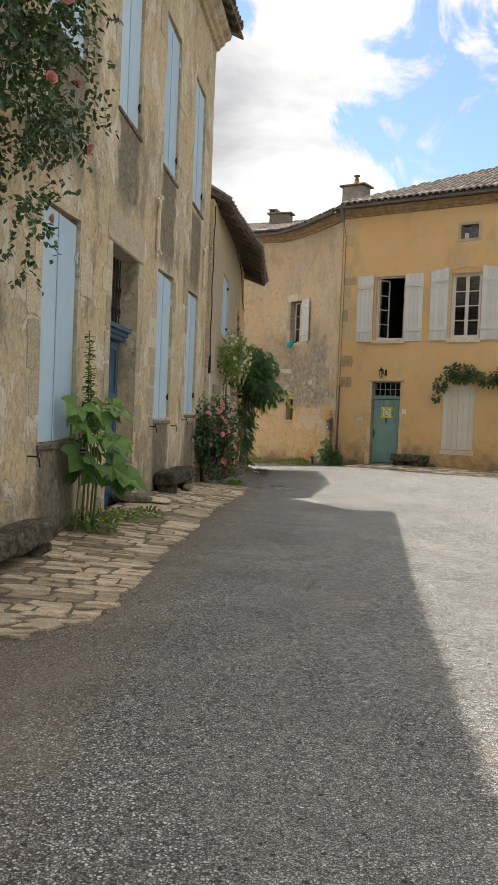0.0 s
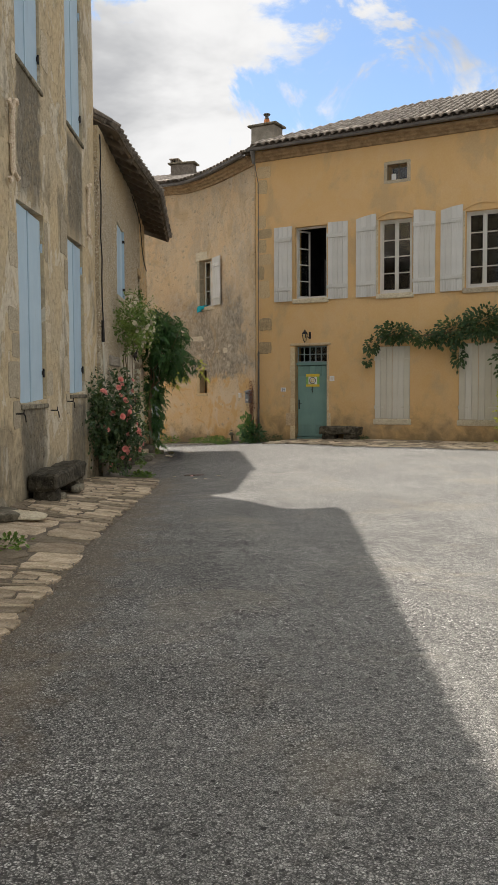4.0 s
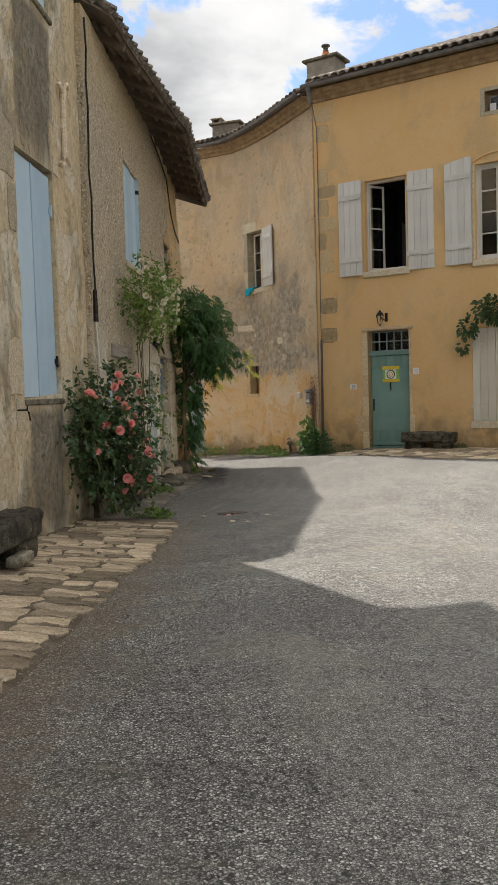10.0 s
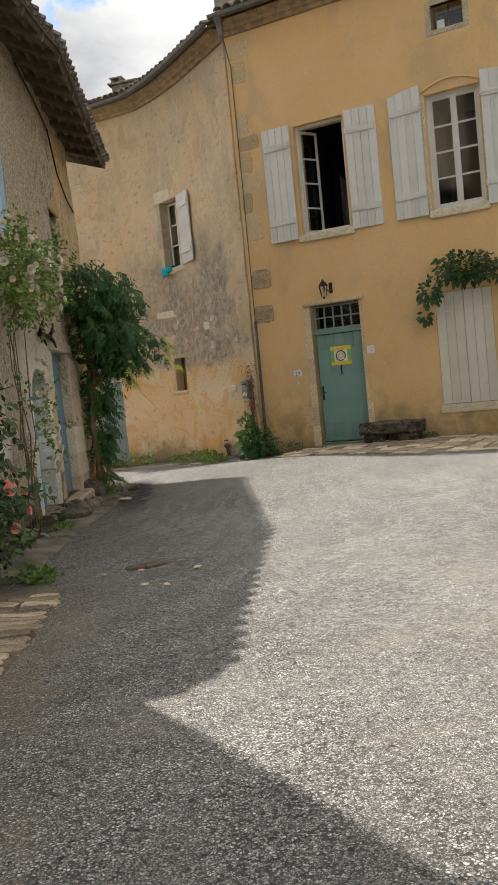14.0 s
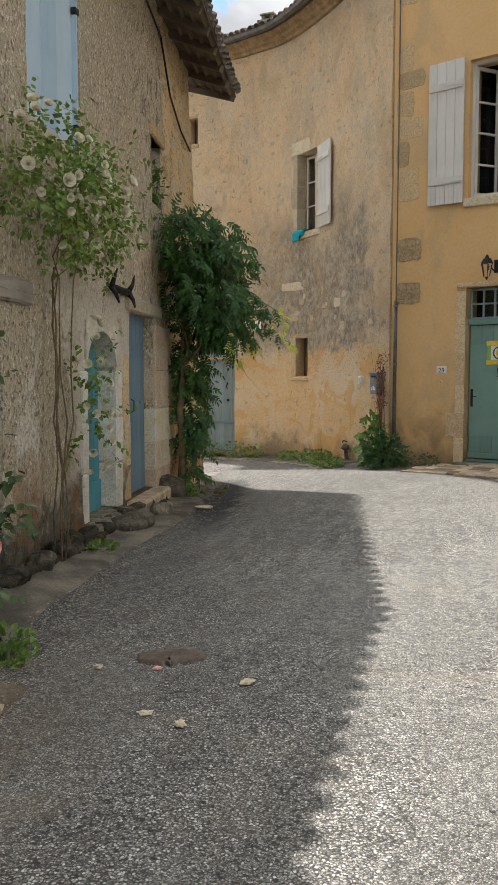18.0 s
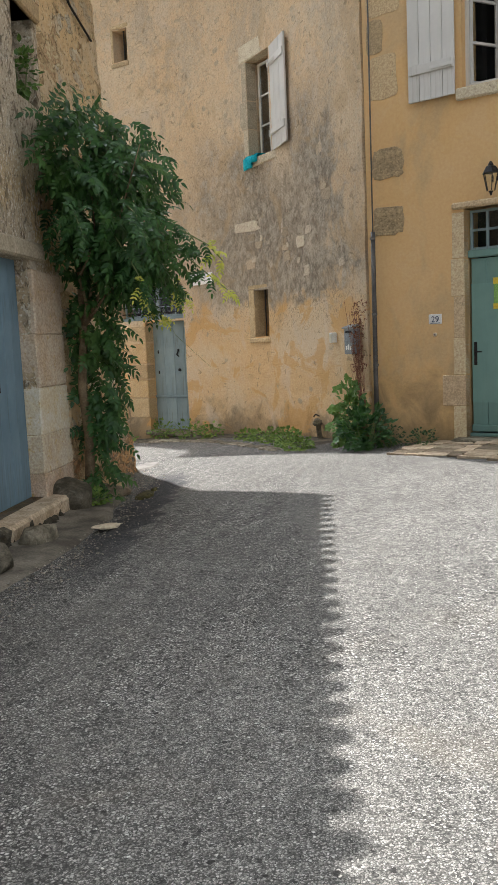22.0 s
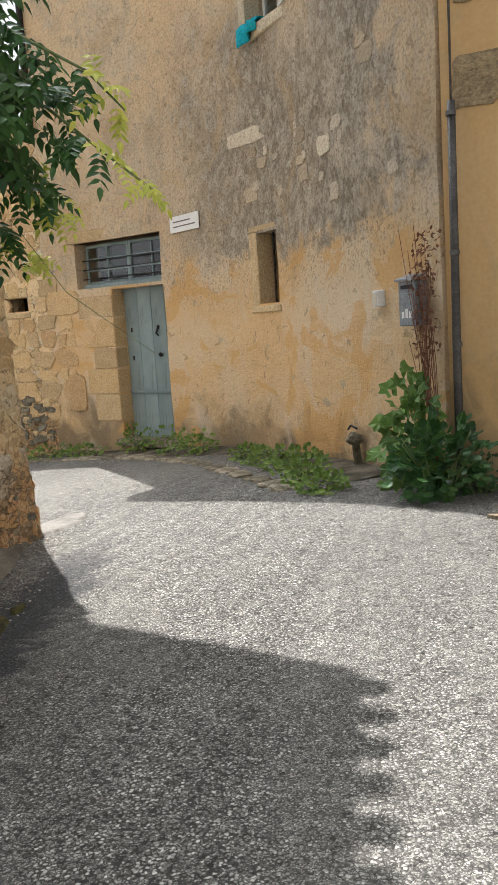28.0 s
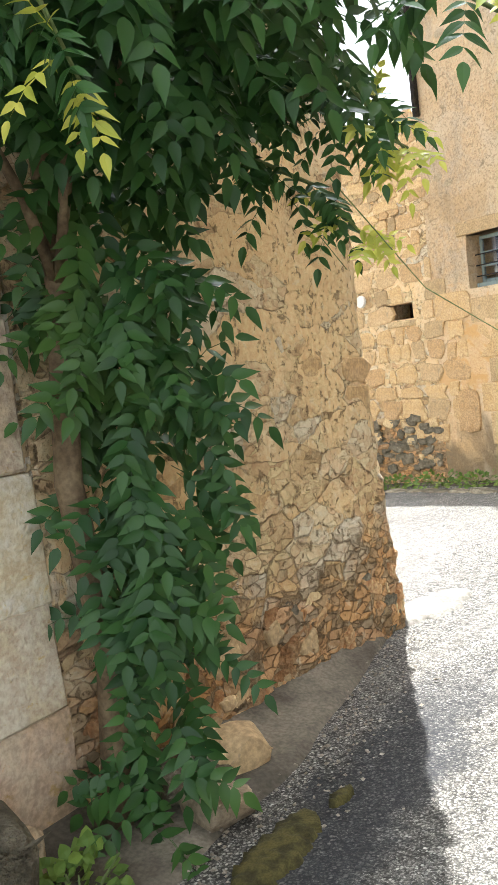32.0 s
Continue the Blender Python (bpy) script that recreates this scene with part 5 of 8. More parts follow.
def ochre_window(index, q, open_sash, arch, label):
    s0, s1, z0, z1 = q
    w, h = s1 - s0, z1 - z0
    win = thing("window_%d" % index, on_wall(f_ochre, s0, z0), label, "window", kind="structure")
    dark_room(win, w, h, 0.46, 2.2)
    rec = 0.12
    for x in (0.0, w - 0.05):
        part("frame_jamb", boxed(x, x + 0.05, rec, rec + 0.07, 0, h), M_WHITE, win)
    part("frame_head", boxed(0.05, w - 0.05, rec, rec + 0.07, h - 0.05, h), M_WHITE, win)
    part("frame_sill", boxed(0.05, w - 0.05, rec - 0.02, rec + 0.07, 0, 0.06, bevel=0.006), M_WHITE, win)
    if open_sash:
        for k, (px, ang) in enumerate(((0.05, 62), (w - 0.05, 100))):
            hold = new("sash_leaf")
            hold.parent = win
            hold.matrix_local = pose(px, rec + 0.03, 0.06, 0, 0, ang if k == 0 else 180 - ang)
            sw = w / 2 - 0.06
            for a in (0.0, sw - 0.05):
                part("stile", boxed(a, a + 0.05, 0, 0.04, 0, h - 0.12, bevel=0.005), M_WHITE, hold)
            for z in (0.0, 0.47, 0.95, 1.42, h - 0.17):
                part("rail", boxed(0.05, sw - 0.05, 0.003, 0.037, z, z + (0.05 if z in (0.0, h - 0.17) else 0.03)), M_WHITE, hold)
            part("pane", boxed(0.05, sw - 0.05, 0.018, 0.022, 0.05, h - 0.17), M_GLASS, hold)
    else:
        for k in (0, 1):
            pane_window(win, 0.05 + k * (w / 2 - 0.05), w / 2 + k * (w / 2 - 0.05), 0.06, h - 0.05, rec + 0.012, 1, 4, M_WHITE)
    part("window_sill", boxed(-0.06, w + 0.06, -0.06, 0.12, -0.14, -0.003, bevel=0.015), M_DRESSED, win)
    if arch:
        bm = bmesh.new()
        n = 10
        for k in range(n):
            u0, u1 = k / n, (k + 1) / n
            za, zb = (h + 0.02 + 0.17 * math.sin(math.pi * u) for u in (u0, u1))
            x0, x1 = -0.09 + (w + 0.18) * u0, -0.09 + (w + 0.18) * u1
            vs = [bm.verts.new(p) for p in ((x0, -0.03, za), (x1, -0.03, zb), (x1, -0.03, zb + 0.035), (x0, -0.03, za + 0.035), (x0, 0.02, za), (x1, 0.02, zb), (x1, 0.02, zb + 0.035), (x0, 0.02, za + 0.035))]
            for f in ((0, 1, 2, 3), (3, 2, 6, 7), (0, 4, 5, 1)):
                bm.faces.new([vs[i] for i in f])
        part("arch_moulding", bm, M_OCHRE, win)
        for x in (-0.09, w + 0.015):
            part("jamb_stone", boxed(x, x + 0.075, -0.012, 0.1, 0, h + 0.02, bevel=0.006), M_DRESSED, win)
    sw = 0.60
    leaf(win, sw, h + (0.24 if arch else 0.10), M_WHITE, pose(-0.06 - sw, -0.055, -0.06, 0, 0, -2), 4, True, 1, M_WHITE, 0.10 if arch else 0)
    leaf(win, sw, h + (0.24 if arch else 0.10), M_WHITE, pose(w + 0.05, -0.055, -0.06, 0, 0, 3), 4, True, -1, M_WHITE, 0.10 if arch else 0)
    return win


ochre_window(20, OCHRE_WIN[0], True, False, "open white casement window with white board shutters folded back")
ochre_window(21, OCHRE_WIN[1], False, True, "white casement window under a flat arch, white shutters folded back")
ochre_window(22, OCHRE_WIN[2], False, True, "white casement window under a flat arch, white shutters folded back")
# curtain hung in the open window
cur = bmesh.new()
for k in range(12):
    x0, x1 = 0.30 + 0.018 * k, 0.30 + 0.018 * (k + 1)
    y0, y1 = 1.5 + 0.02 * math.sin(k * 1.6), 1.5 + 0.02 * math.sin((k + 1) * 1.6)
    vs = [cur.verts.new(p) for p in ((x0, y0, 0.1), (x1, y1, 0.1), (x1, y1, 1.35 - 0.02 * k), (x0, y0, 1.35 - 0.02 * k))]
    cur.faces.new(vs)
curtain = link(cur, "curtain", M_CURTAIN)
curtain.matrix_world = on_wall(f_ochre, OCHRE_WIN[0][0], OCHRE_WIN[0][2])
tagged(curtain, "grey net curtain hanging inside the open window", "curtain")

for i, q in enumerate(OCHRE_SHUT):
    s0, s1, z0, z1 = q
    w, h = s1 - s0, z1 - z0
    win = thing("window_%d" % (30 + i), on_wall(f_ochre, s0, z0), "ground-floor window closed by cream board shutters", "window", kind="structure")
    for k, side in ((0, -1), (1, 1)):
        leaf(win, w / 2 - 0.008, h - 0.02, M_CREAM, pose(0.004 + k * w / 2, 0.0, 0.01), 3, False, side, M_CREAM)
    part("window_sill", boxed(-0.04, w + 0.04, -0.02, 0.2, -0.16, 0.0, bevel=0.012), M_DRESSED, win)

# attic light
s0, s1, z0, z1 = OCHRE_ATTIC
w, h = s1 - s0, z1 - z0
win = thing("window_40", on_wall(f_ochre, s0, z0), "small square attic window in a plain stone frame", "window", kind="structure")
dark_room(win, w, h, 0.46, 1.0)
part("pane", boxed(0.02, w - 0.02, 0.16, 0.165, 0.02, h - 0.02), M_GLASS, win)
part("white_card", boxed(0.07, 0.2, 0.15, 0.155, 0.03, 0.2), M_PAPER, win)
part("mullion", boxed(w / 2 - 0.012, w / 2 + 0.012, 0.145, 0.175, 0, h), M_RAFTER, win)
for a in ((-0.1, 0, -0.012, 0.12, -0.08, h + 0.08), (w, w + 0.1, -0.012, 0.12, -0.08, h + 0.08), (0, w, -0.012, 0.12, h, h + 0.09), (0, w, -0.012, 0.12, -0.09, 0)):
    part("frame_stone", boxed(*a, bevel=0.008), M_DRESSED, win)


def ochre_door():
    s0, s1, z0, z1 = OCHRE_DOOR
    w, h = s1 - s0, z1 - z0
    d = thing("door_2", on_wall(f_ochre, s0, z0), "sage green board door with a barred transom light", "door", kind="structure")
    rec = 0.14
    lf = new("leaf")
    lf.parent = d
    lf.matrix_local = pose(0.03, rec, 0.09)
    boards(lf, w - 0.06, 2.10, 5, M_GREEN, thick=0.04, gap=0.003)
    part("weatherboard", boxed(-0.005, w - 0.055, -0.035, 0, 0.0, 0.09, bevel=0.012), M_GREEN, lf)
    part("panel_rail", boxed(0.0, w - 0.06, -0.004, 0, 0.36, 1.80), M_GREEN, lf)
    part("lock_plate", boxed(0.025, 0.065, -0.012, -0.004, 0.82, 1.10, bevel=0.003), M_IRON, lf)
    part("door_handle", tubed([(0.045, -0.012, 0.98), (0.045, -0.05, 0.98), (0.14, -0.055, 0.98)], 0.009, 0.008, 6), M_IRON, lf)
    part("knocker", tubed([(0.485, -0.006, 1.48), (0.485, -0.03, 1.47), (0.475, -0.035, 1.40), (0.49, -0.035, 1.33), (0.47, -0.03, 1.29)], 0.013, 0.016, 6), M_IRON, lf)
    part("transom_rail", boxed(0.0, w, rec - 0.04, rec + 0.06, 2.20, 2.29, bevel=0.012), M_GREEN, d)
    part("sill_board", boxed(0.0, w, rec - 0.03, rec + 0.05, 0.03, 0.075, bevel=0.008), M_GREEN, d)
    pane_window(d, 0.02, w - 0.02, 2.29, h - 0.01, rec, 5, 2, M_GREYBLUE, 0.028, 0.03)
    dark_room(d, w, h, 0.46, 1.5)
    part("threshold", boxed(-0.12, w + 0.1, -0.22, 0.45, -0.09, 0.03, bevel=0.02), M_DARKSTONE, d)
    part("lintel", boxed(-0.14, w + 0.12, -0.05, 0.14, h, h + 0.08, bevel=0.02), M_JAMB, d)
    for k, (z, hh, ww) in enumerate(((0.0, 0.42, 0.16), (0.42, 0.38, 0.30), (0.8, 0.45, 0.15), (1.25, 0.5, 0.14), (1.75, 0.45, 0.17), (2.2, 0.54, 0.15))):
        part("jamb_stone", boxed(-ww, -0.0, -0.008, 0.13, z, z + hh - 0.004, bevel=0.006), M_JAMB, d)
        part("jamb_stone", boxed(w, w + ww * 0.4, -0.008, 0.13, z, z + hh - 0.004, bevel=0.006), M_JAMB, d)
    return d


ochre_door()

# the printed card on the green door
s0, s1, z0, z1 = OCHRE_DOOR
sign = thing("door_sign", on_wall(f_ochre, s0 + 0.31, z0 + 1.58, -0.128), "green and yellow card with a round motif pinned to the door", "sign")
part("card", boxed(0, 0.42, 0, 0.006, 0, 0.36), M_SIGNGREEN, sign)
part("yellow_band", boxed(-0.005, 0.425, -0.004, 0.0, 0.29, 0.365), M_YELLOW, sign)
part("yellow_band", boxed(-0.005, 0.425, -0.004, 0.0, -0.005, 0.06), M_YELLOW, sign)
square = part("white_square", boxed(0.07, 0.34, -0.004, 0.0, 0.065, 0.285), M_PAPER, sign)
for r in (0.045, 0.095):
    bm = bmesh.new()
    tube(bm, [(0.205 + r * math.cos(a), -0.006, 0.175 + r * math.sin(a)) for a in np.linspace(0, 2 * math.pi, 15)], 0.012, 0.012, 4)
    part("round_motif", bm, M_YELLOW if r < 0.06 else M_DARKSTONE, square)

plate = thing("house_number", on_wall(f_ochre, 0.80, 1.40, 0.006), "white enamel house number plate with dark figures", "sign")
enamel = part("plate", boxed(0, 0.17, 0, 0.006, 0, 0.12, bevel=0.003), M_PAPER, plate)
fc = bpy.data.curves.new("figures", "FONT")
fc.body, fc.size, fc.align_x, fc.extrude = "29", 0.105, "CENTER", 0.001
fc.materials.append(M_INK)
fig = new("figures", fc)
fig.parent, fig.matrix_local = enamel, pose(0.085, -0.002, 0.023, 90, 0, 0)
part("bar", boxed(0.02, 0.15, -0.002, 0, 0.008, 0.014), M_INK, enamel)
bell = thing("bell_push", on_wall(f_ochre, 0.88, 1.27, 0.004), "round brass bell push below the number plate", "bell")
bm = bmesh.new()
tube(bm, [(0, 0, 0), (0, -0.014, 0)], 0.026, 0.022, 10)
part("plate", bm, M_RUST, bell)
part("button", tubed([(0, -0.014, 0), (0, -0.022, 0)], 0.009, 0.008, 8), M_IRON, bell)
plaque = thing("wall_plaque", on_wall(f_ochre, 2.38, 1.70, 0.006), "small pale tile plaque fixed beside the door", "sign")
part("tile", boxed(0, 0.15, 0, 0.008, 0, 0.15, bevel=0.004), M_PAPER, plaque)
for k in range(3):
    part("bar", boxed(0.03, 0.12, -0.002, 0, 0.04 + k * 0.03, 0.05 + k * 0.03), M_RUST, plaque)


def lantern():
    o = thing("wall_lantern", on_wall(f_ochre, 1.72, 3.0, 0.0), "black iron lantern with clear glass on a scrolled bracket", "lamp")
    part("wall_plate", boxed(0.0, 0.07, -0.015, 0.01, -0.06, 0.14, bevel=0.006), M_IRON, o)
    part("bracket", tubed([(0.035, -0.01, 0.0), (0.03, -0.12, -0.03), (0.0, -0.2, 0.06), (-0.03, -0.2, 0.15), (-0.04, -0.2, 0.2)], 0.011, 0.009, 6), M_IRON, o)
    bm = bmesh.new()
    rings = []
    for z, r in ((0.20, 0.012), (0.17, 0.03), (0.15, 0.035), (0.14, 0.06), (0.08, 0.095), (0.065, 0.10)):
        rings.append([bm.verts.new((-0.04 + r * math.cos(a), -0.2 + r * math.sin(a), z)) for a in [math.pi * k / 3 for k in range(6)]])
    for a, b in zip(rings, rings[1:]):
        for k in range(6):
            bm.faces.new((a[k], a[(k + 1) % 6], b[(k + 1) % 6], b[k]))
    bm.faces.new(rings[-1][::-1])
    part("cap", bm, M_IRON, o)
    bm = bmesh.new()
    a0 = [bm.verts.new((-0.04 + 0.085 * math.cos(a), -0.2 + 0.085 * math.sin(a), 0.064)) for a in [math.pi * k / 3 for k in range(6)]]
    a1 = [bm.verts.new((-0.04 + 0.045 * math.cos(a), -0.2 + 0.045 * math.sin(a), -0.13)) for a in [math.pi * k / 3 for k in range(6)]]
    for k in range(6):
        bm.faces.new((a0[k], a0[(k + 1) % 6], a1[(k + 1) % 6], a1[k]))
    part("glass", bm, M_GLASS, o)
    for k in range(6):
        a = math.pi * k / 3
        part("glazing_bar", tubed([(-0.04 + 0.086 * math.cos(a), -0.2 + 0.086 * math.sin(a), 0.064), (-0.04 + 0.046 * math.cos(a), -0.2 + 0.046 * math.sin(a), -0.13)], 0.006, 0.005, 4), M_IRON, o)
    part("finial", tubed([(-0.04, -0.2, -0.13), (-0.04, -0.2, -0.15), (-0.04, -0.2, -0.18)], 0.03, 0.006, 6), M_IRON, o)


lantern()


# ---- curved house ----
def curved_window():
    s0, s1, z0, z1 = CURVED_WIN
    w, h = s1 - s0, z1 - z0
    win = thing("window_50", on_wall(f_curved, s1, z0, flip=True), "narrow white casement with one white shutter standing open", "window", kind="structure")
    dark_room(win, w, h, 0.5, 1.0)
    pane_window(win, 0.03, w / 2, 0.03, h - 0.03, 0.2, 1, 3, M_WHITE, 0.025, 0.045)
    pane_window(win, w / 2, w - 0.03, 0.03, h - 0.03, 0.2, 1, 3, M_WHITE, 0.025, 0.045)
    part("lintel", boxed(-0.2, w + 0.25, -0.02, 0.18, h, h + 0.28, bevel=0.02), M_DRESSED, win)
    part("window_sill", boxed(-0.1, w + 0.12, -0.06, 0.2, -0.13, 0.0, bevel=0.015), M_DRESSED, win)
    for z, hh, ww in ((0.0, 0.5, 0.14), (0.5, 0.45, 0.24), (0.95, 0.6, 0.15)):
        part("jamb_stone", boxed(-ww, 0, -0.012, 0.18, z, z + hh, bevel=0.008), M_DRESSED, win)
    leaf(win, w - 0.1, h, M_WHITE, pose(w + 0.02, -0.05, 0.0, 0, 0, -14), 3, True, -1, M_WHITE)


curved_window()
cl = bmesh.new()
rows = []
for j in range(9):
    ring = []
    for i in range(9):
        u, v = i / 8, j / 8
        x = 0.02 + 0.36 * u + 0.05 * v * math.sin(u * 5)
        y = (0.12 - 0.22 * min(1, v * 2.2)) - 0.035 * math.sin(u * 9 + v * 2)
        z = 0.025 + 0.015 * math.sin(u * 8) if v < 0.4 else 0.03 - (v - 0.4) * (0.36 - 0.2 * u) + 0.01 * math.sin(u * 11)
        ring.append(cl.verts.new((x, y, z)))
    rows.append(ring)
for a, b in zip(rows, rows[1:]):
    for k in range(8):
        cl.faces.new((a[k], a[k + 1], b[k + 1], b[k]))
cloth = link(cl, "cloth", M_CLOTH, True)
cloth.matrix_world = on_wall(f_curved, CURVED_WIN[1], CURVED_WIN[2], flip=True)
sm = cloth.modifiers.new("thickness", "SOLIDIFY")
sm.thickness = 0.008
tagged(cloth, "bright turquoise cloth hung over the window sill to dry", "cloth")


def slit_window(index, q, bars, label, splay=0.18):
    s0, s1, z0, z1 = q
    w, h = s1 - s0, z1 - z0
    win = thing("window_%d" % index, on_wall(f_curved, s1, z0, flip=True), label, "window", kind="structure")
    dark_room(win, w, h, 0.5, 0.8)
    for a in ((-splay, 0, -0.012, 0.2, -0.02, h + 0.02), (-splay, w + 0.03, -0.012, 0.2, h + 0.02, h + 0.09), (-splay, w + 0.03, -0.03, 0.2, -0.10, -0.02)):
        part("frame_stone", boxed(*a, bevel=0.012), M_FRAME, win)
    for k in range(bars):
        x = w * (k + 1) / (bars + 1)
        part("iron_bar", tubed([(x, 0.12, 0), (x, 0.12, h)], 0.012, 0.012, 6), M_IRON, win)
    part("pane", boxed(0, w, 0.3, 0.305, 0, h), M_GLASS, win)


slit_window(51, CURVED_SLIT, 2, "narrow barred slit window in a stone frame")
slit_window(54, CURVED_HOLE, 0, "small square vent hole in the yard wall", 0.0)
slit_window(52, CURVED_TINY, 1, "tiny upper window in a pale stone frame", 0.06)


def curved_door():
    s0, s1, z0, z1 = CURVED_DOOR
    w, h = s1 - s0, z1 - z0
    d = thing("door_3", on_wall(f_curved, s1, z0, flip=True), "grey-blue weathered board door with a mid rail", "door", kind="structure")
    boards(d, w, h, 4, M_GREYBLUE, y0=0.22, thick=0.04)
    part("mid_rail", boxed(0, w, 0.195, 0.22, 0.68, 0.73, bevel=0.008), M_GREYBLUE, d)
    part("kick_rail", boxed(0, w, 0.20, 0.22, 0.0, 0.15, bevel=0.006), M_GREYBLUE, d)
    part("door_knob", lump(bmesh.new(), (0.65, 0.19, 1.22), (0.04, 0.03, 0.035), 3, 1, 0.0), M_IRON, d, smooth=True)
    part("knocker", tubed([(0.62, 0.215, 1.62), (0.63, 0.19, 1.58), (0.60, 0.185, 1.52), (0.64, 0.19, 1.48)], 0.02, 0.012, 5), M_IRON, d)
    for z in (1.15, 1.55):
        part("keyhole_plate", boxed(0.10, 0.125, 0.212, 0.22, z, z + 0.06), M_IRON, d)
    t0, t1, tz0, tz1 = CURVED_TRANSOM
    tr = thing("window_53", on_wall(f_curved, t1, tz0, flip=True), "wide barred transom window over the grey-blue door", "window", kind="structure")
    tw, th = t1 - t0, tz1 - tz0
    dark_room(tr, tw, th, 0.5, 0.6)
    part("transom_board", boxed(0, tw, 0.12, 0.26, 0.0, 0.06, bevel=0.01), M_GREYBLUE, tr)
    pane_window(tr, 0.02, tw / 2, 0.06, th - 0.02, 0.2, 2, 3, M_GREYBLUE, 0.02, 0.04)
    pane_window(tr, tw / 2, tw - 0.02, 0.06, th - 0.02, 0.2, 2, 3, M_GREYBLUE, 0.02, 0.04)
    for k in range(3):
        z = 0.14 + k * 0.13
        part("iron_bar", tubed([(0, 0.14, z), (tw, 0.14, z)], 0.009, 0.009, 5), M_IRON, tr)
    part("lintel", boxed(-0.15, tw + 0.12, -0.018, 0.2, th, th + 0.17, bevel=0.015), M_TAN, tr)
    for k, (z, hh, ww) in enumerate(((0.0, 0.4, 0.5), (0.4, 0.36, 0.62), (0.76, 0.3, 0.45), (1.06, 0.42, 0.6), (1.48, 0.32, 0.7))):
        part("jamb_stone", boxed(-ww, -0.0, -0.02, 0.22, z + 0.3, z + 0.3 + hh - 0.012, bevel=0.012), M_RUBBLE if k % 2 else M_TAN, d)
    part("threshold", boxed(-0.05, w + 0.05, -0.12, 0.22, -0.04, 0.06, bevel=0.015), M_DARKSTONE, d)


curved_door()

nameplate = thing("name_plate", on_wall(f_curved, 5.14, 2.35, 0.035, flip=True) @ pose(-0.33, 0, 0), "blank white enamel plate screwed to the wall", "sign")
part("plate", boxed(0, 0.66, 0, 0.012, 0, 0.20, bevel=0.004), M_PAPER, nameplate)
for k in range(2):
    part("bar", boxed(0.08, 0.58 - 0.1 * k, -0.002, 0.0, 0.06 + 0.06 * k, 0.075 + 0.06 * k), M_ZINC, nameplate)


def letter_box():
    o = thing("letter_box", on_wall(f_curved, 0.46, 1.06, 0.01, flip=True), "grey metal letter box with a sloping lid on the wall", "letter box")
    part("body", boxed(0, 0.26, -0.10, 0.0, 0, 0.34, bevel=0.008), M_BOX, o)
    bm = boxed(-0.015, 0.275, -0.125, 0.0, 0.34, 0.36, bevel=0.004)
    for v in bm.verts:
        if v.co.y > -0.05:
            v.co.z += 0.035
    part("lid", bm, M_BOX, o)
    flap = part("door", boxed(0.025, 0.235, -0.106, -0.10, 0.03, 0.25, bevel=0.003), M_BOX, o)
    # thin raised plate, coloured as the shade of the slot
    part("slot", boxed(0.05, 0.21, -0.107, -0.10, 0.28, 0.31), M_DARK, o)
    for k in range(3):
        part("sticker", boxed(0.06 + 0.055 * k, 0.095 + 0.055 * k, -0.109, -0.106, 0.06, 0.11 + 0.02 * (k % 2)), M_PAPER, flap)


letter_box()
tap = thing("wall_spout", on_wall(f_curved, 1.42, -0.22, 0.0, flip=True), "old stone-capped iron spout at the foot of the wall", "spout")
part("post", tubed([(0, -0.02, -0.05), (0, -0.05, 0.14), (0, -0.06, 0.24)], 0.045, 0.035, 8), M_DARKSTONE, tap)
knob = part("cap", lump(bmesh.new(), (0, -0.07, 0.28), (0.075, 0.07, 0.055), 2.0, 3, 0.4), M_DARKSTONE, tap, smooth=True)
part("handle", tubed([(0.08, -0.08, 0.38), (-0.02, -0.09, 0.40), (-0.06, -0.1, 0.36)], 0.012, 0.010, 5), M_IRON, knob)
jb = thing("junction_box", on_wall(f_curved, 0.96, 1.22, 0.03, flip=True), "small cream plastic junction box on the wall", "box")
shell = part("body", boxed(0, 0.11, -0.045, 0.04, 0, 0.14, bevel=0.008), M_PAPER, jb)
part("cover", boxed(0.012, 0.088, -0.05, -0.045, 0.012, 0.118, bevel=0.003), M_CREAM, shell)

pipe = thing("drain_pipe", on_wall(f_ochre, 0.08, 0.0, 0.0), "grey rain pipe bracketed in the angle of two walls", "pipe")
lower = [(0.0, -0.07, -0.1), (0.0, -0.07, 0.8), (0.0, -0.06, 1.6), (0.0, -0.05, 2.6)]
part("pipe_lower", tubed(lower, 0.034, 0.030, 8), M_DARKZINC, pipe, smooth=True)
part("pipe_upper", tubed([(0.0, -0.05, 2.6), (0.0, -0.03, 5.0), (0.0, -0.03, 7.6), (0.0, -0.3, 8.25), (0.0, -0.38, 8.44)], 0.009, 0.016, 8), M_ZINC, pipe, smooth=True)
part("hopper", tubed([(0.0, -0.30, 8.12), (0.0, -0.36, 8.34), (0.0, -0.4, 8.48)], 0.05, 0.085, 8), M_ZINC, pipe)
for z in (0.9, 1.55, 2.5):
    part("bracket", tubed([(0.0, -0.06, z), (0.0, -0.06, z + 0.03)], 0.038, 0.038, 8), M_ZINC, pipe)
edge_pipe = thing("corner_pipe", on_wall(f_curved, 8.02, 0.0, 0.0, flip=True), "thin dark rain pipe on the end of the tall wall", "pipe")
part("pipe", tubed([(0, -0.05, 4.0), (0, -0.05, 8.3)], 0.045, 0.045, 8), M_IRON, edge_pipe, smooth=True)
for z in (4.6, 6.2, 7.6):
    part("bracket", tubed([(0, -0.05, z), (0, -0.05, z + 0.03)], 0.052, 0.052, 8), M_IRON, edge_pipe)

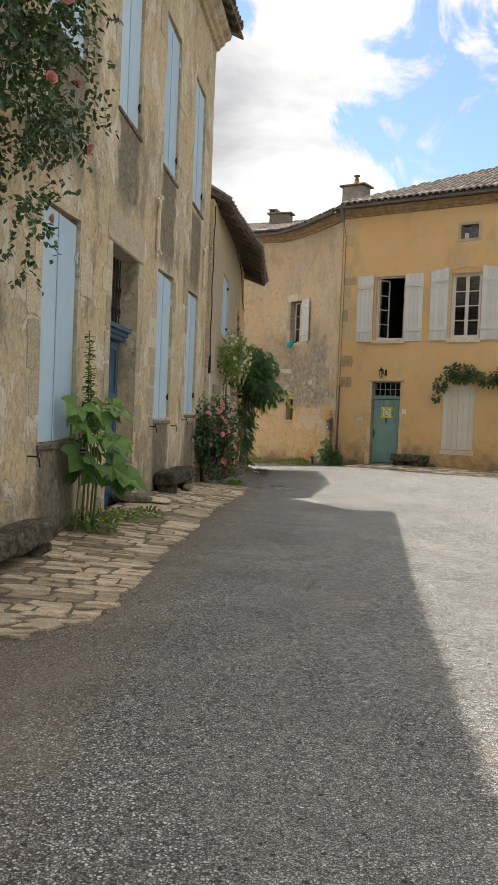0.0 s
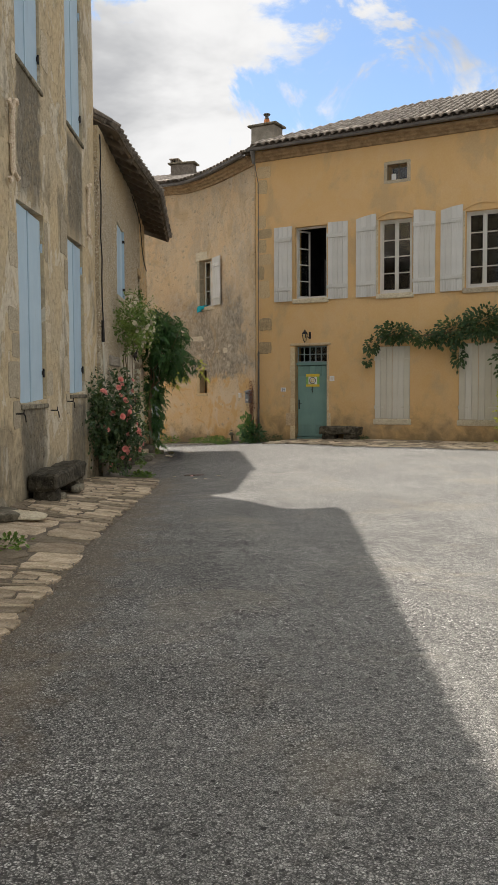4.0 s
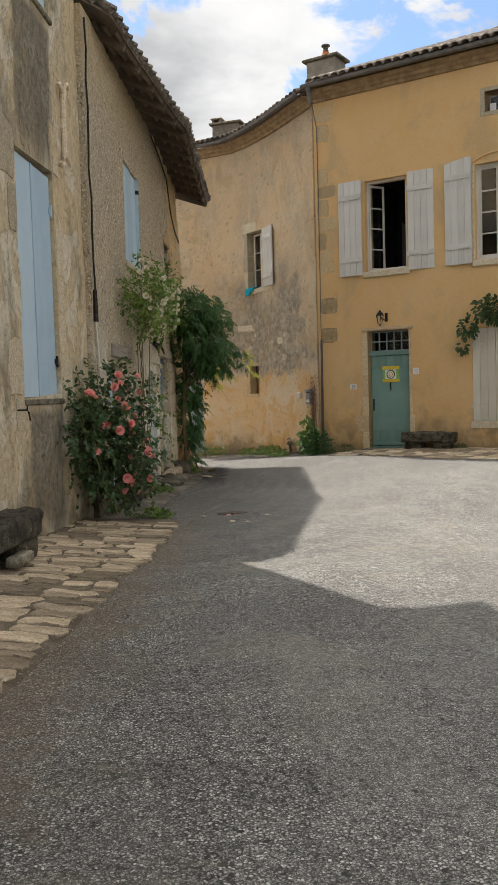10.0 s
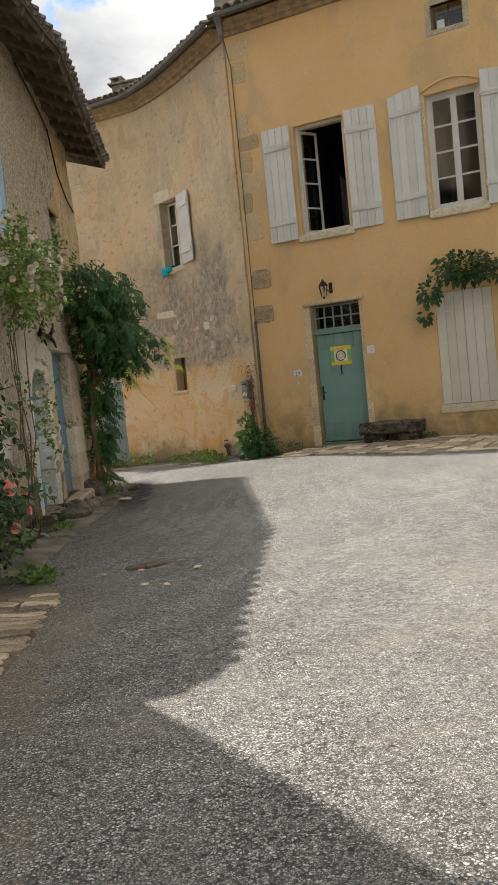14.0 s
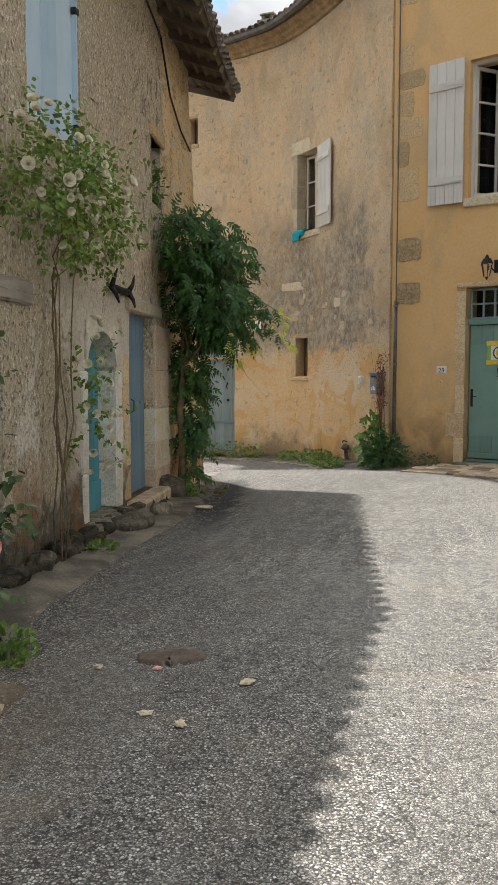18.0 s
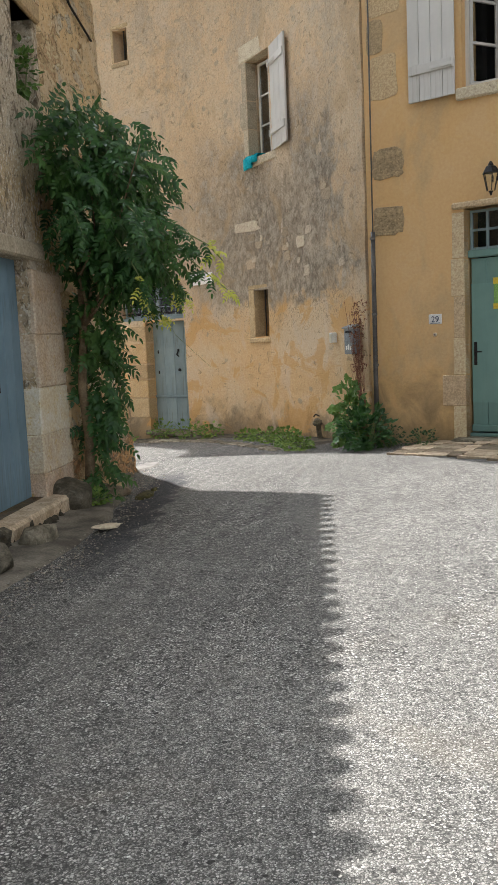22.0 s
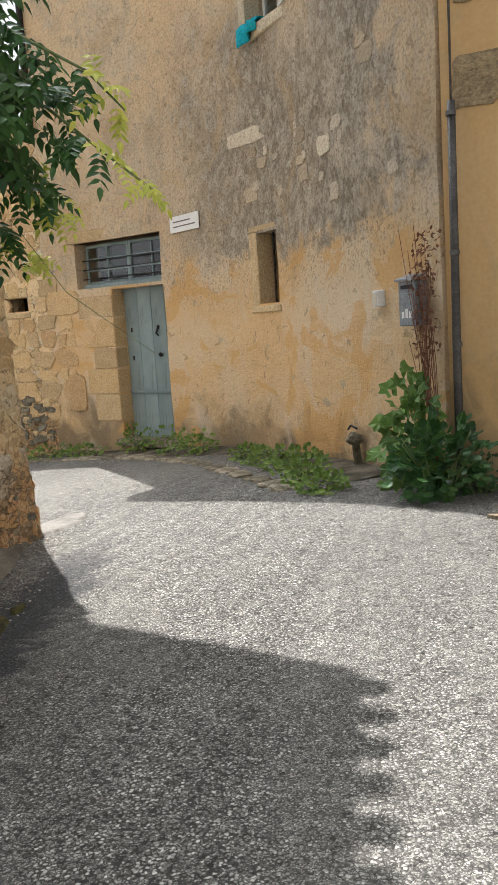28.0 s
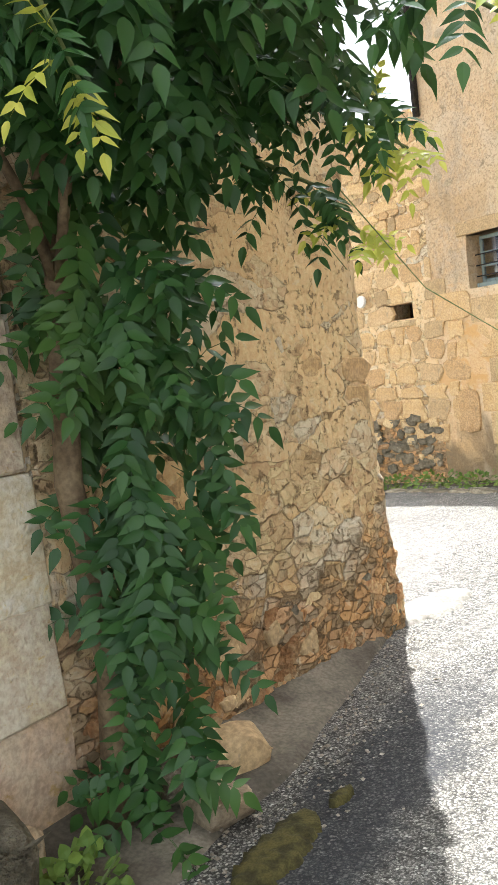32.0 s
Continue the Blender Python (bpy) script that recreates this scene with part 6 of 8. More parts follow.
# gutter along the curved eave
cornice("gutter_curved", f_curved, -0.1, 8.2, 8.44, [(d - 0.02, h) for d, h in GUT], "grey zinc gutter along the curved eave", 36, M_ZINC,
        lambda s: lerp((0, 2, 4.2, 6, 8.2), (0.0, -0.04, -0.02, 0.14, 0.22), s))


# ---- chimneys ----
def chimney(name, m, w, d, h, pot, label):
    o = thing(name, m, label, "chimney")
    bm = boxed(-w / 2, w / 2, -d / 2, d / 2, -0.9, h, bevel=0.02)
    for v in bm.verts:
        if v.co.z > 0:
            v.co.x *= 0.94
    part("chimney_body", bm, M_CEMENT if pot else M_TILE, o)
    bm = boxed(-w / 2 - 0.07, w / 2 + 0.07, -d / 2 - 0.07, d / 2 + 0.07, h, h + 0.06, bevel=0.01)
    part("cap", bm, M_DARKSTONE, o)
    if pot:
        clay = part("clay_pot", tubed([(0, 0, h + 0.06), (0, 0, h + 0.26)], 0.10, 0.085, 10), simple("orange_clay", (0.48, 0.17, 0.06), (0.55, 0.22, 0.09), 8, 0.85), o, "orange clay pot")
        for z, r in ((h + 0.28, 0.07), (h + 0.34, 0.06), (h + 0.40, 0.11)):
            part("cowl_ring", tubed([(0, 0, z), (0, 0, z + 0.03)], r, r, 10), M_ZINC, clay)
        part("cowl_stem", tubed([(0, 0, h + 0.26), (0, 0, h + 0.4)], 0.05, 0.05, 8), M_ZINC, clay)
    return o


ck = f_ochre(-0.25, 9.0, -1.2)
chimney("chimney", pose(ck.x, ck.y, 8.98, 0, 0, -34), 0.85, 0.6, 0.62, True, "grey rendered chimney stack with an orange clay pot and cowl")
c2 = chimney("chimney", pose(0.98, 36.3, 9.88, 0, 0, -20), 0.95, 0.45, 0.16, False, "low brown chimney with a tile cover on the ridge")
part("cover_tile", boxed(-0.5, -0.12, -0.25, 0.25, 0.34, 0.38, bevel=0.01), M_TILE, c2)
for x in (-0.46, -0.24):
    part("cover_brick", boxed(x, x + 0.08, -0.2, 0.2, 0.22, 0.34), M_TILE, c2)


# ---- low house fronts ----
def low_shutter():
    s0, s1, z0, z1 = LOW_SHUT
    w, h = s1 - s0, z1 - z0
    win = thing("window_60", on_wall(f_low, s0, z0), "upper window closed by one pale blue shutter", "window", kind="structure")
    boards(win, w * 0.62, h, 2, M_BLUE, y0=0.03, x0=0.0)
    boards(win, w * 0.37, h, 1, M_BLUE, y0=0.05, x0=w * 0.63)
    part("frame_edge", boxed(w - 0.03, w, 0.0, 0.1, 0, h), M_BLUE, win)
    for z in (0.2, h - 0.25):
        part("hinge", boxed(w - 0.06, w + 0.06, -0.01, 0.04, z, z + 0.06, bevel=0.004), M_IRON, win)
    part("window_sill", boxed(-0.05, w + 0.05, -0.03, 0.2, -0.1, 0, bevel=0.012), M_DRESSED, win)


low_shutter()
s0, s1, z0, z1 = LOW_DOOR0
d = thing("door_4", on_wall(f_low, s0, z0), "pale blue plank door behind the roses, paint peeling", "door", kind="structure")
boards(d, s1 - s0, z1 - z0, 5, M_BLUE, y0=0.16, thick=0.035)
part("threshold", boxed(-0.1, s1 - s0 + 0.1, -0.12, 0.16, -0.12, 0.02, bevel=0.02), M_DARKSTONE, d)
bm = boxed(0, 1.28, -0.05, 0.25, 0, 0.20, bevel=0.02)
bmesh.ops.subdivide_edges(bm, edges=bm.edges[:], cuts=4, use_grid_fill=True)
for v in bm.verts:
    v.co.z += 0.02 * noise.noise(v.co * 5) + 0.015 * noise.noise(Vector((v.co.x * 2, 0, v.co.z * 30)))
    v.co.y += 0.015 * noise.noise(Vector((v.co.x * 3, 0, v.co.z * 45)))
beam = link(bm, "lintel_beam", M_BEAM)
beam.matrix_world = on_wall(f_low, 20.15, 1.95)
tagged(beam, "cracked grey oak lintel beam over the plank door", "beam", kind="structure")


def arched_door():
    s0, s1, z0, z1 = LOW_ARCH
    w, h = s1 - s0, z1 - z0
    d = thing("door_5", on_wall(f_low, s0, z0), "teal blue plank door under a small whitewashed stone arch", "door", kind="structure")
    boards(d, w, h - 0.1, 5, M_TEALDOOR, y0=0.2, thick=0.04)
    part("kick_board", boxed(0, w, 0.175, 0.2, 0.0, 0.32, bevel=0.006), M_TEALDOOR, d)
    bm = bmesh.new()
    n, r = 12, w / 2 - 0.03
    prev = None
    for k in range(n + 1):
        a = math.pi * k / n
        xi, zi = w / 2 - r * math.cos(a), h - r * 0.75 - 0.02 + r * 0.75 * math.sin(a)
        xo = -0.02 if k < n / 2 else w + 0.02
        xo = w / 2 - (w / 2 + 0.02) * math.cos(a) if 0 < k < n else xo
        zo = h + 0.06 if 0 < k < n else zi
        ring = [bm.verts.new(p) for p in ((xi, -0.02, zi), (xo, -0.02, zo), (xo, 0.24, zo), (xi, 0.24, zi))]
        if prev:
            for i in range(4):
                bm.faces.new((prev[i], prev[(i + 1) % 4], ring[(i + 1) % 4], ring[i]))
        prev = ring
    white = stone("whitewashed_stone", (0.76, 0.715, 0.62), (0.64, 0.585, 0.48), (0.36, 0.315, 0.23), 0.05, 0.3, 8.0)
    part("arch_stone", bm, white, d)
    for k in range(3):
        z = k * (h - 0.42) / 3
        hh = (h - 0.42) / 3 - 0.012
        part("jamb_stone", boxed(-0.14 - 0.05 * (k % 2), 0.03, -0.02, 0.24, z, z + hh + 0.004, bevel=0.02, jit=0.010), white, d)
        part("jamb_stone", boxed(w - 0.03, w + 0.18 + 0.06 * (k % 2), -0.02, 0.24, z, z + hh + 0.004, bevel=0.02, jit=0.010), white, d)
    part("threshold", boxed(-0.1, w + 0.1, -0.18, 0.25, -0.16, 0.0, bevel=0.03, jit=0.01), M_DARKSTONE, d)


arched_door()


def plank_door():
    s0, s1, z0, z1 = LOW_DOOR2
    w, h = s1 - s0, z1 - z0
    d = thing("door_6", on_wall(f_low, s0, z0), "grey-blue plank door with a worn foot, shut", "door", kind="structure")
    boards(d, w, h, 6, wood("faded_blue_paint", (0.135, 0.215, 0.27), (0.175, 0.26, 0.32), (0.10, 0.125, 0.135), amount=0.5), y0=0.12, thick=0.035)
    part("latch", tubed([(0.5, 0.115, 1.0), (0.5, 0.08, 1.02), (0.5, 0.08, 1.14), (0.5, 0.115, 1.16)], 0.008, 0.008, 5), M_IRON, d)
    part("frame_post", boxed(0.0, 0.05, 0.05, 0.12, 0, h), M_GREYBLUE, d)
    part("lintel", boxed(-0.16, w + 0.35, -0.05, 0.3, h, h + 0.17, bevel=0.02, jit=0.006), M_DRESSED, d)
    for k, (z, hh, ww) in enumerate(((-0.2, 0.42, 0.80), (0.22, 0.36, 0.77), (0.58, 0.44, 0.78), (1.02, 0.5, 0.76), (1.52, 0.58, 0.74))):
        part("pier_stone", boxed(w, w + ww, -0.035, 0.3, z, z + hh - 0.005, bevel=0.012, jit=0.012), stone("lichened_pier_stone", (0.57, 0.455, 0.305), (0.62, 0.54, 0.42), (0.50, 0.34, 0.11), 0.03, 0.4), d)
    for k, (z, hh, ww) in enumerate(((0.0, 0.4, 0.3), (0.4, 0.5, 0.22), (0.9, 0.45, 0.32), (1.35, 0.7, 0.24))):
        part("jamb_stone", boxed(-ww, 0, -0.012, 0.2, z, z + hh - 0.006, bevel=0.02, jit=0.012), M_TAN, d)
    part("threshold", boxed(-0.2, w + 0.5, -0.22, 0.3, -0.17, 0.0, bevel=0.03, jit=0.01), M_FLAG, d)


plank_door()
note = link(boxed(0, 0.16, 0, 0.003, 0, 0.2, jit=0.006), "paper_notice", M_PAPER)
note.matrix_world = on_wall(f_low, 24.5, 1.35, -0.09)
tagged(note, "torn white paper notice pinned to the plank door", "notice")

up = thing("window_61", on_wall(f_low, LOW_UP[0], LOW_UP[2]), "small unglazed upper opening with a stone lintel", "window", kind="structure")
dark_room(up, LOW_UP[1] - LOW_UP[0], LOW_UP[3] - LOW_UP[2], 0.5, 0.4)
part("lintel", boxed(-0.12, 0.7, -0.03, 0.3, 0.82, 1.0, bevel=0.02), M_TAN, up)


def iron_horns():
    o = thing("iron_wall_hook", on_wall(f_low, 23.9, 2.34, 0.0), "forked wrought iron hook, black, over the arched door", "hook")
    part("bar", tubed([(-0.32, -0.05, -0.02), (0, -0.07, -0.035), (0.32, -0.05, -0.02)], 0.04, 0.04, 7), M_IRON, o, smooth=True)
    for x in (-0.32, 0.32):
        sg = math.copysign(1, x)
        part("prong", tubed([(x, -0.05, -0.02), (x * 1.12, -0.09, 0.07), (x * 1.05, -0.12, 0.17)], 0.036, 0.008, 6), M_IRON, o, smooth=True)
        part("prong", tubed([(x, -0.05, -0.02), (x * 1.05, -0.1, -0.10), (x * 0.98, -0.13, -0.19)], 0.036, 0.010, 6), M_IRON, o, smooth=True)
    part("fixing", tubed([(0, 0.02, -0.03), (0, -0.07, -0.035)], 0.02, 0.02, 6), M_IRON, o)


iron_horns()


def wall_tie(s, z):
    """A long wrought wall tie with split, curled ends."""
    o = thing("wall_tie", on_wall(f_tall, s, z, 0.0), "long pale rusted iron wall tie with forked ends", "wall tie", "wall ties on the tall house")
    part("bar", tubed([(0, -0.03, -0.32), (0, -0.035, 0), (0, -0.03, 0.32)], 0.032, 0.032, 8), M_RUST, o)
    for sg in (-1, 1):
        for q in (-1, 1):
            pts = [(0, -0.035, sg * 0.28), (q * 0.03, -0.04, sg * 0.35), (q * 0.09, -0.045, sg * (0.42 + 0.05 * q * sg)), (q * 0.16, -0.05, sg * (0.46 + 0.05 * q * sg)), (q * 0.21, -0.05, sg * (0.42 + 0.05 * q * sg))]
            part("curl", tubed(pts, 0.034, 0.02, 8), M_RUST, o)
    part("washer", boxed(-0.04, 0.04, -0.04, 0.0, -0.05, 0.05, bevel=0.006), M_RUST, o)


wall_tie(13.5, 4.42)
wall_tie(18.3, 4.38)

cable = thing("wall_cable", Matrix(), "black cable clipped down the joint of the two houses", "cable")
pts = [f_low(19.16 + 0.02 * math.sin(k), 6.1 - 0.37 * k, 0.03 + 0.01 * math.sin(k * 2.3)) for k in range(11)]
part("cable", tubed(pts, 0.014, 0.014, 6), M_IRON, cable, smooth=True)
part("cable_guard", tubed([f_low(19.17, 2.75, 0.03), f_low(19.17, 2.35, 0.035)], 0.034, 0.034, 6), M_IRON, cable)
part("plastic_conduit", tubed([f_low(19.17, 2.35, 0.03), f_low(19.3, 1.6, 0.03), f_low(19.3, 1.0, 0.03)], 0.016, 0.016, 6), M_CREAM, cable)
slack = thing("eave_cable", Matrix(), "thin black cable drooping along the wall below the eave", "cable")
pts = [f_low(y, z, 0.05) for y, z in ((24.0, 6.1), (25.0, 5.95), (26.0, 5.8), (26.6, 5.25), (27.4, 5.0), (28.2, 4.9))]
part("cable", tubed(pts, 0.014, 0.014, 5), M_IRON, slack)


# ---- stone benches and loose stones ----
M_BLACKSTONE = stone("black_mossy_stone", (0.028, 0.025, 0.018), (0.095, 0.083, 0.06), (0.21, 0.19, 0.145), 0.05, 0.4, 9.0)
def bench(name, m, length, depth, top, rng_seed, label, slab=0.2):
    rng = random.Random(rng_seed)
    o = thing(name, m, label, "bench")
    bm = boxed(0, length, -depth, 0, top - slab, top, bevel=0.03)
    bmesh.ops.subdivide_edges(bm, edges=bm.edges[:], cuts=6, use_grid_fill=True)
    for v in bm.verts:
        v.co += Vector((noise.noise(v.co * 3), noise.noise(v.co * 3 + Vector((9, 0, 0))), noise.noise(v.co * 4 + Vector((0, 9, 0))))) * 0.03 + Vector((0, noise.noise(v.co * 11), noise.noise(v.co * 12 + Vector((4, 0, 0))))) * 0.014
    part("slab", bm, M_BLACKSTONE, o)
    for x in (0.08, length - 0.45):
        bm = lump(bmesh.new(), (x + 0.18, -depth * 0.5, (top - slab) / 2 - 0.02), (0.22, depth * 0.45, (top - slab) / 2 + 0.05), rng.random() * 9, 3, 0.18, True)
        part("support", bm, M_BLACKSTONE, o)
    for k in range(3):
        bm = lump(bmesh.new(), (length * rng.uniform(0.2, 0.9), -depth * rng.uniform(0.8, 1.1), 0.03), (0.1, 0.07, 0.05), rng.random() * 9, 2, 0.2, True)
        part("wedge_stone", bm, M_DARKSTONE, o)
    return o


bench("stone_bench", on_wall(f_tall, 6.05, 0.34, 0.02), 2.0, 0.32, 0.42, 1, "dark mossy stone slab bench on stone blocks by the wall", 0.19)
bench("stone_bench", on_wall(f_tall, 13.9, 0.12, 0.02), 2.0, 0.36, 0.36, 2, "low dark mossy stone bench against the plaster wall", 0.22)
b3 = on_wall(f_ochre, 2.22, -0.06, 0.02)
bench("stone_bench", b3, 1.2, 0.4, 0.46, 3, "small dark stone bench beside the green door", 0.22)

loose = ((-1.52, 12.45, 0.14, 0.42, 0.22, 0.03, M_DRESSED), (-1.66, 12.2, 0.17, 0.3, 0.2, 0.06, M_DARKSTONE), (-1.62, 12.72, 0.13, 0.20, 0.15, 0.05, M_DARKSTONE))
for k, (x, y, z, a, b, c, mt) in enumerate(loose):
    ob = link(lump(bmesh.new(), (0, 0, 0), (a, b, c), k + 2.5, 3, 0.15, True), "loose_slab", mt)
    ob.matrix_world = pose(x, y, z, 3 * k, 4, 40 * k)
    tagged(ob, "loose flat stone slab lying by the house door", "stone", "loose stones by the door")


# ---- plants ----
class Foliage:
    """Gathers many separate leaves into one mesh."""
    def __init__(self):
        self.v, self.f = [], []

    def leaf(self, p, d, up, ln, wd, fold=0.18, droop=0.0):
        d = d.normalized()
        side = d.cross(up)
        if side.length < 1e-4:
            side = d.cross(Vector((1, 0, 0.1)))
        side.normalize()
        n = side.cross(d)
        b = len(self.v)
        tip = p + d * ln - Vector((0, 0, droop * ln))
        mid = p + d * (ln * 0.45) - n * (wd * fold)
        self.v += [p, p + d * (ln * 0.38) + side * (wd / 2), p + d * (ln * 0.38) - side * (wd / 2), tip, mid, p + d * (ln * 0.72) + side * (wd * 0.34) - n * (wd * 0.05), p + d * (ln * 0.72) - side * (wd * 0.34) - n * (wd * 0.05)]
        self.f += [(b, b + 4, b + 1), (b, b + 2, b + 4), (b + 1, b + 4, b + 5), (b + 4, b + 2, b + 6), (b + 5, b + 4, b + 3), (b + 4, b + 6, b + 3)]

    def fine(self, p, d, up, ln, wd, curl):
        """A smooth pointed leaflet with a sunk midrib."""
        d = d.normalized()
        side = d.cross(up)
        if side.length < 1e-4:
            side = d.cross(Vector((1, 0, 0.1)))
        side.normalize()
        n = side.cross(d)
        b = len(self.v)
        prof = ((0.0, 0.06), (0.10, 0.66), (0.26, 1.0), (0.48, 0.86), (0.70, 0.50), (0.87, 0.17), (1.0, 0.0))
        for u, w in prof:
            c = p + d * (ln * u) - n * (curl * ln * u * u)
            self.v += [c + side * (wd * 0.5 * w) + n * (0.10 * wd * w), c, c - side * (wd * 0.5 * w) + n * (0.10 * wd * w)]
        for k in range(len(prof) - 1):
            a = b + 3 * k
            self.f += [(a, a + 1, a + 4, a + 3), (a + 1, a + 2, a + 5, a + 4)]

    def broad(self, p, d, up, r, rng):
        """A broad lobed leaf on its stalk end."""
        d = d.normalized()
        side = d.cross(up)
        if side.length < 1e-4:
            side = Vector((1, 0, 0))
        side.normalize()
        n = side.cross(d)
        b = len(self.v)
        self.v.append(p + d * r * 0.35 - n * 0.12 * r)
        k = 15
        for i in range(k):
            a = -2.7 + 5.4 * i / (k - 1)
            q = r * (0.82 + 0.2 * math.cos(5 * a)) * (1 + rng.uniform(-0.05, 0.05))
            self.v.append(p + d * (r * 0.35 + q * math.cos(a)) + side * (q * math.sin(a)) - n * (0.10 * r * math.cos(5 * a)) - Vector((0, 0, 0.25 * max(0, q * math.cos(a)))))
        for i in range(1, k):
            self.f.append((b, b + i, b + i + 1))

    def compound(self, p, d, ln, pairs, leaflet, rng, face=None):
        """A pinnate leaf: leaflets in pairs along a drooping stalk."""
        d = d.normalized()
        pts, q, dd = [], p.copy(), d.copy()
        for k in range(pairs + 1):
            q = q + dd * (ln / (pairs + 1))
            dd = (dd + Vector((0, 0, -0.16))).normalized()
            pts.append((q.copy(), dd.copy()))
        up = Vector((rng.uniform(-0.3, 0.3), rng.uniform(-0.3, 0.3), 1)) if face is None else (face + rand_dir(rng) * 0.35).normalized()
        b = len(self.v)
        e = pts[-1][0]
        w = Vector((0, 0, 0.0018))
        mid = pts[len(pts) // 2][0]
        self.v += [p + w, p - w, mid + w, mid - w, e]
        self.f += [(b, b + 1, b + 3, b + 2), (b + 2, b + 3, b + 4)]
        for k, (c, t) in enumerate(pts[:-1]):
            side = t.cross(up).normalized()
            for sg in (-1, 1):
                dirn = (side * sg + t * rng.uniform(0.45, 0.8) + Vector((0, 0, rng.uniform(-0.3, 0.05))))
                s = leaflet * rng.uniform(0.8, 1.15) * (0.8 + 0.35 * math.sin(math.pi * (k + 1) / (pairs + 1)))
                self.fine(c, dirn, up + rand_dir(rng) * 0.4, s, s * 0.42, rng.uniform(0.0, 0.3))
        self.fine(e, pts[-1][1] + Vector((0, 0, -0.2)), up, leaflet * 1.1, leaflet * 0.48, 0.15)

    def done(self, name, material, parent, label=""):
        ob = join_raw(name, self.v, self.f, material, parent)
        ob["kind"] = "stuff"
        if label:
            ob["label"] = label
        return ob


def rand_dir(rng):
    z, a = rng.uniform(-1, 1), rng.uniform(0, 2 * math.pi)
    r = math.sqrt(1 - z * z)
    return Vector((r * math.cos(a), r * math.sin(a), z))


def in_blob(rng, c, r, shell=0.55):
    d = rand_dir(rng)
    k = rng.uniform(shell, 1.0) * (1 + 0.22 * noise.noise(Vector(c) + d * 2.1))
    return Vector((c[0] + d.x * r[0] * k, c[1] + d.y * r[1] * k, c[2] + d.z * r[2] * k)), d


def flower_mesh(name, material, r):
    bm = bmesh.new()
    rng = random.Random(7)
    for ring, (n, rad, tilt, h) in enumerate(((7, 1.0, 0.72, 0.0), (6, 0.8, 1.0, 0.08), (5, 0.6, 1.25, 0.12), (3, 0.4, 1.45, 0.16))):
        for k in range(n):
            a = 2 * math.pi * (k + 0.4 * ring) / n
            o = Vector((math.cos(a), math.sin(a), 0))
            s = Vector((-math.sin(a), math.cos(a), 0))
            up = Vector((0, 0, 1))
            d = o * math.cos(tilt) + up * math.sin(tilt)
            w = r * rad * 0.62
            base = up * (h * r)
            pts = [base - s * w * 0.3, base + s * w * 0.3, base + d * r * rad * 0.6 + s * w, base + d * r * rad * 0.6 - s * w, base + d * r * rad + s * w * 0.55 + up * 0.1 * r, base + d * r * rad - s * w * 0.55 + up * 0.1 * r]
            v = [bm.verts.new(p) for p in pts]
            bm.faces.new((v[0], v[1], v[2], v[3]))
            bm.faces.new((v[3], v[2], v[4], v[5]))
    me = bpy.data.meshes.new(name)
    bm.to_mesh(me)
    bm.free()
    me.materials.append(material)
    return me


CORAL = flower_mesh("flower", M_CORAL, 0.06)
CREAM = flower_mesh("flower", M_CREAMROSE, 0.052)
PINK = flower_mesh("flower", M_PALEPINK, 0.07)


def stems(parent, paths, material, r0, r1):
    for pts in paths:
        part("stem", tubed(pts, r0, r1, 5), material, parent, smooth=True)


def curve_to(rng, a, b, n=5, wob=0.08):
    a, b = Vector(a), Vector(b)
    return [a.lerp(b, k / n) + (Vector((rng.uniform(-wob, wob), rng.uniform(-wob, wob), 0)) if 0 < k < n else Vector()) for k in range(n + 1)]


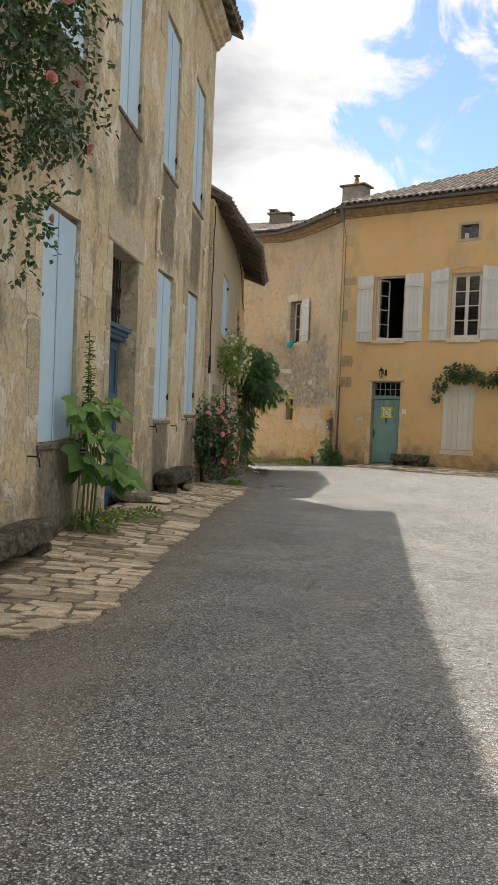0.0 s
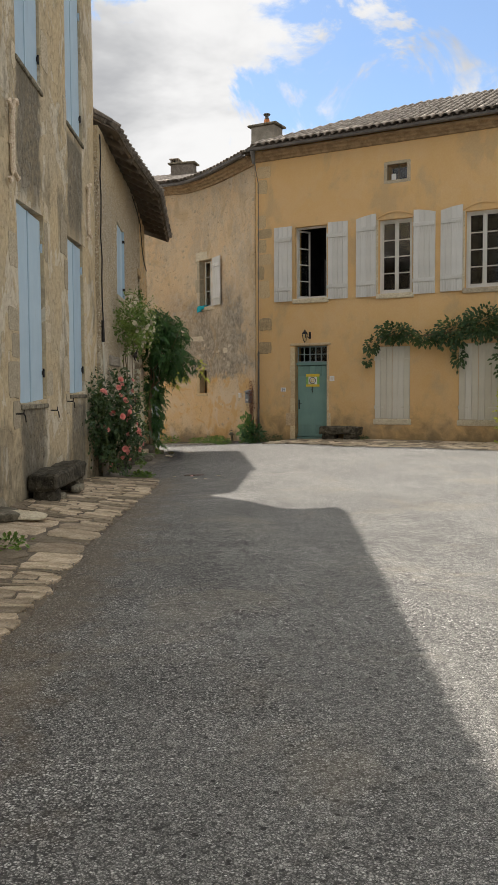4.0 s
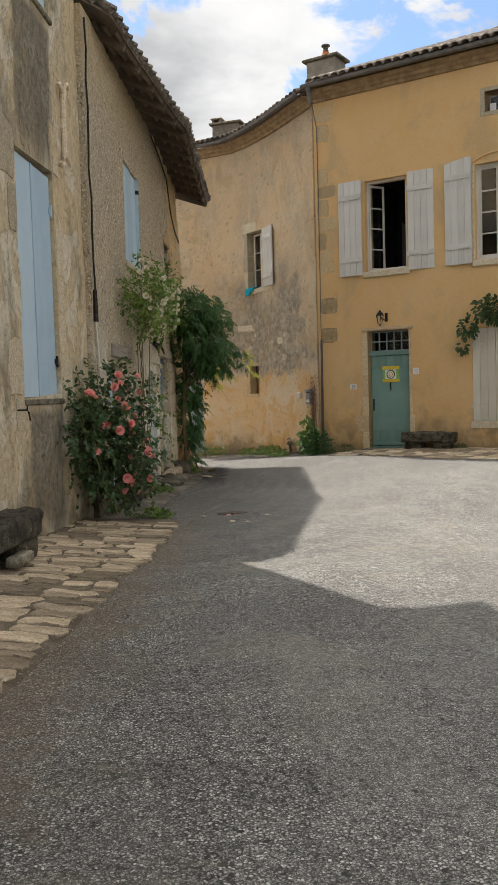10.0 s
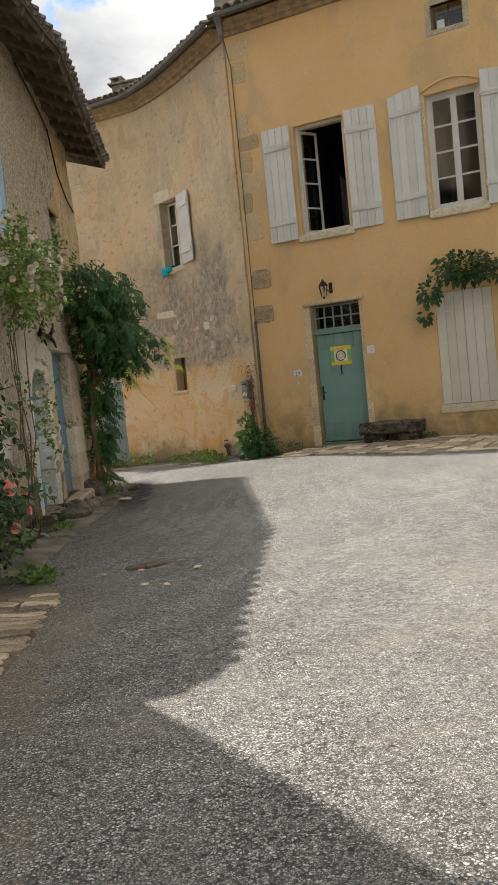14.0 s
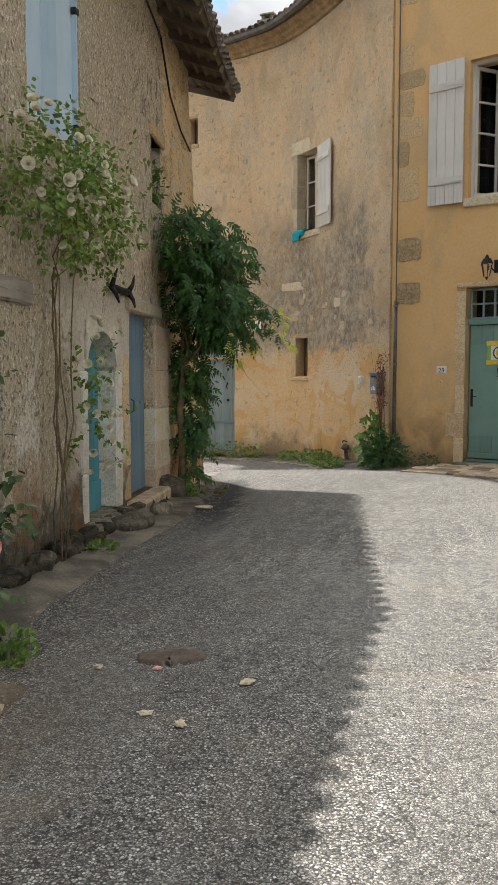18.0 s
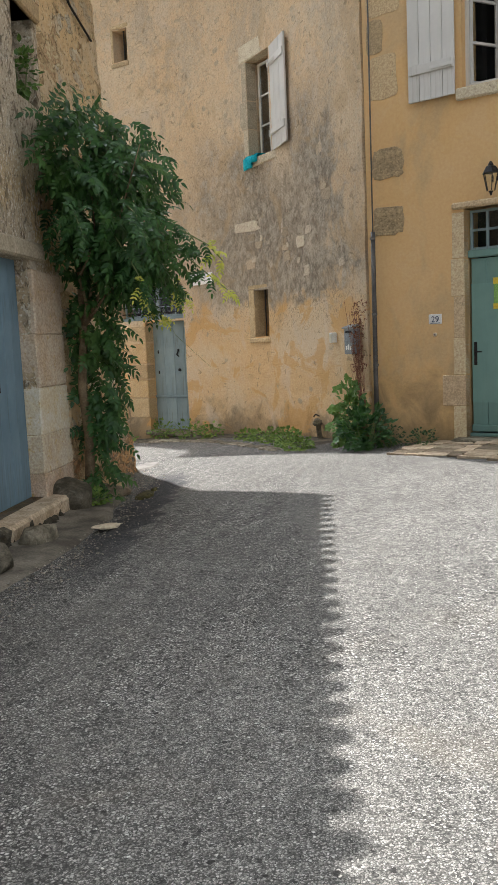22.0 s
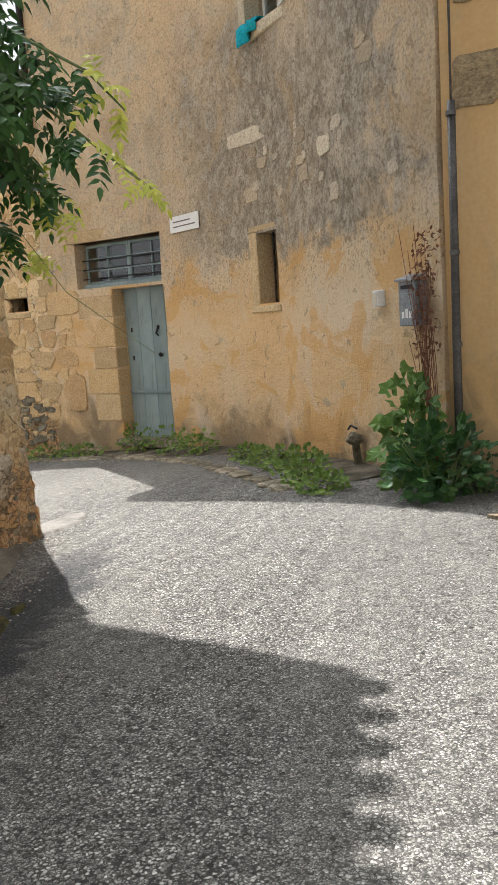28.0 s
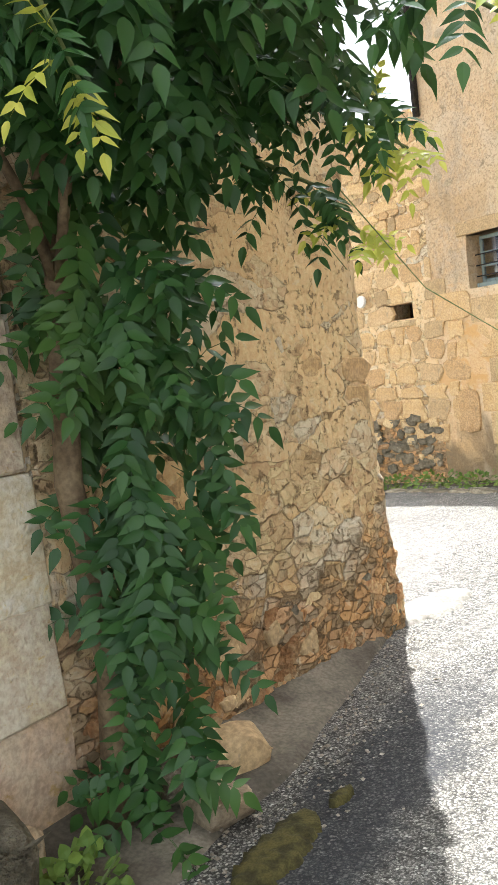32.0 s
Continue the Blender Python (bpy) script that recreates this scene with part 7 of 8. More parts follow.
def rose(name, base, blobs, leaves, flowers, fl_mesh, label, seed, leaf_len=0.055, stem_to=None, leaf_mat=M_LEAF_R, n_stems=6, r0=0.016):
    rng = random.Random(seed)
    o = thing(name, Matrix(), label, "rose bush")
    fo = Foliage()
    total = sum(b[2] for b in blobs)
    tips = []
    for c, r, wgt in blobs:
        n = int(leaves * wgt / total)
        twigs = max(6, n // 14)
        for k in range(twigs):
            p, d = in_blob(rng, c, r, 0.25)
            tips.append((p, d))
            dirn = (d + Vector((rng.uniform(-0.5, 0.5), rng.uniform(-0.5, 0.5), rng.uniform(-0.5, 0.35)))).normalized()
            q = p.copy()
            for j in range(14):
                q = q + dirn * 0.02 + rand_dir(rng) * 0.035
                ld = (rand_dir(rng) + d * 0.6 + Vector((0, 0, -0.25)))
                fo.leaf(q, ld, Vector((0.5 + rng.uniform(-0.6, 0.6), rng.uniform(-1.0, 0.4), 0.8)), leaf_len * rng.uniform(0.75, 1.35), leaf_len * 0.7, 0.10, 0.1)
    fo.done("leaves", leaf_mat, o)
    for k in range(n_stems):
        p, d = tips[rng.randrange(len(tips))]
        b0 = Vector(base) + Vector((rng.uniform(-0.06, 0.06), rng.uniform(-0.12, 0.12), 0))
        top = stem_to or p
        if stem_to:
            mid = Vector(stem_to) + Vector((rng.uniform(-0.1, 0.1), rng.uniform(-0.15, 0.15), 0))
            path = curve_to(rng, b0, mid, 6, 0.04) + curve_to(rng, mid, p, 4, 0.05)[1:]
        else:
            path = curve_to(rng, b0, p, 6, 0.05)
        part("stem", tubed(path, r0 * rng.uniform(0.7, 1.2), 0.004, 5), M_STEM if stem_to else M_GSTEM, o, smooth=True)
    for k in range(flowers):
        c, r, wgt = blobs[k % len(blobs)]
        p, d = in_blob(rng, c, (r[0] * 1.12, r[1] * 1.12, r[2] * 1.12), 0.97)
        if d.x < -0.1:
            p.x, d.x = 2 * c[0] - p.x, -d.x
        m = Matrix.Translation(p) @ (d + Vector((0.3, -0.5, 0.1))).to_track_quat("Z", "Y").to_matrix().to_4x4() @ Matrix.Scale(rng.uniform(0.7, 1.25), 4)
        shared("flower", fl_mesh, o, m)
    return o


# coral rose at the joint of the two houses
rose("rose_bush", (-0.75, 18.65, -0.02), [((-0.82, 18.5, 0.85), (0.36, 0.48, 0.62), 3), ((-0.72, 18.7, 1.35), (0.32, 0.42, 0.40), 2), ((-0.6, 18.85, 0.5), (0.34, 0.42, 0.38), 2), ((-1.0, 18.0, 1.05), (0.2, 0.4, 0.4), 1)],
     4600, 42, CORAL, "coral-flowered rose bush against the house wall", 11, 0.066, n_stems=12)
# cream climber over the plank door
rose("climbing_rose", (-0.62, 21.55, -0.2), [((-0.5, 21.0, 2.85), (0.36, 0.65, 0.42), 3), ((-0.45, 22.0, 2.85), (0.38, 0.6, 0.45), 3), ((-0.45, 22.5, 2.7), (0.3, 0.35, 0.25), 0.7), ((-0.5, 22.25, 1.2), (0.14, 0.22, 0.7), 0.6)],
     3800, 85, CREAM, "cream climbing rose trained over the low doors", 12, 0.052, stem_to=(-0.62, 21.7, 2.2), leaf_mat=M_LEAF_G, n_stems=5, r0=0.010)
# pink climber high on the tall house
rose("climbing_rose", (-2.3, 5.0, 0.0), [((-1.85, 6.0, 4.6), (0.4, 0.9, 1.0), 3), ((-1.82, 7.0, 4.8), (0.36, 0.7, 0.7), 3), ((-1.82, 7.85, 4.1), (0.25, 0.45, 0.3), 0.8), ((-1.85, 6.7, 3.75), (0.32, 0.5, 0.4), 1.2), ((-1.82, 7.5, 5.3), (0.3, 0.5, 0.4), 0.6), ((-1.85, 6.6, 3.0), (0.22, 0.4, 0.5), 0.6)],
     7800, 9, PINK, "pink climbing rose hanging high on the plaster wall", 13, 0.055, stem_to=(-2.2, 5.2, 3.6), n_stems=5, r0=0.016)


def hollyhock():
    rng = random.Random(21)
    o = thing("hollyhock", pose(-1.78, 9.45, 0.05), "tall hollyhock with broad lobed leaves by the wall", "plant")
    fo = Foliage()
    for k in range(6):
        b0 = Vector((rng.uniform(-0.12, 0.16), rng.uniform(-0.3, 0.25), 0))
        h = (2.25, 1.8, 1.35, 1.1, 1.2, 0.9)[k]
        pts = [b0, b0 + Vector((0.03, 0.02, h * 0.5)), b0 + Vector((0.06 * rng.uniform(-1, 1), 0.1 * rng.uniform(-1, 1), h))]
        part("stem", tubed(pts, 0.016, 0.006, 6), M_GSTEM, o, smooth=True)
        if k < 2:
            for j in range(130):
                u = rng.uniform(0.55, 1.0)
                p = pts[1].lerp(pts[2], (u - 0.5) * 2)
                d = rand_dir(rng)
                d.z = abs(d.z) * 0.5 - 0.2
                fo.leaf(p, d, Vector((0, 0, 1)), rng.uniform(0.05, 0.13) * (1.25 - u * 0.6), 0.06, 0.1, 0.2)
    for k in range(30):
        a = rng.uniform(0, 2 * math.pi)
        z = rng.uniform(0.62, 1.45)
        o0 = Vector((rng.uniform(-0.08, 0.14), rng.uniform(-0.2, 0.2), z))
        ln = rng.uniform(0.1, 0.34)
        d = Vector((math.cos(a) * 0.8 + 0.3, math.sin(a), rng.uniform(-0.1, 0.35)))
        e = o0 + d.normalized() * ln
        fo.broad(e, d + Vector((0, 0, -0.45)), Vector((0.7, -0.6 + rng.uniform(-0.4, 0.4), 0.75)), rng.uniform(0.13, 0.26), rng)
    fo.done("leaves", M_LEAF_H, o)
    fo = Foliage()
    for k in range(160):
        p = Vector((rng.uniform(-0.15, 0.35), rng.uniform(-0.4, 0.6), rng.uniform(0.0, 0.18)))
        fo.leaf(p, rand_dir(rng) + Vector((0, 0, 0.7)), Vector((0, 0, 1)), rng.uniform(0.06, 0.14), 0.05)
    fo.done("undergrowth", M_LEAF_G, o)


hollyhock()


def wisteria():
    rng = random.Random(31)
    o = thing("wisteria", pose(0, 0, 0), "dense dark green wisteria climbing the stone pier", "climbing plant")
    trunk = [(-0.26, 26.3, -0.32), (-0.22, 26.33, 0.3), (-0.25, 26.28, 0.9), (-0.2, 26.3, 1.5), (-0.2, 26.3, 2.2), (-0.1, 26.2, 2.9)]
    part("trunk", tubed(trunk, 0.055, 0.03, 8), M_STEM, o, smooth=True)
    for k in range(10):
        a = Vector(trunk[3 + k % 3])
        b = Vector((rng.uniform(0.1, 0.6), rng.uniform(25.5, 26.9), rng.uniform(2.2, 3.4)))
        part("branch", tubed(curve_to(rng, a, b, 5, 0.08), 0.02, 0.005, 5), M_STEM, o, smooth=True)
    fo = Foliage()
    blobs = [((0.14, 26.15, 2.72), (0.58, 0.8, 0.78), 460), ((-0.02, 26.0, 3.15), (0.45, 0.65, 0.45), 200), ((0.36, 26.35, 2.3), (0.42, 0.5, 0.42), 190),
             ((-0.13, 26.46, 1.6), (0.22, 0.2, 0.5), 105), ((-0.11, 26.5, 0.95), (0.21, 0.18, 0.5), 84), ((-0.15, 26.44, 0.32), (0.15, 0.14, 0.42), 42), ((-0.03, 26.25, -0.1), (0.12, 0.11, 0.16), 9)]
    for c, r, n in blobs:
        for k in range(int(n * 0.9)):
            p, d = in_blob(rng, c, r, 0.45)
            wall_x = f_low(p.y, p.z).x
            if p.x < wall_x + 0.03:
                p.x = wall_x + rng.uniform(0.03, 0.15)
            d = (d * 0.7 + Vector((0.2, -0.1, -0.5)) + rand_dir(rng) * 0.8).normalized()
            fo.compound(p, d, rng.uniform(0.22, 0.32), rng.choice((5, 5, 6)), rng.uniform(0.068, 0.088), rng, Vector((0.75, -0.55, 0.45)))
    fo.done("leaves", M_LEAF_W, o).data.polygons.foreach_set("use_smooth", [True] * len(fo.f))
    fy = Foliage()
    runs = [((0.45, 26.3, 2.45), (0.88, 26.35, 2.15), (1.14, 26.3, 1.92), (1.33, 26.27, 1.76)), ((0.5, 26.1, 2.6), (0.85, 26.2, 2.4), (1.1, 26.2, 2.25), (1.25, 26.2, 2.08)),
            ((0.3, 26.5, 2.1), (0.6, 26.65, 1.9), (0.8, 26.7, 1.75)), ((0.2, 26.6, 1.9), (0.4, 26.95, 1.75), (0.5, 27.1, 1.55)), ((0.4, 25.6, 2.6), (0.55, 25.35, 2.45), (0.6, 25.2, 2.3)),
            ((-0.1, 25.6, 2.6), (0.0, 25.35, 2.5), (0.1, 25.2, 2.3)), ((0.2, 25.7, 2.45), (0.4, 25.55, 2.15), (0.50, 25.6, 1.95), (0.52, 25.68, 1.78)), ((0.35, 26.5, 2.2), (0.62, 26.75, 1.98), (0.78, 26.85, 1.72))]
    fg = Foliage()
    for i, run in enumerate(runs):
        part("runner", tubed(run, 0.010, 0.004, 5), M_GSTEM, o, smooth=True)
        n = len(run) - 1
        for k in range(20):
            u = (k + 0.5) / 20 * n
            j = min(int(u), n - 1)
            p = Vector(run[j]).lerp(Vector(run[j + 1]), u - j)
            tgt = fy if (u / n > (1.1 if i in (4, 5) else 0.8 if i in (2, 6) else 0.66)) else fg
            dd = (rand_dir(rng) * 0.8 + Vector((0.1, -0.15, -0.35))).normalized()
            young = tgt is fy
            tgt.compound(p, dd, rng.uniform(0.13, 0.19) if young else rng.uniform(0.18, 0.27), 4 if young else 5, rng.uniform(0.04, 0.054) if young else rng.uniform(0.05, 0.068), rng, Vector((0.3, -0.7, 0.5)))
    fg.done("runner_leaves", M_LEAF_W, o)
    fy.done("young_leaves", M_LEAF_Y, o, "yellow-green young leaves")
    wires = [((0.5, 26.8, 1.75), (0.6, 27.3, 1.4), (0.9, 28.2, 1.0)), ((0.2, 26.7, 2.0), (0.35, 27.2, 1.5))]
    for w in wires:
        part("tendril", tubed(w, 0.0025, 0.0018, 4), M_GSTEM, o)


wisteria()


def leafy_clump(name, m, r, n, size, label, seed, broad=False, material=M_LEAF_G, category="plant"):
    rng = random.Random(seed)
    o = thing(name, m, label, category)
    fo = Foliage()
    for k in range(max(3, n // 30)):
        e = Vector((rng.uniform(-0.8, 0.8) * r[0], rng.uniform(-0.8, 0.8) * r[1], r[2] * rng.uniform(0.5, 1)))
        part("stem", tubed([(e.x * 0.2, e.y * 0.2, -0.03), e * 0.55, e], 0.008, 0.003, 4), M_GSTEM, o)
    for k in range(n):
        p, d = in_blob(rng, (0, 0, r[2] * 0.42), (r[0], r[1], r[2] * 0.6), 0.35)
        p.z = max(0.0, p.z)
        if broad and rng.random() < 0.7:
            fo.broad(p, d + Vector((-0.1, -0.1, -0.3)), Vector((-0.35 + rng.uniform(-0.4, 0.4), -0.9, 0.8)), size * rng.uniform(0.6, 1.1), rng)
        else:
            fo.leaf(p, d + Vector((0, -0.2, rng.uniform(-0.4, 0.3))), Vector((rng.uniform(-0.6, 0.6), rng.uniform(-1.2, 0.0), 1)), size * rng.uniform(0.7, 1.2), size * 0.85)
    fo.done("leaves", material, o)
    return o


def at_foot(f, s, d, drop=0.0):
    p = f(s, 0, d)
    return pose(p.x, p.y, ground_z(p.x, p.y) + drop)


leafy_clump("fig_bush", pose(2.62, 28.95, -0.17), (0.26, 0.26, 0.92), 120, 0.105, "young bright green bush at the foot of the rain pipe", 41, True, M_LEAF_H, "bush")
leafy_clump("shrub", pose(2.80, 28.5, -0.15), (0.36, 0.3, 0.56), 330, 0.095, "dark leafy shrub growing at the wall corner", 42, False, M_LEAF_W, "bush")
for k, (s, d, r, h) in enumerate(((1.05, 0.7, 0.28, 0.2), (0.6, 0.75, 0.25, 0.16), (1.5, 0.55, 0.3, 0.22), (2.0, 0.5, 0.32, 0.2), (2.6, 0.5, 0.3, 0.16), (3.2, 0.45, 0.3, 0.14), (5.35, 0.35, 0.42, 0.3), (4.7, 0.4, 0.34, 0.26), (6.25, 0.25, 0.28, 0.36), (7.2, 0.4, 0.35, 0.16), (7.9, 0.4, 0.4, 0.2), (8.6, 0.5, 0.35, 0.18))):
    leafy_clump("weed_clump", at_foot(f_curved, s, d), (r * 0.95, r * 0.7, h * 1.05), 120, 0.06, "low green weeds along the foot of the wall", 50 + k)
for k, (s, d, r, h) in enumerate(((0.35, 0.3, 0.3, 0.3), (0.8, 0.25, 0.22, 0.22), (3.5, 0.2, 0.2, 0.12))):
    leafy_clump("weed_clump", at_foot(f_ochre, s, d), (r, r * 0.7, h), 150, 0.035, "dry grey-green weeds along the ochre house foot", 70 + k, False, M_LEAF_R)
for k, (x, y, r, h) in enumerate(((-0.36, 19.25, 0.22, 0.10), (-0.2, 19.0, 0.14, 0.08), (-0.1, 25.95, 0.14, 0.18), (-0.4, 22.1, 0.16, 0.12), (-1.3, 11.0, 0.22, 0.12), (-1.5, 10.4, 0.25, 0.16))):
    leafy_clump("weed_clump", pose(x, y, ground_z(x, y) + (0.06 if y < 12 else 0)), (r, r, h), 130, 0.05, "small green weeds between the stones", 80 + k)


def ochre_vine():
    rng = random.Random(61)
    o = thing("climbing_vine", on_wall(f_ochre, 0, 0, 0.0), "green climber trained along the ochre house front", "climbing plant")
    path = [(7.7, -0.25, -0.1), (7.65, -0.22, 1.2), (7.5, -0.2, 2.4), (7.0, -0.2, 3.0), (6.2, -0.2, 3.0), (5.2, -0.18, 2.9), (4.3, -0.2, 2.95), (3.9, -0.2, 2.8)]
    part("trunk", tubed(path, 0.05, 0.012, 7), M_STEM, o, smooth=True)
    fo = Foliage()
    blobs = [((6.9, -0.3, 3.15), (0.75, 0.35, 0.5), 900), ((6.0, -0.28, 2.95), (0.5, 0.28, 0.45), 420), ((5.3, -0.25, 2.85), (0.5, 0.22, 0.22), 230), ((4.4, -0.25, 3.0), (0.6, 0.25, 0.3), 480),
             ((3.75, -0.22, 2.65), (0.22, 0.18, 0.32), 120), ((3.6, -0.2, 2.25), (0.1, 0.1, 0.14), 30), ((6.2, -0.25, 2.3), (0.18, 0.18, 0.4), 90), ((7.6, -0.4, 2.2), (0.5, 0.4, 0.7), 420)]
    for c, r, n in blobs:
        for k in range(n):
            p, d = in_blob(rng, c, r, 0.3)
            p.y = min(p.y, -0.03)
            fo.leaf(p, d + Vector((0, -0.3, -0.6)), Vector((rng.uniform(-0.6, 0.6), -1.0, 0.6)), rng.uniform(0.07, 0.13), 0.065, 0.10, 0.1)
    fo.done("leaves", M_LEAF_R, o)


ochre_vine()
bp = f_ochre(7.75, 0, 0.6)
leafy_clump("shrub", pose(bp.x, bp.y, ground_z(bp.x, bp.y)), (0.55, 0.55, 1.9), 900, 0.075, "tall yellow-green shrub before the ochre house", 62, False, M_LEAF_Y, "bush")

rng = random.Random(91)
dead = thing("dry_stems", on_wall(f_curved, 0.0, -0.1, 0.04, flip=True), "bundle of dry red-brown stems leaning by the rain pipe", "plant")
for k in range(26):
    a, b = rng.uniform(-0.05, 0.05), rng.uniform(-0.30, 0.04)
    h = rng.uniform(0.9, 1.95)
    part("twig", tubed([(a, rng.uniform(-0.12, 0), 0), ((a + b) / 2, rng.uniform(-0.15, -0.02), h * 0.55), (b, rng.uniform(-0.18, -0.02), h)], 0.0045, 0.0025, 4), M_DEAD, dead)
fo = Foliage()
for k in range(260):
    p = Vector((rng.gauss(-0.04, 0.07), rng.uniform(-0.15, -0.02), rng.uniform(0.95, 1.85)))
    fo.leaf(p, rand_dir(rng) + Vector((0, 0, -0.5)), Vector((0, 0, 1)), rng.uniform(0.025, 0.05), 0.025)
fo.done("dry_leaves", M_DEAD, dead)

iv = f_low(25.87, 3.62, -0.05)
leafy_clump("ivy", pose(iv.x, iv.y, iv.z), (0.14, 0.22, 0.5), 120, 0.07, "green ivy hanging in the small upper opening", 93, False, M_LEAF_H, "plant")


# ---- paving and rubble, stone by stone ----
def flat_stone(bm, pts, z0, z1, rng):
    """A paving stone from its outline, with a worn rim."""
    c = sum((Vector(p) for p in pts), Vector((0, 0))) / len(pts)
    low = [bm.verts.new((p[0], p[1], z0)) for p in pts]
    mid = [bm.verts.new((p[0], p[1], z1 - 0.005)) for p in pts]
    top = [bm.verts.new((c.x + (p[0] - c.x) * 0.95, c.y + (p[1] - c.y) * 0.93, z1 + rng.uniform(-0.002, 0.002))) for p in pts]
    n = len(pts)
    for k in range(n):
        bm.faces.new((low[k], low[(k + 1) % n], mid[(k + 1) % n], mid[k]))
        bm.faces.new((mid[k], mid[(k + 1) % n], top[(k + 1) % n], top[k]))
    bm.faces.new(top)


def paving(parent, f, u0, u1, width, height, rng, row, length, budget, keep=None, large=lambda u: 1.0):
    """Rows of irregular stones laid across a strip: f(u, v) gives the place, width(u) the strip's breadth."""
    rest = bmesh.new()
    made = 0
    u = u0
    while u < u1:
        big = large(u)
        h = row * big * rng.uniform(0.6, 1.5)
        v = rng.uniform(0, 0.1)
        wmax = width(u)
        while v < wmax:
            ln = length * (1 + (big - 1) * 0.45) * rng.uniform(0.55, 1.6)
            e = min(v + ln, wmax + rng.uniform(-0.05, 0.08))
            if e - v > 0.06:
                g = 0.007
                jit = lambda: rng.uniform(-0.05, 0.05) * min(1, h / 0.12)
                cut = min(0.35, 0.5 * (e - v)) * rng.uniform(0.08, 0.3)
                pts2 = [(u + g + jit() * 0.5, v + g + cut), (u + g + jit(), (v + e) / 2), (u + g + jit() * 0.5, e - g - cut * 0.6), (u + h * 0.5 + jit(), e - g), (u + h - g + jit(), e - g - cut * 0.7),
                        (u + h - g + jit(), (v + e) / 2), (u + h - g + jit() * 0.5, v + g + cut * 0.8), (u + h * 0.5 + jit(), v + g)]
                pts = [f(a, b) for a, b in pts2]
                cx = sum(p.x for p in pts) / 8
                cy = sum(p.y for p in pts) / 8
                z = height(u + h / 2, (v + e) / 2) + rng.uniform(-0.004, 0.005)
                loc = [(p.x - cx, p.y - cy) for p in pts]
                run = f(u + h / 2, e) - f(u + h / 2, v)
                slope = (height(u + h / 2, e) - height(u + h / 2, v)) / max(0.05, run.length)
                run.normalize()
                lean_x, lean_y = math.degrees(slope * run.y), -math.degrees(slope * run.x)
                if made < budget and (keep is None or keep(u)):
                    bm = bmesh.new()
                    flat_stone(bm, loc, -0.06, 0.0, rng)
                    part("paving_stone", bm, M_FLAG, parent, at=pose(cx, cy, z, lean_x + rng.uniform(-0.6, 0.6), lean_y + rng.uniform(-0.6, 0.6), 0))
                    made += 1
                else:
                    flat_stone(rest, [(p.x, p.y) for p in pts], z - 0.06, z, rng)
            v = e
        u += h
    if rest.faces:
        ob = part("paving_field", rest, M_FLAG, parent)
        ob["kind"] = "stuff"
    else:
        rest.free()


rng = random.Random(5)
COB_Y = (4.6, 5.6, 8.3, 10.8, 13.3, 16.1, 18.2)
COB_X = (-1.7, -0.9, -0.72, -0.56, -0.36, -0.02, 0.10)


def cob_z(x, y):
    wall_x = f_tall(y, 0).x
    k = max(0.0, min(1.0, (lerp(COB_Y, COB_X, y) - x) / max(0.2, lerp(COB_Y, COB_X, y) - wall_x)))
    return ground_z(x, y) + 0.02 + k * lerp((5, 9, 13, 18), (0.04, 0.09, 0.17, 0.10), y)


# earth bed under the stones
verts, faces = [], []
ys = np.linspace(4.6, 18.6, 57)
for y in ys:
    wx, ex = f_tall(y, 0).x - 0.05, lerp(COB_Y, COB_X, y)
    for k in range(7):
        x = wx + (ex + 0.12 - wx) * k / 6
        verts.append((x, y, cob_z(x, y) - 0.014 - (0.05 if k == 6 else 0)))
for j in range(len(ys) - 1):
    for k in range(6):
        faces.append((j * 7 + k, j * 7 + k + 1, j * 7 + k + 8, j * 7 + k + 7))
M_EARTH = simple("brown_joint_earth", (0.085, 0.067, 0.046), (0.155, 0.125, 0.09), 4, 0.97, 0.01)
bed = join_raw("pavement_tall_house", verts, faces, M_EARTH, None, True)
tagged(bed, "rough tan stone paving along the tall house", "pavement", kind="structure")
paving(bed, lambda u, v: Vector((lerp(COB_Y, COB_X, u) - v, u, 0)), 4.9, 18.3, lambda u: lerp(COB_Y, COB_X, u) - f_tall(u, 0).x - 0.05,
       lambda u, v: cob_z(lerp(COB_Y, COB_X, u) - v, u) - 0.006, rng, 0.135, 0.30, 480, lambda u: u > 5.6, lambda u: 2.6 if 10.4 < u < 12.3 else 1.0)

# stone strip before the ochre house
verts, faces = [], []
ss = np.linspace(0.6, 12.0, 39)
for s in ss:
    for k in range(5):
        p = f_ochre(s, 0, -0.05 + (lerp((0.6, 1.4, 2.8, 4.0, 9), (0.9, 1.15, 1.9, 2.5, 2.8), s) + 0.12) * k / 4)
        z = ground_z(p.x, p.y) + 0.03 * (1 - k / 4) + (0.002 if k < 4 else -0.04)
        verts.append((p.x, p.y, z))
for j in range(len(ss) - 1):
    for k in range(4):
        faces.append((j * 5 + k, j * 5 + k + 1, j * 5 + k + 6, j * 5 + k + 5))
bed2 = join_raw("pavement_ochre_house", verts, faces, M_EARTH, None, True)
tagged(bed2, "rough brown stone paving before the ochre house", "pavement", kind="structure")


def pave_z(s, d):
    p = f_ochre(s, 0, d)
    return ground_z(p.x, p.y) + 0.03 * (1 - d / 2) + 0.012


paving(bed2, lambda u, v: f_ochre(u, 0, v), 0.7, 9.0, lambda u: lerp((0.6, 1.4, 2.8, 4.0, 9), (0.85, 1.1, 1.85, 2.45, 2.75), u) + 0.08 * math.sin(u * 2), pave_z, rng, 0.26, 0.36, 260)

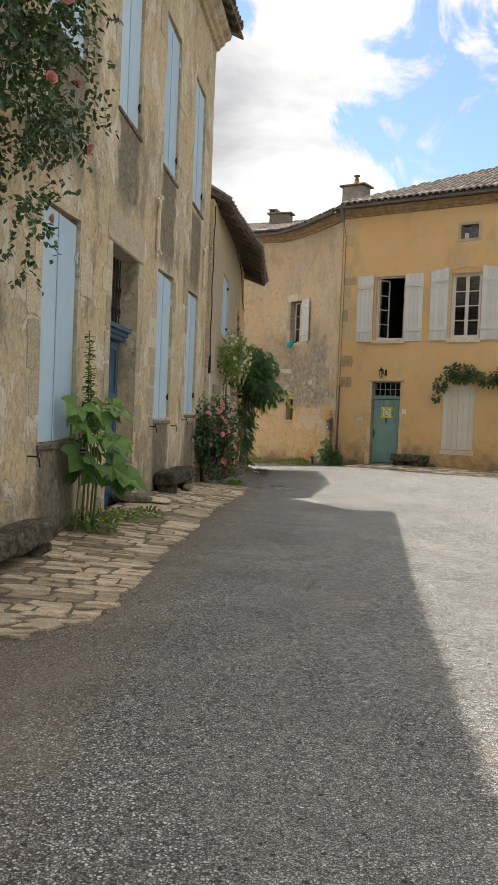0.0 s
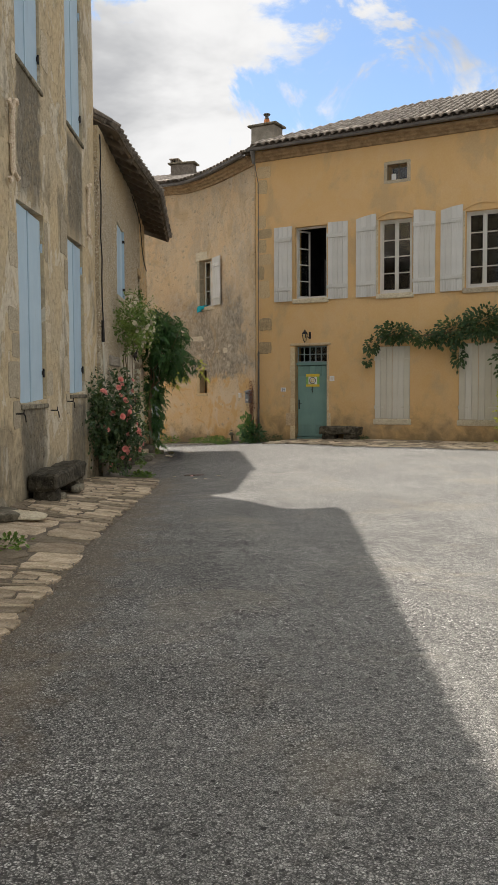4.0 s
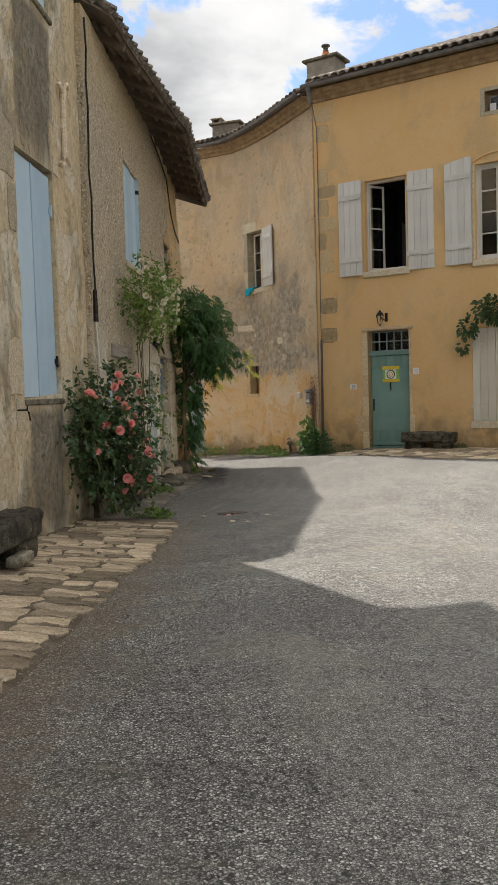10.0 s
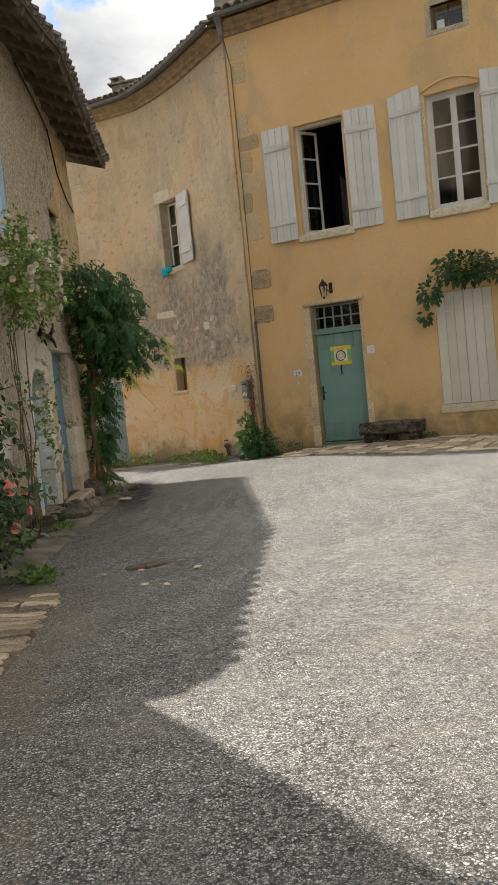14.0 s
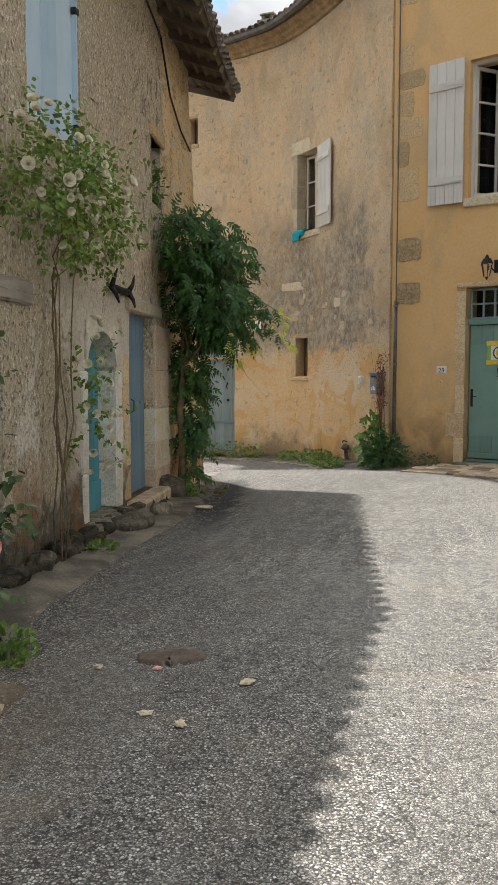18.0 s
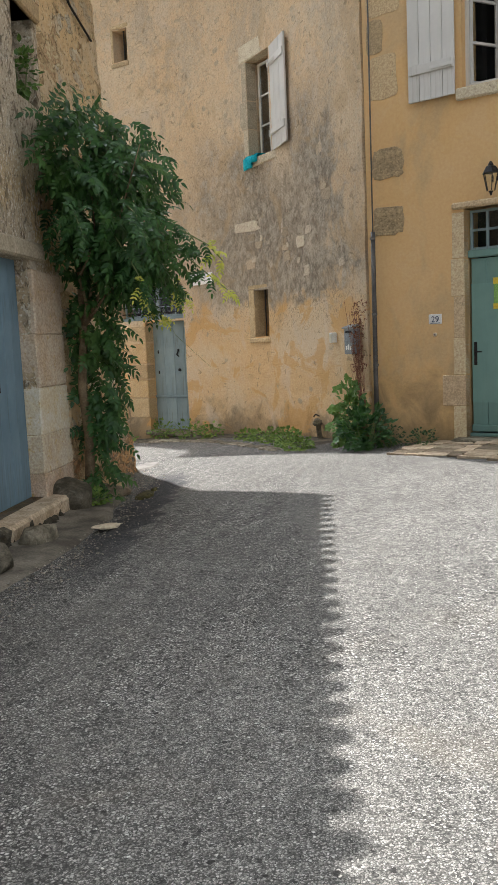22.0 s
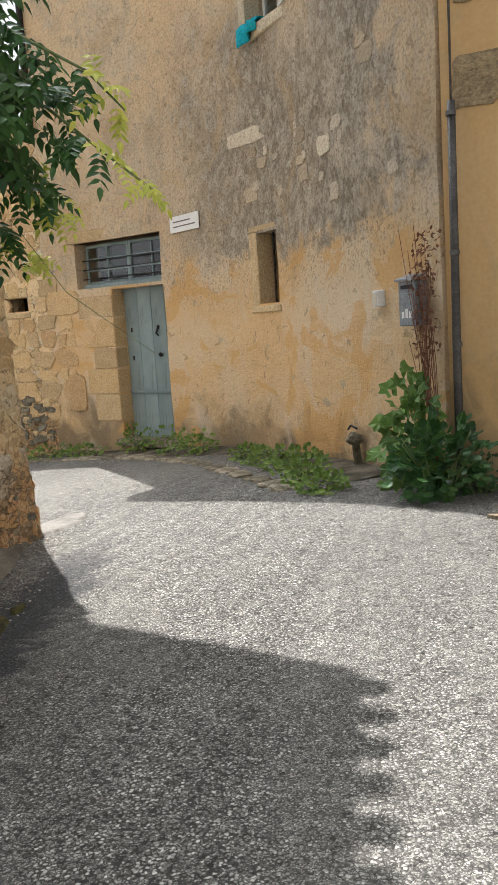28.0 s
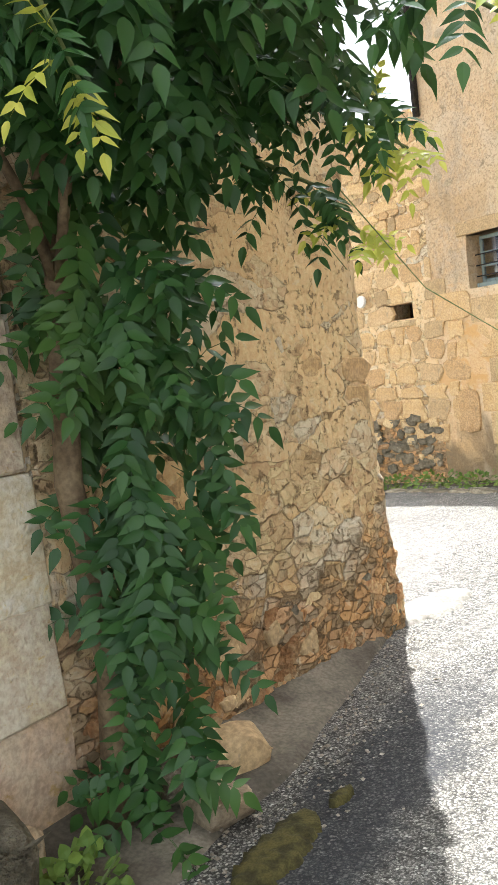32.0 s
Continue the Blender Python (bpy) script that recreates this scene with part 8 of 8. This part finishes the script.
# kerb stones under the curved wall
kerb = thing("kerb", Matrix(), "uneven row of edging stones below the curved wall", "kerb", kind="structure")
s = 0.9
while s < 9.6:
    ln = rng.uniform(0.22, 0.5)
    p = f_curved(s + ln / 2, 0, lerp((0, 3, 6, 10), (0.95, 0.95, 0.75, 0.7), s))
    t = m_tangent(s)
    bm = lump(bmesh.new(), (0, 0, 0), (ln * 0.5, rng.uniform(0.08, 0.14), 0.05), rng.random() * 20, 2, 0.35, True)
    part("kerb_stone", bm, M_DARKSTONE, kerb, at=pose(p.x, p.y, ground_z(p.x, p.y) - 0.02, rng.uniform(-6, 6), rng.uniform(-6, 6), rng.uniform(-14, 14) + math.degrees(math.atan2(t.y, t.x))))
    s += ln + 0.02
verts, faces = [], []
ss = np.linspace(0.75, 9.6, 40)
for s in ss:
    for k in range(4):
        p = f_curved(s, 0, -0.05 + lerp((0, 3, 6, 10), (0.95, 0.95, 0.75, 0.7), s) * k / 3)
        verts.append((p.x, p.y, ground_z(p.x, p.y) + 0.026 - 0.014 * k))
for j in range(len(ss) - 1):
    for k in range(3):
        faces.append((j * 4 + k, j * 4 + k + 4, j * 4 + k + 5, j * 4 + k + 1))
M_VERGE = simple("dark_verge_earth", (0.045, 0.04, 0.028), (0.13, 0.112, 0.082), 5, 0.97, 0.02)
tagged(join_raw("verge", verts, faces, M_VERGE, None, True), "strip of bare earth under the curved wall", "verge", kind="structure")

# cement gutter at the foot of the low house
verts, faces = [], []
ys = np.linspace(18.9, 28.6, 70)
for y in ys:
    wx = f_low(y, -0.2).x - 0.03
    ex = lerp((18.9, 20, 22, 24.2, 25.2, 26.4, 27.0, 28.6), (-0.2, -0.25, -0.12, 0.22, 0.26, 0.12, 0.14, -0.22), y) + 0.03 * noise.noise(Vector((y * 2, 0, 0)))
    for k in range(6):
        u = k / 5
        x = wx + (ex - wx) * u
        rise = max(0.0, min(1.0, (y - 18.95) / 0.7))
        z = ground_z(x, y) + 0.10 * rise * (1 - u) ** 2 + (0.052 * rise - 0.03 if k < 5 else -0.03) + 0.012 * noise.noise(Vector((x * 3, y * 2, 1)))
        verts.append((x, y, z))
for j in range(len(ys) - 1):
    for k in range(5):
        faces.append((j * 6 + k, j * 6 + k + 1, j * 6 + k + 7, j * 6 + k + 6))
tagged(join_raw("cement_apron", verts, faces, M_APRON, None, True), "worn grey cement apron along the low house", "pavement", kind="structure")
for k, (x, y, a, b, c, mt, lb) in enumerate(((-0.34, 23.3, 0.16, 0.36, 0.13, M_DARKSTONE, "dark mossy step stone by the arched door"), (-0.22, 24.3, 0.13, 0.2, 0.11, M_DARKSTONE, "dark rounded stone by the plank door"),
                                             (0.25, 24.75, 0.075, 0.2, 0.022, M_DRESSED, "pale broken kerb stone lying in the gutter"), (0.0, 26.5, 0.13, 0.10, 0.085, M_FLAG, "grey angular stone at the foot of the wall"),
                                             (-0.13, 26.82, 0.12, 0.17, 0.11, M_TAN, "mossy stone at the foot of the wall"), (-0.22, 26.65, 0.14, 0.2, 0.1, M_DARKSTONE, "mossy stone behind the wisteria"),
                                             (-0.33, 25.75, 0.22, 0.2, 0.22, M_DARKSTONE, "dark foot stone of the pier"))):
    ob = link(crag((a, b, c), k + 3), "stone", mt)
    ob.matrix_world = pose(x, y, ground_z(x, y) + c * 0.45 + 0.02, rng.uniform(-8, 8), rng.uniform(-8, 8), -15 + rng.uniform(-12, 12))
    tagged(ob, lb, "stone")


def bedded(parent, f, cs, cz, ln, h, mt, rng, out, sides=7, flip=False):
    """One stone in a wall, an uneven cushion proud of the mortar."""
    bm = bmesh.new()
    rim0, rim1, rim2 = [], [], []
    for k in range(sides + 2):
        a = 2 * math.pi * k / (sides + 2)
        e = 0.88 + 0.24 * rng.uniform(-1, 1)
        ca, sa = math.cos(a), math.sin(a)
        ca, sa = math.copysign(abs(ca) ** 0.5, ca), math.copysign(abs(sa) ** 0.5, sa)
        x, y = ca * ln * 0.52 * e, sa * h * 0.52 * e
        rim0.append(bm.verts.new((x, 0.04, y)))
        rim1.append(bm.verts.new((x * 0.96, -out * rng.uniform(0.45, 0.75), y * 0.96)))
        rim2.append(bm.verts.new((x * 0.84, -out * rng.uniform(0.75, 1.3), y * 0.82)))
    n = len(rim0)
    for k in range(n):
        q = (k + 1) % n
        bm.faces.new((rim0[k], rim0[q], rim1[q], rim1[k]))
        bm.faces.new((rim1[k], rim1[q], rim2[q], rim2[k]))
    bm.faces.new(rim2)
    part("stone", bm, mt, parent, at=on_wall(f, cs, cz, 0.0, flip), smooth=False)


def rubble(parent, f, s0, s1, z0, z1, cell, rng, pick, skip, budget, out=0.02, sides=7, flip=False):
    """Courses of bedded stones."""
    z, made = z0, 0
    while z < z1:
        h = cell * rng.uniform(0.45, 1.3)
        s = s0 + rng.uniform(-0.1, 0.1)
        while s < s1:
            ln = cell * rng.uniform(0.5, 2.2)
            cs, cz = s + ln / 2, z + h / 2 + rng.uniform(-0.03, 0.03)
            mt = pick(cs, cz)
            if mt is not None and made < budget and not skip(cs, cz):
                bedded(parent, f, cs, cz, ln, h, mt, rng, out, sides, flip)
                made += 1
            s += ln
        z += h


def pick_corner(s, z):
    n = noise.noise(Vector((s * 0.9, 0, z * 0.9)))
    if z < 0.30 + 0.3 * n:
        r = rng.random()
        return M_RED if r < 0.5 else M_RUBBLE if r < 0.75 else M_TAN if r < 0.9 else M_DARKSTONE
    if z < 0.8 + 0.4 * n:
        return M_RUBBLE if rng.random() < 0.7 else None
    return (M_RUBBLE if rng.random() < 0.7 else M_DRESSED) if n > (0.05 if s > 27.5 else 0.2) or rng.random() < 0.1 else None




def scatter_stones(parent, f, s0, s1, n, rng, base=-0.34, high=0.55, dark=0.15, red=0.48, flip=False):
    """Weathered rubble at the wall's foot: stones of all sizes, tilted and overlapping."""
    for i in range(n):
        cs = rng.uniform(s0, s1)
        cz = base + high * rng.random() ** 1.25 + 0.12 * noise.noise(Vector((cs * 1.5, 0, 3)))
        w, h, out = rng.uniform(0.045, 0.13), rng.uniform(0.03, 0.07), rng.uniform(0.018, 0.045)
        bm = lump(bmesh.new(), (0, 0.0, 0), (w, out, h), rng.random() * 40, 3, 0.6, True)
        r = rng.random()
        mt = M_DARKSTONE if r < dark else M_RED if r < dark + red else M_TAN
        part("stone", bm, mt, parent, at=on_wall(f, cs, cz, 0.0, flip) @ pose(0, 0, 0, 0, rng.uniform(-25, 25), 0))


scatter_stones(wall_corner, f_low, 26.4, 29.7, 120, rng, high=0.42)
rubble(wall_corner, f_low, 26.4, 29.7, 0.45, 4.4, 0.19, rng, pick_corner, lambda s, z: False, 120, 0.012)


def pick_yard(s, z):
    if z < 0.0:
        return None
    return M_RUBBLE if rng.random() < 0.7 else M_TAN


rubble(wall_stone, f_curved, 7.5, 11.8, -0.55, 4.0, 0.24, rng, pick_yard, lambda s, z: (s < 8.05 and z > 1.75) or (8.35 < s < 9.1 and 1.45 < z < 1.85), 290, 0.014, flip=True)

scatter_stones(wall_stone, f_curved, 8.2, 11.6, 160, rng, -0.5, 0.7, 0.8, 0.05, True)


M_PATCH = stone("worn_patch_stone", (0.40, 0.325, 0.23), (0.47, 0.385, 0.275), (0.26, 0.21, 0.145), 0.03, 0.3)


def pick_patch(s, z):
    n = noise.noise(Vector((s * 1.3 + 5, 0, z * 1.3)))
    return M_PATCH if n > 0.25 and rng.random() < 0.4 else None


rubble(wall_curved, f_curved, 0.8, 4.6, 1.9, 4.0, 0.15, rng, pick_patch, lambda s, z: 2.6 < s < 4.1 and (z < 2.35 or z > 4.0), 40, 0.005, flip=True)
M_BARED = stone("pale_bared_stone", (0.47, 0.405, 0.31), (0.58, 0.51, 0.40), (0.32, 0.27, 0.19), 0.03, 0.35, 9.0)
for cs, cz, ln, h in ((3.87, 3.19, 1.12, 0.17), (3.28, 2.96, 0.11, 0.11), (3.04, 2.86, 0.14, 0.08), (2.74, 2.72, 0.19, 0.10), (1.92, 2.74, 0.30, 0.20), (2.36, 2.74, 0.10, 0.08), (1.64, 2.88, 0.24, 0.12),
                      (1.56, 2.75, 0.15, 0.10), (0.98, 2.60, 0.20, 0.20), (1.72, 2.30, 0.22, 0.20), (1.98, 2.48, 0.13, 0.09), (3.56, 2.64, 0.14, 0.11), (3.88, 2.85, 0.16, 0.10), (2.96, 2.5, 0.16, 0.10),
                      (2.58, 3.02, 0.17, 0.16), (0.62, 2.68, 0.18, 0.16), (0.58, 2.16, 0.18, 0.12), (0.66, 2.32, 0.22, 0.12), (2.1, 1.98, 0.10, 0.07), (5.6, 1.9, 0.42, 0.30)):
    bedded(wall_curved, f_curved, cs, cz, ln, h, M_BARED, rng, 0.006, 8, True)


def quoins(parent, f, s, z0, z1, side, rng, chance=0.75, wide=(0.22, 0.5), flip=False, mt=M_DRESSED, out=0.008):
    """Dressed corner blocks up the side of an opening or a corner."""
    z = z0
    k = 0
    while z < z1:
        h = min(rng.uniform(0.28, 0.6), z1 - z)
        w = rng.uniform(*wide) * (1.15 if k % 2 else 0.8)
        if rng.random() < chance and h > 0.12:
            bm = bmesh.new()
            rim0, rim1 = [], []
            for i in range(20):
                a = 2 * math.pi * i / 20
                ca, sa = (math.copysign(abs(q) ** 0.35, q) for q in (math.cos(a), math.sin(a)))
                e = 1 + 0.07 * rng.uniform(-1, 1)
                x, y = ca * w / 2 * e, sa * h * 0.48 * e
                rim0.append(bm.verts.new((x, 0.03, y)))
                rim1.append(bm.verts.new((x * 0.94, -out * rng.uniform(0.7, 1.2), y * 0.95)))
            for i in range(20):
                bm.faces.new((rim0[i], rim0[(i + 1) % 20], rim1[(i + 1) % 20], rim1[i]))
            bm.faces.new(rim1)
            part("quoin", bm, mt, parent, at=on_wall(f, s, z, 0.0, flip) @ pose(w / 2 if side > 0 else -w / 2, 0, h / 2))
        z += h
        k += 1


for s0, s1, z0, z1 in TALL_LOWER:
    quoins(wall_tall, f_tall, s0 - 0.01, z0 - 0.3, z1 + 0.2, -1, rng, 0.6)
    quoins(wall_tall, f_tall, s1 + 0.01, z0 - 0.3, z1 + 0.2, 1, rng, 0.6)
for s0, s1, z0, z1 in TALL_UPPER:
    quoins(wall_tall, f_tall, s0 - 0.01, z0 - 0.2, z1 + 0.2, -1, rng, 0.35)
    quoins(wall_tall, f_tall, s1 + 0.01, z0 - 0.2, z1 + 0.2, 1, rng, 0.35)
quoins(wall_tall, f_tall, TALL_DOOR[0] - 0.01, 0.2, 3.7, -1, rng, 0.85)
quoins(wall_tall, f_tall, TALL_DOOR[1] + 0.01, 0.2, 3.7, 1, rng, 0.85)


def worn_blocks(parent, f, s, rows, rng, mt):
    """Rough-faced blocks with ragged rims, flush with the render around them."""
    for z, h, w in rows:
        bm = bmesh.new()
        rim0, rim1 = [], []
        for i in range(26):
            a = 2 * math.pi * i / 26
            ca, sa = (math.copysign(abs(q) ** 0.4, q) for q in (math.cos(a), math.sin(a)))
            e = 1 + 0.09 * rng.uniform(-1, 1)
            x, y = w / 2 + ca * w / 2 * e, h / 2 + sa * h * 0.47 * e
            rim0.append(bm.verts.new((x, 0.02, y)))
            rim1.append(bm.verts.new((w / 2 + (x - w / 2) * 0.94, -0.009, h / 2 + (y - h / 2) * 0.93)))
        for i in range(26):
            bm.faces.new((rim0[i], rim0[(i + 1) % 26], rim1[(i + 1) % 26], rim1[i]))
        bm.faces.new(rim1)
        part("quoin", bm, mt, parent, at=on_wall(f, s, z, 0.0))


worn_blocks(wall_ochre, f_ochre, 0.05, ((2.52, 0.40, 0.44), (3.22, 0.40, 0.46)), rng, stone("rough_grey_quoin", (0.34, 0.26, 0.155), (0.46, 0.345, 0.20), (0.25, 0.20, 0.125), 0.06, 0.2, 9.0))
quoins(wall_ochre, f_ochre, 0.03, 3.75, 8.1, 1, rng, 0.8, (0.26, 0.5), mt=stone("pale_quoin", (0.50, 0.38, 0.22), (0.54, 0.42, 0.25), (0.36, 0.29, 0.18), 0.012, 0.3), out=0.006)
quoins(wall_curved, f_curved, 7.42, 0.0, 1.8, -1, rng, 0.8, (0.3, 0.6), True, M_RUBBLE, 0.018)

yard_lamp = thing("wall_insulator", on_wall(f_curved, 9.35, 1.86, 0.0, flip=True), "white porcelain insulator on the yard wall", "fitting")
part("disc", tubed([(0, -0.10, 0), (0, -0.13, 0)], 0.09, 0.08, 12), M_PAPER, yard_lamp)
part("stem", tubed([(0, 0.02, 0), (0, -0.1, 0)], 0.02, 0.02, 6), M_IRON, yard_lamp)

# moss grown over the edge of the gutter
def moss_bed(path, width, seed, label, kind_word="moss", material=None, lift=0.0, high=1.0):
    """A low cushion of moss with a ragged rim along a line."""
    verts, faces = [], []
    n, k = 40, 9
    pts = [Vector((*p, 0)) for p in path]
    for i in range(n + 1):
        u = i / n * (len(pts) - 1)
        j = min(int(u), len(pts) - 2)
        c = pts[j].lerp(pts[j + 1], u - j)
        t = (pts[j + 1] - pts[j]).normalized()
        side = Vector((t.y, -t.x, 0))
        w = width * math.sin(math.pi * (0.04 + 0.92 * i / n)) ** 0.6 * (1 + 0.5 * noise.noise(Vector((i * 0.35, seed, 0))))
        for q in range(k):
            v = q / (k - 1) * 2 - 1
            w2 = w * (1 + 0.35 * noise.noise(Vector((i * 0.9, v * 2, seed + 5))))
            p = c + side * (v * w2)
            h = 0.016 * max(0.0, 1 - v * v) ** 0.5 + 0.010 * noise.noise(Vector((p.x * 30, p.y * 30, seed))) * (1 - v * v)
            z = ground_z(p.x, p.y) + lift + (0.018 + h * high if 0 < i < n and abs(v) < 1 else -0.02)
            verts.append((p.x, p.y, z))
    for i in range(n):
        for q in range(k - 1):
            a = i * k + q
            faces.append((a, a + 1, a + k + 1, a + k))
    ob = join_raw(kind_word, verts, faces, material or M_MOSS, None, True)
    return tagged(ob, label, kind_word, kind="stuff")


M_MOSS = simple("olive_moss", (0.035, 0.032, 0.014), (0.085, 0.075, 0.025), 18, 0.98, 0.012, grain=140.0)
moss_bed(((0.30, 26.16), (0.31, 26.36), (0.30, 26.6)), 0.10, 1.0, "olive green moss along the edge of the gutter")
moss_bed(((0.34, 26.66), (0.36, 26.78)), 0.03, 2.0, "small patch of olive moss by the gutter")

moss_bed(((-0.3, 28.55), (-0.15, 28.9), (-0.05, 29.3)), 0.2, 4.0, "pale worn cement patch on the lane by the wall corner", "cement_patch",
         simple("pale_patch_cement", (0.13, 0.122, 0.11), (0.19, 0.18, 0.16), 5, 0.9, 0.004), -0.004, 0.25)

# low black-brown strips laid along the foot of the low house
M_FOOT = simple("black_foot_strip", (0.02, 0.018, 0.012), (0.065, 0.055, 0.038), 9, 0.97, 0.03, grain=90.0)
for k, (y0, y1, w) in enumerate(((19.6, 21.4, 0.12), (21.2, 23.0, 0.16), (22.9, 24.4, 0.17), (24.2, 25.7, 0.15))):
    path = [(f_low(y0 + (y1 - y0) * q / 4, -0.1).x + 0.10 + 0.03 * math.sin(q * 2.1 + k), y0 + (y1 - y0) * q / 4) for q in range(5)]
    moss_bed(path, w, 11.0 + k, "black-brown strip along the foot of the plaster wall", "dirt", M_FOOT, 0.075)
rng = random.Random(17)
for k in range(16):
    y = 20.6 + k * 0.32 + rng.uniform(-0.1, 0.1)
    a, b, c = rng.uniform(0.07, 0.13), rng.uniform(0.10, 0.19), rng.uniform(0.05, 0.10)
    x = f_low(y, -0.1).x + rng.uniform(0.05, 0.16)
    ob = link(crag((a, b, c), k + 40), "foot_stone", M_BLACKSTONE)
    ob.matrix_world = pose(x, y, ground_z(x, y) + 0.09 + c * 0.3, rng.uniform(-15, 15), rng.uniform(-15, 15), rng.uniform(-40, 40))
    tagged(ob, "dark mossy rough stone at the foot of the plaster wall", "stone", "foot stones of the low house")


def gravel(name, n, place, size, material, label, seed):
    """Loose chippings, each a small angular stone, gathered in one mesh."""
    rng = random.Random(seed)
    verts, faces = [], []
    for k in range(n):
        x, y, z = place(rng)
        r = size * rng.uniform(0.5, 1.5)
        b = len(verts)
        turn = rng.uniform(0, 6.3)
        for q in range(4):
            a = turn + q * math.pi / 2 + rng.uniform(-0.4, 0.4)
            e = r * rng.uniform(0.7, 1.2)
            verts.append((x + e * math.cos(a), y + e * math.sin(a), z + r * rng.uniform(-0.1, 0.25)))
        verts += [(x + r * rng.uniform(-0.3, 0.3), y + r * rng.uniform(-0.3, 0.3), z + r * rng.uniform(0.5, 0.8)), (x, y, z - r * 0.5)]
        for q in range(4):
            faces += [(b + q, b + (q + 1) % 4, b + 4), (b + (q + 1) % 4, b + q, b + 5)]
    return tagged(join_raw(name, verts, faces, material), label, "gravel", kind="stuff")


def by_paving(rng):
    y = rng.uniform(5.0, 18.6)
    x = lerp(COB_Y, COB_X, y) + rng.gauss(0.06, 0.10)
    return x, y, max(ground_z(x, y), cob_z(x, y) - 0.012 if x < lerp(COB_Y, COB_X, y) else -9) + 0.006


def by_apron(rng):
    y = rng.uniform(19.0, 28.4)
    x = lerp((18.9, 20, 22, 24.2, 25.2, 26.4, 27.0, 28.6), (-0.2, -0.25, -0.12, 0.22, 0.26, 0.12, 0.14, -0.22), y) + rng.gauss(0.05, 0.12)
    return x, y, ground_z(x, y) + 0.016


M_GRAVEL = stone("loose_chippings", (0.20, 0.175, 0.14), (0.36, 0.325, 0.27), (0.10, 0.09, 0.075), 0.004, 0.2, 30.0)
gravel("gravel", 3400, by_paving, 0.007, M_GRAVEL, "loose tan chippings along the ragged edge of the paving", 3)
gravel("gravel", 1100, by_apron, 0.008, M_GRAVEL, "loose grey chippings gathered along the cement gutter", 4)

# litter on the lane before the low doors
for k, (x, y, r, mt, lb) in enumerate(((0.68, 18.25, 0.045, M_DRESSED, "pale flat stone flake on the lane"), (1.12, 18.64, 0.06, M_DRESSED, "pale worn stone flake set in the lane"), (0.86, 18.12, 0.05, M_DRESSED, "pale flat stone flake on the lane"),
                                       (0.32, 18.89, 0.04, M_DRESSED, "small pale stone lying on the lane"), (0.64, 18.85, 0.03, M_PALEPINK, "fallen pink rose petal on the lane"))):
    ob = link(lump(bmesh.new(), (0, 0, 0), (r * 0.7, r * 0.45, 0.008), k * 3.1 + 2, 3, 0.9), "stone_flake" if mt is M_DRESSED else "petal", mt, True)
    ob.matrix_world = pose(x, y, ground_z(x, y) + 0.008, 0, 0, 50 * k)
    tagged(ob, lb, "stone" if mt is M_DRESSED else "petal")
moss_bed(((0.5, 19.02), (0.68, 19.06), (0.88, 19.04)), 0.16, 7.0, "brown patch of dried earth on the lane", "earth_patch", simple("dried_earth", (0.075, 0.058, 0.045), (0.12, 0.095, 0.075), 9, 0.97, 0.006), -0.006, 0.2)
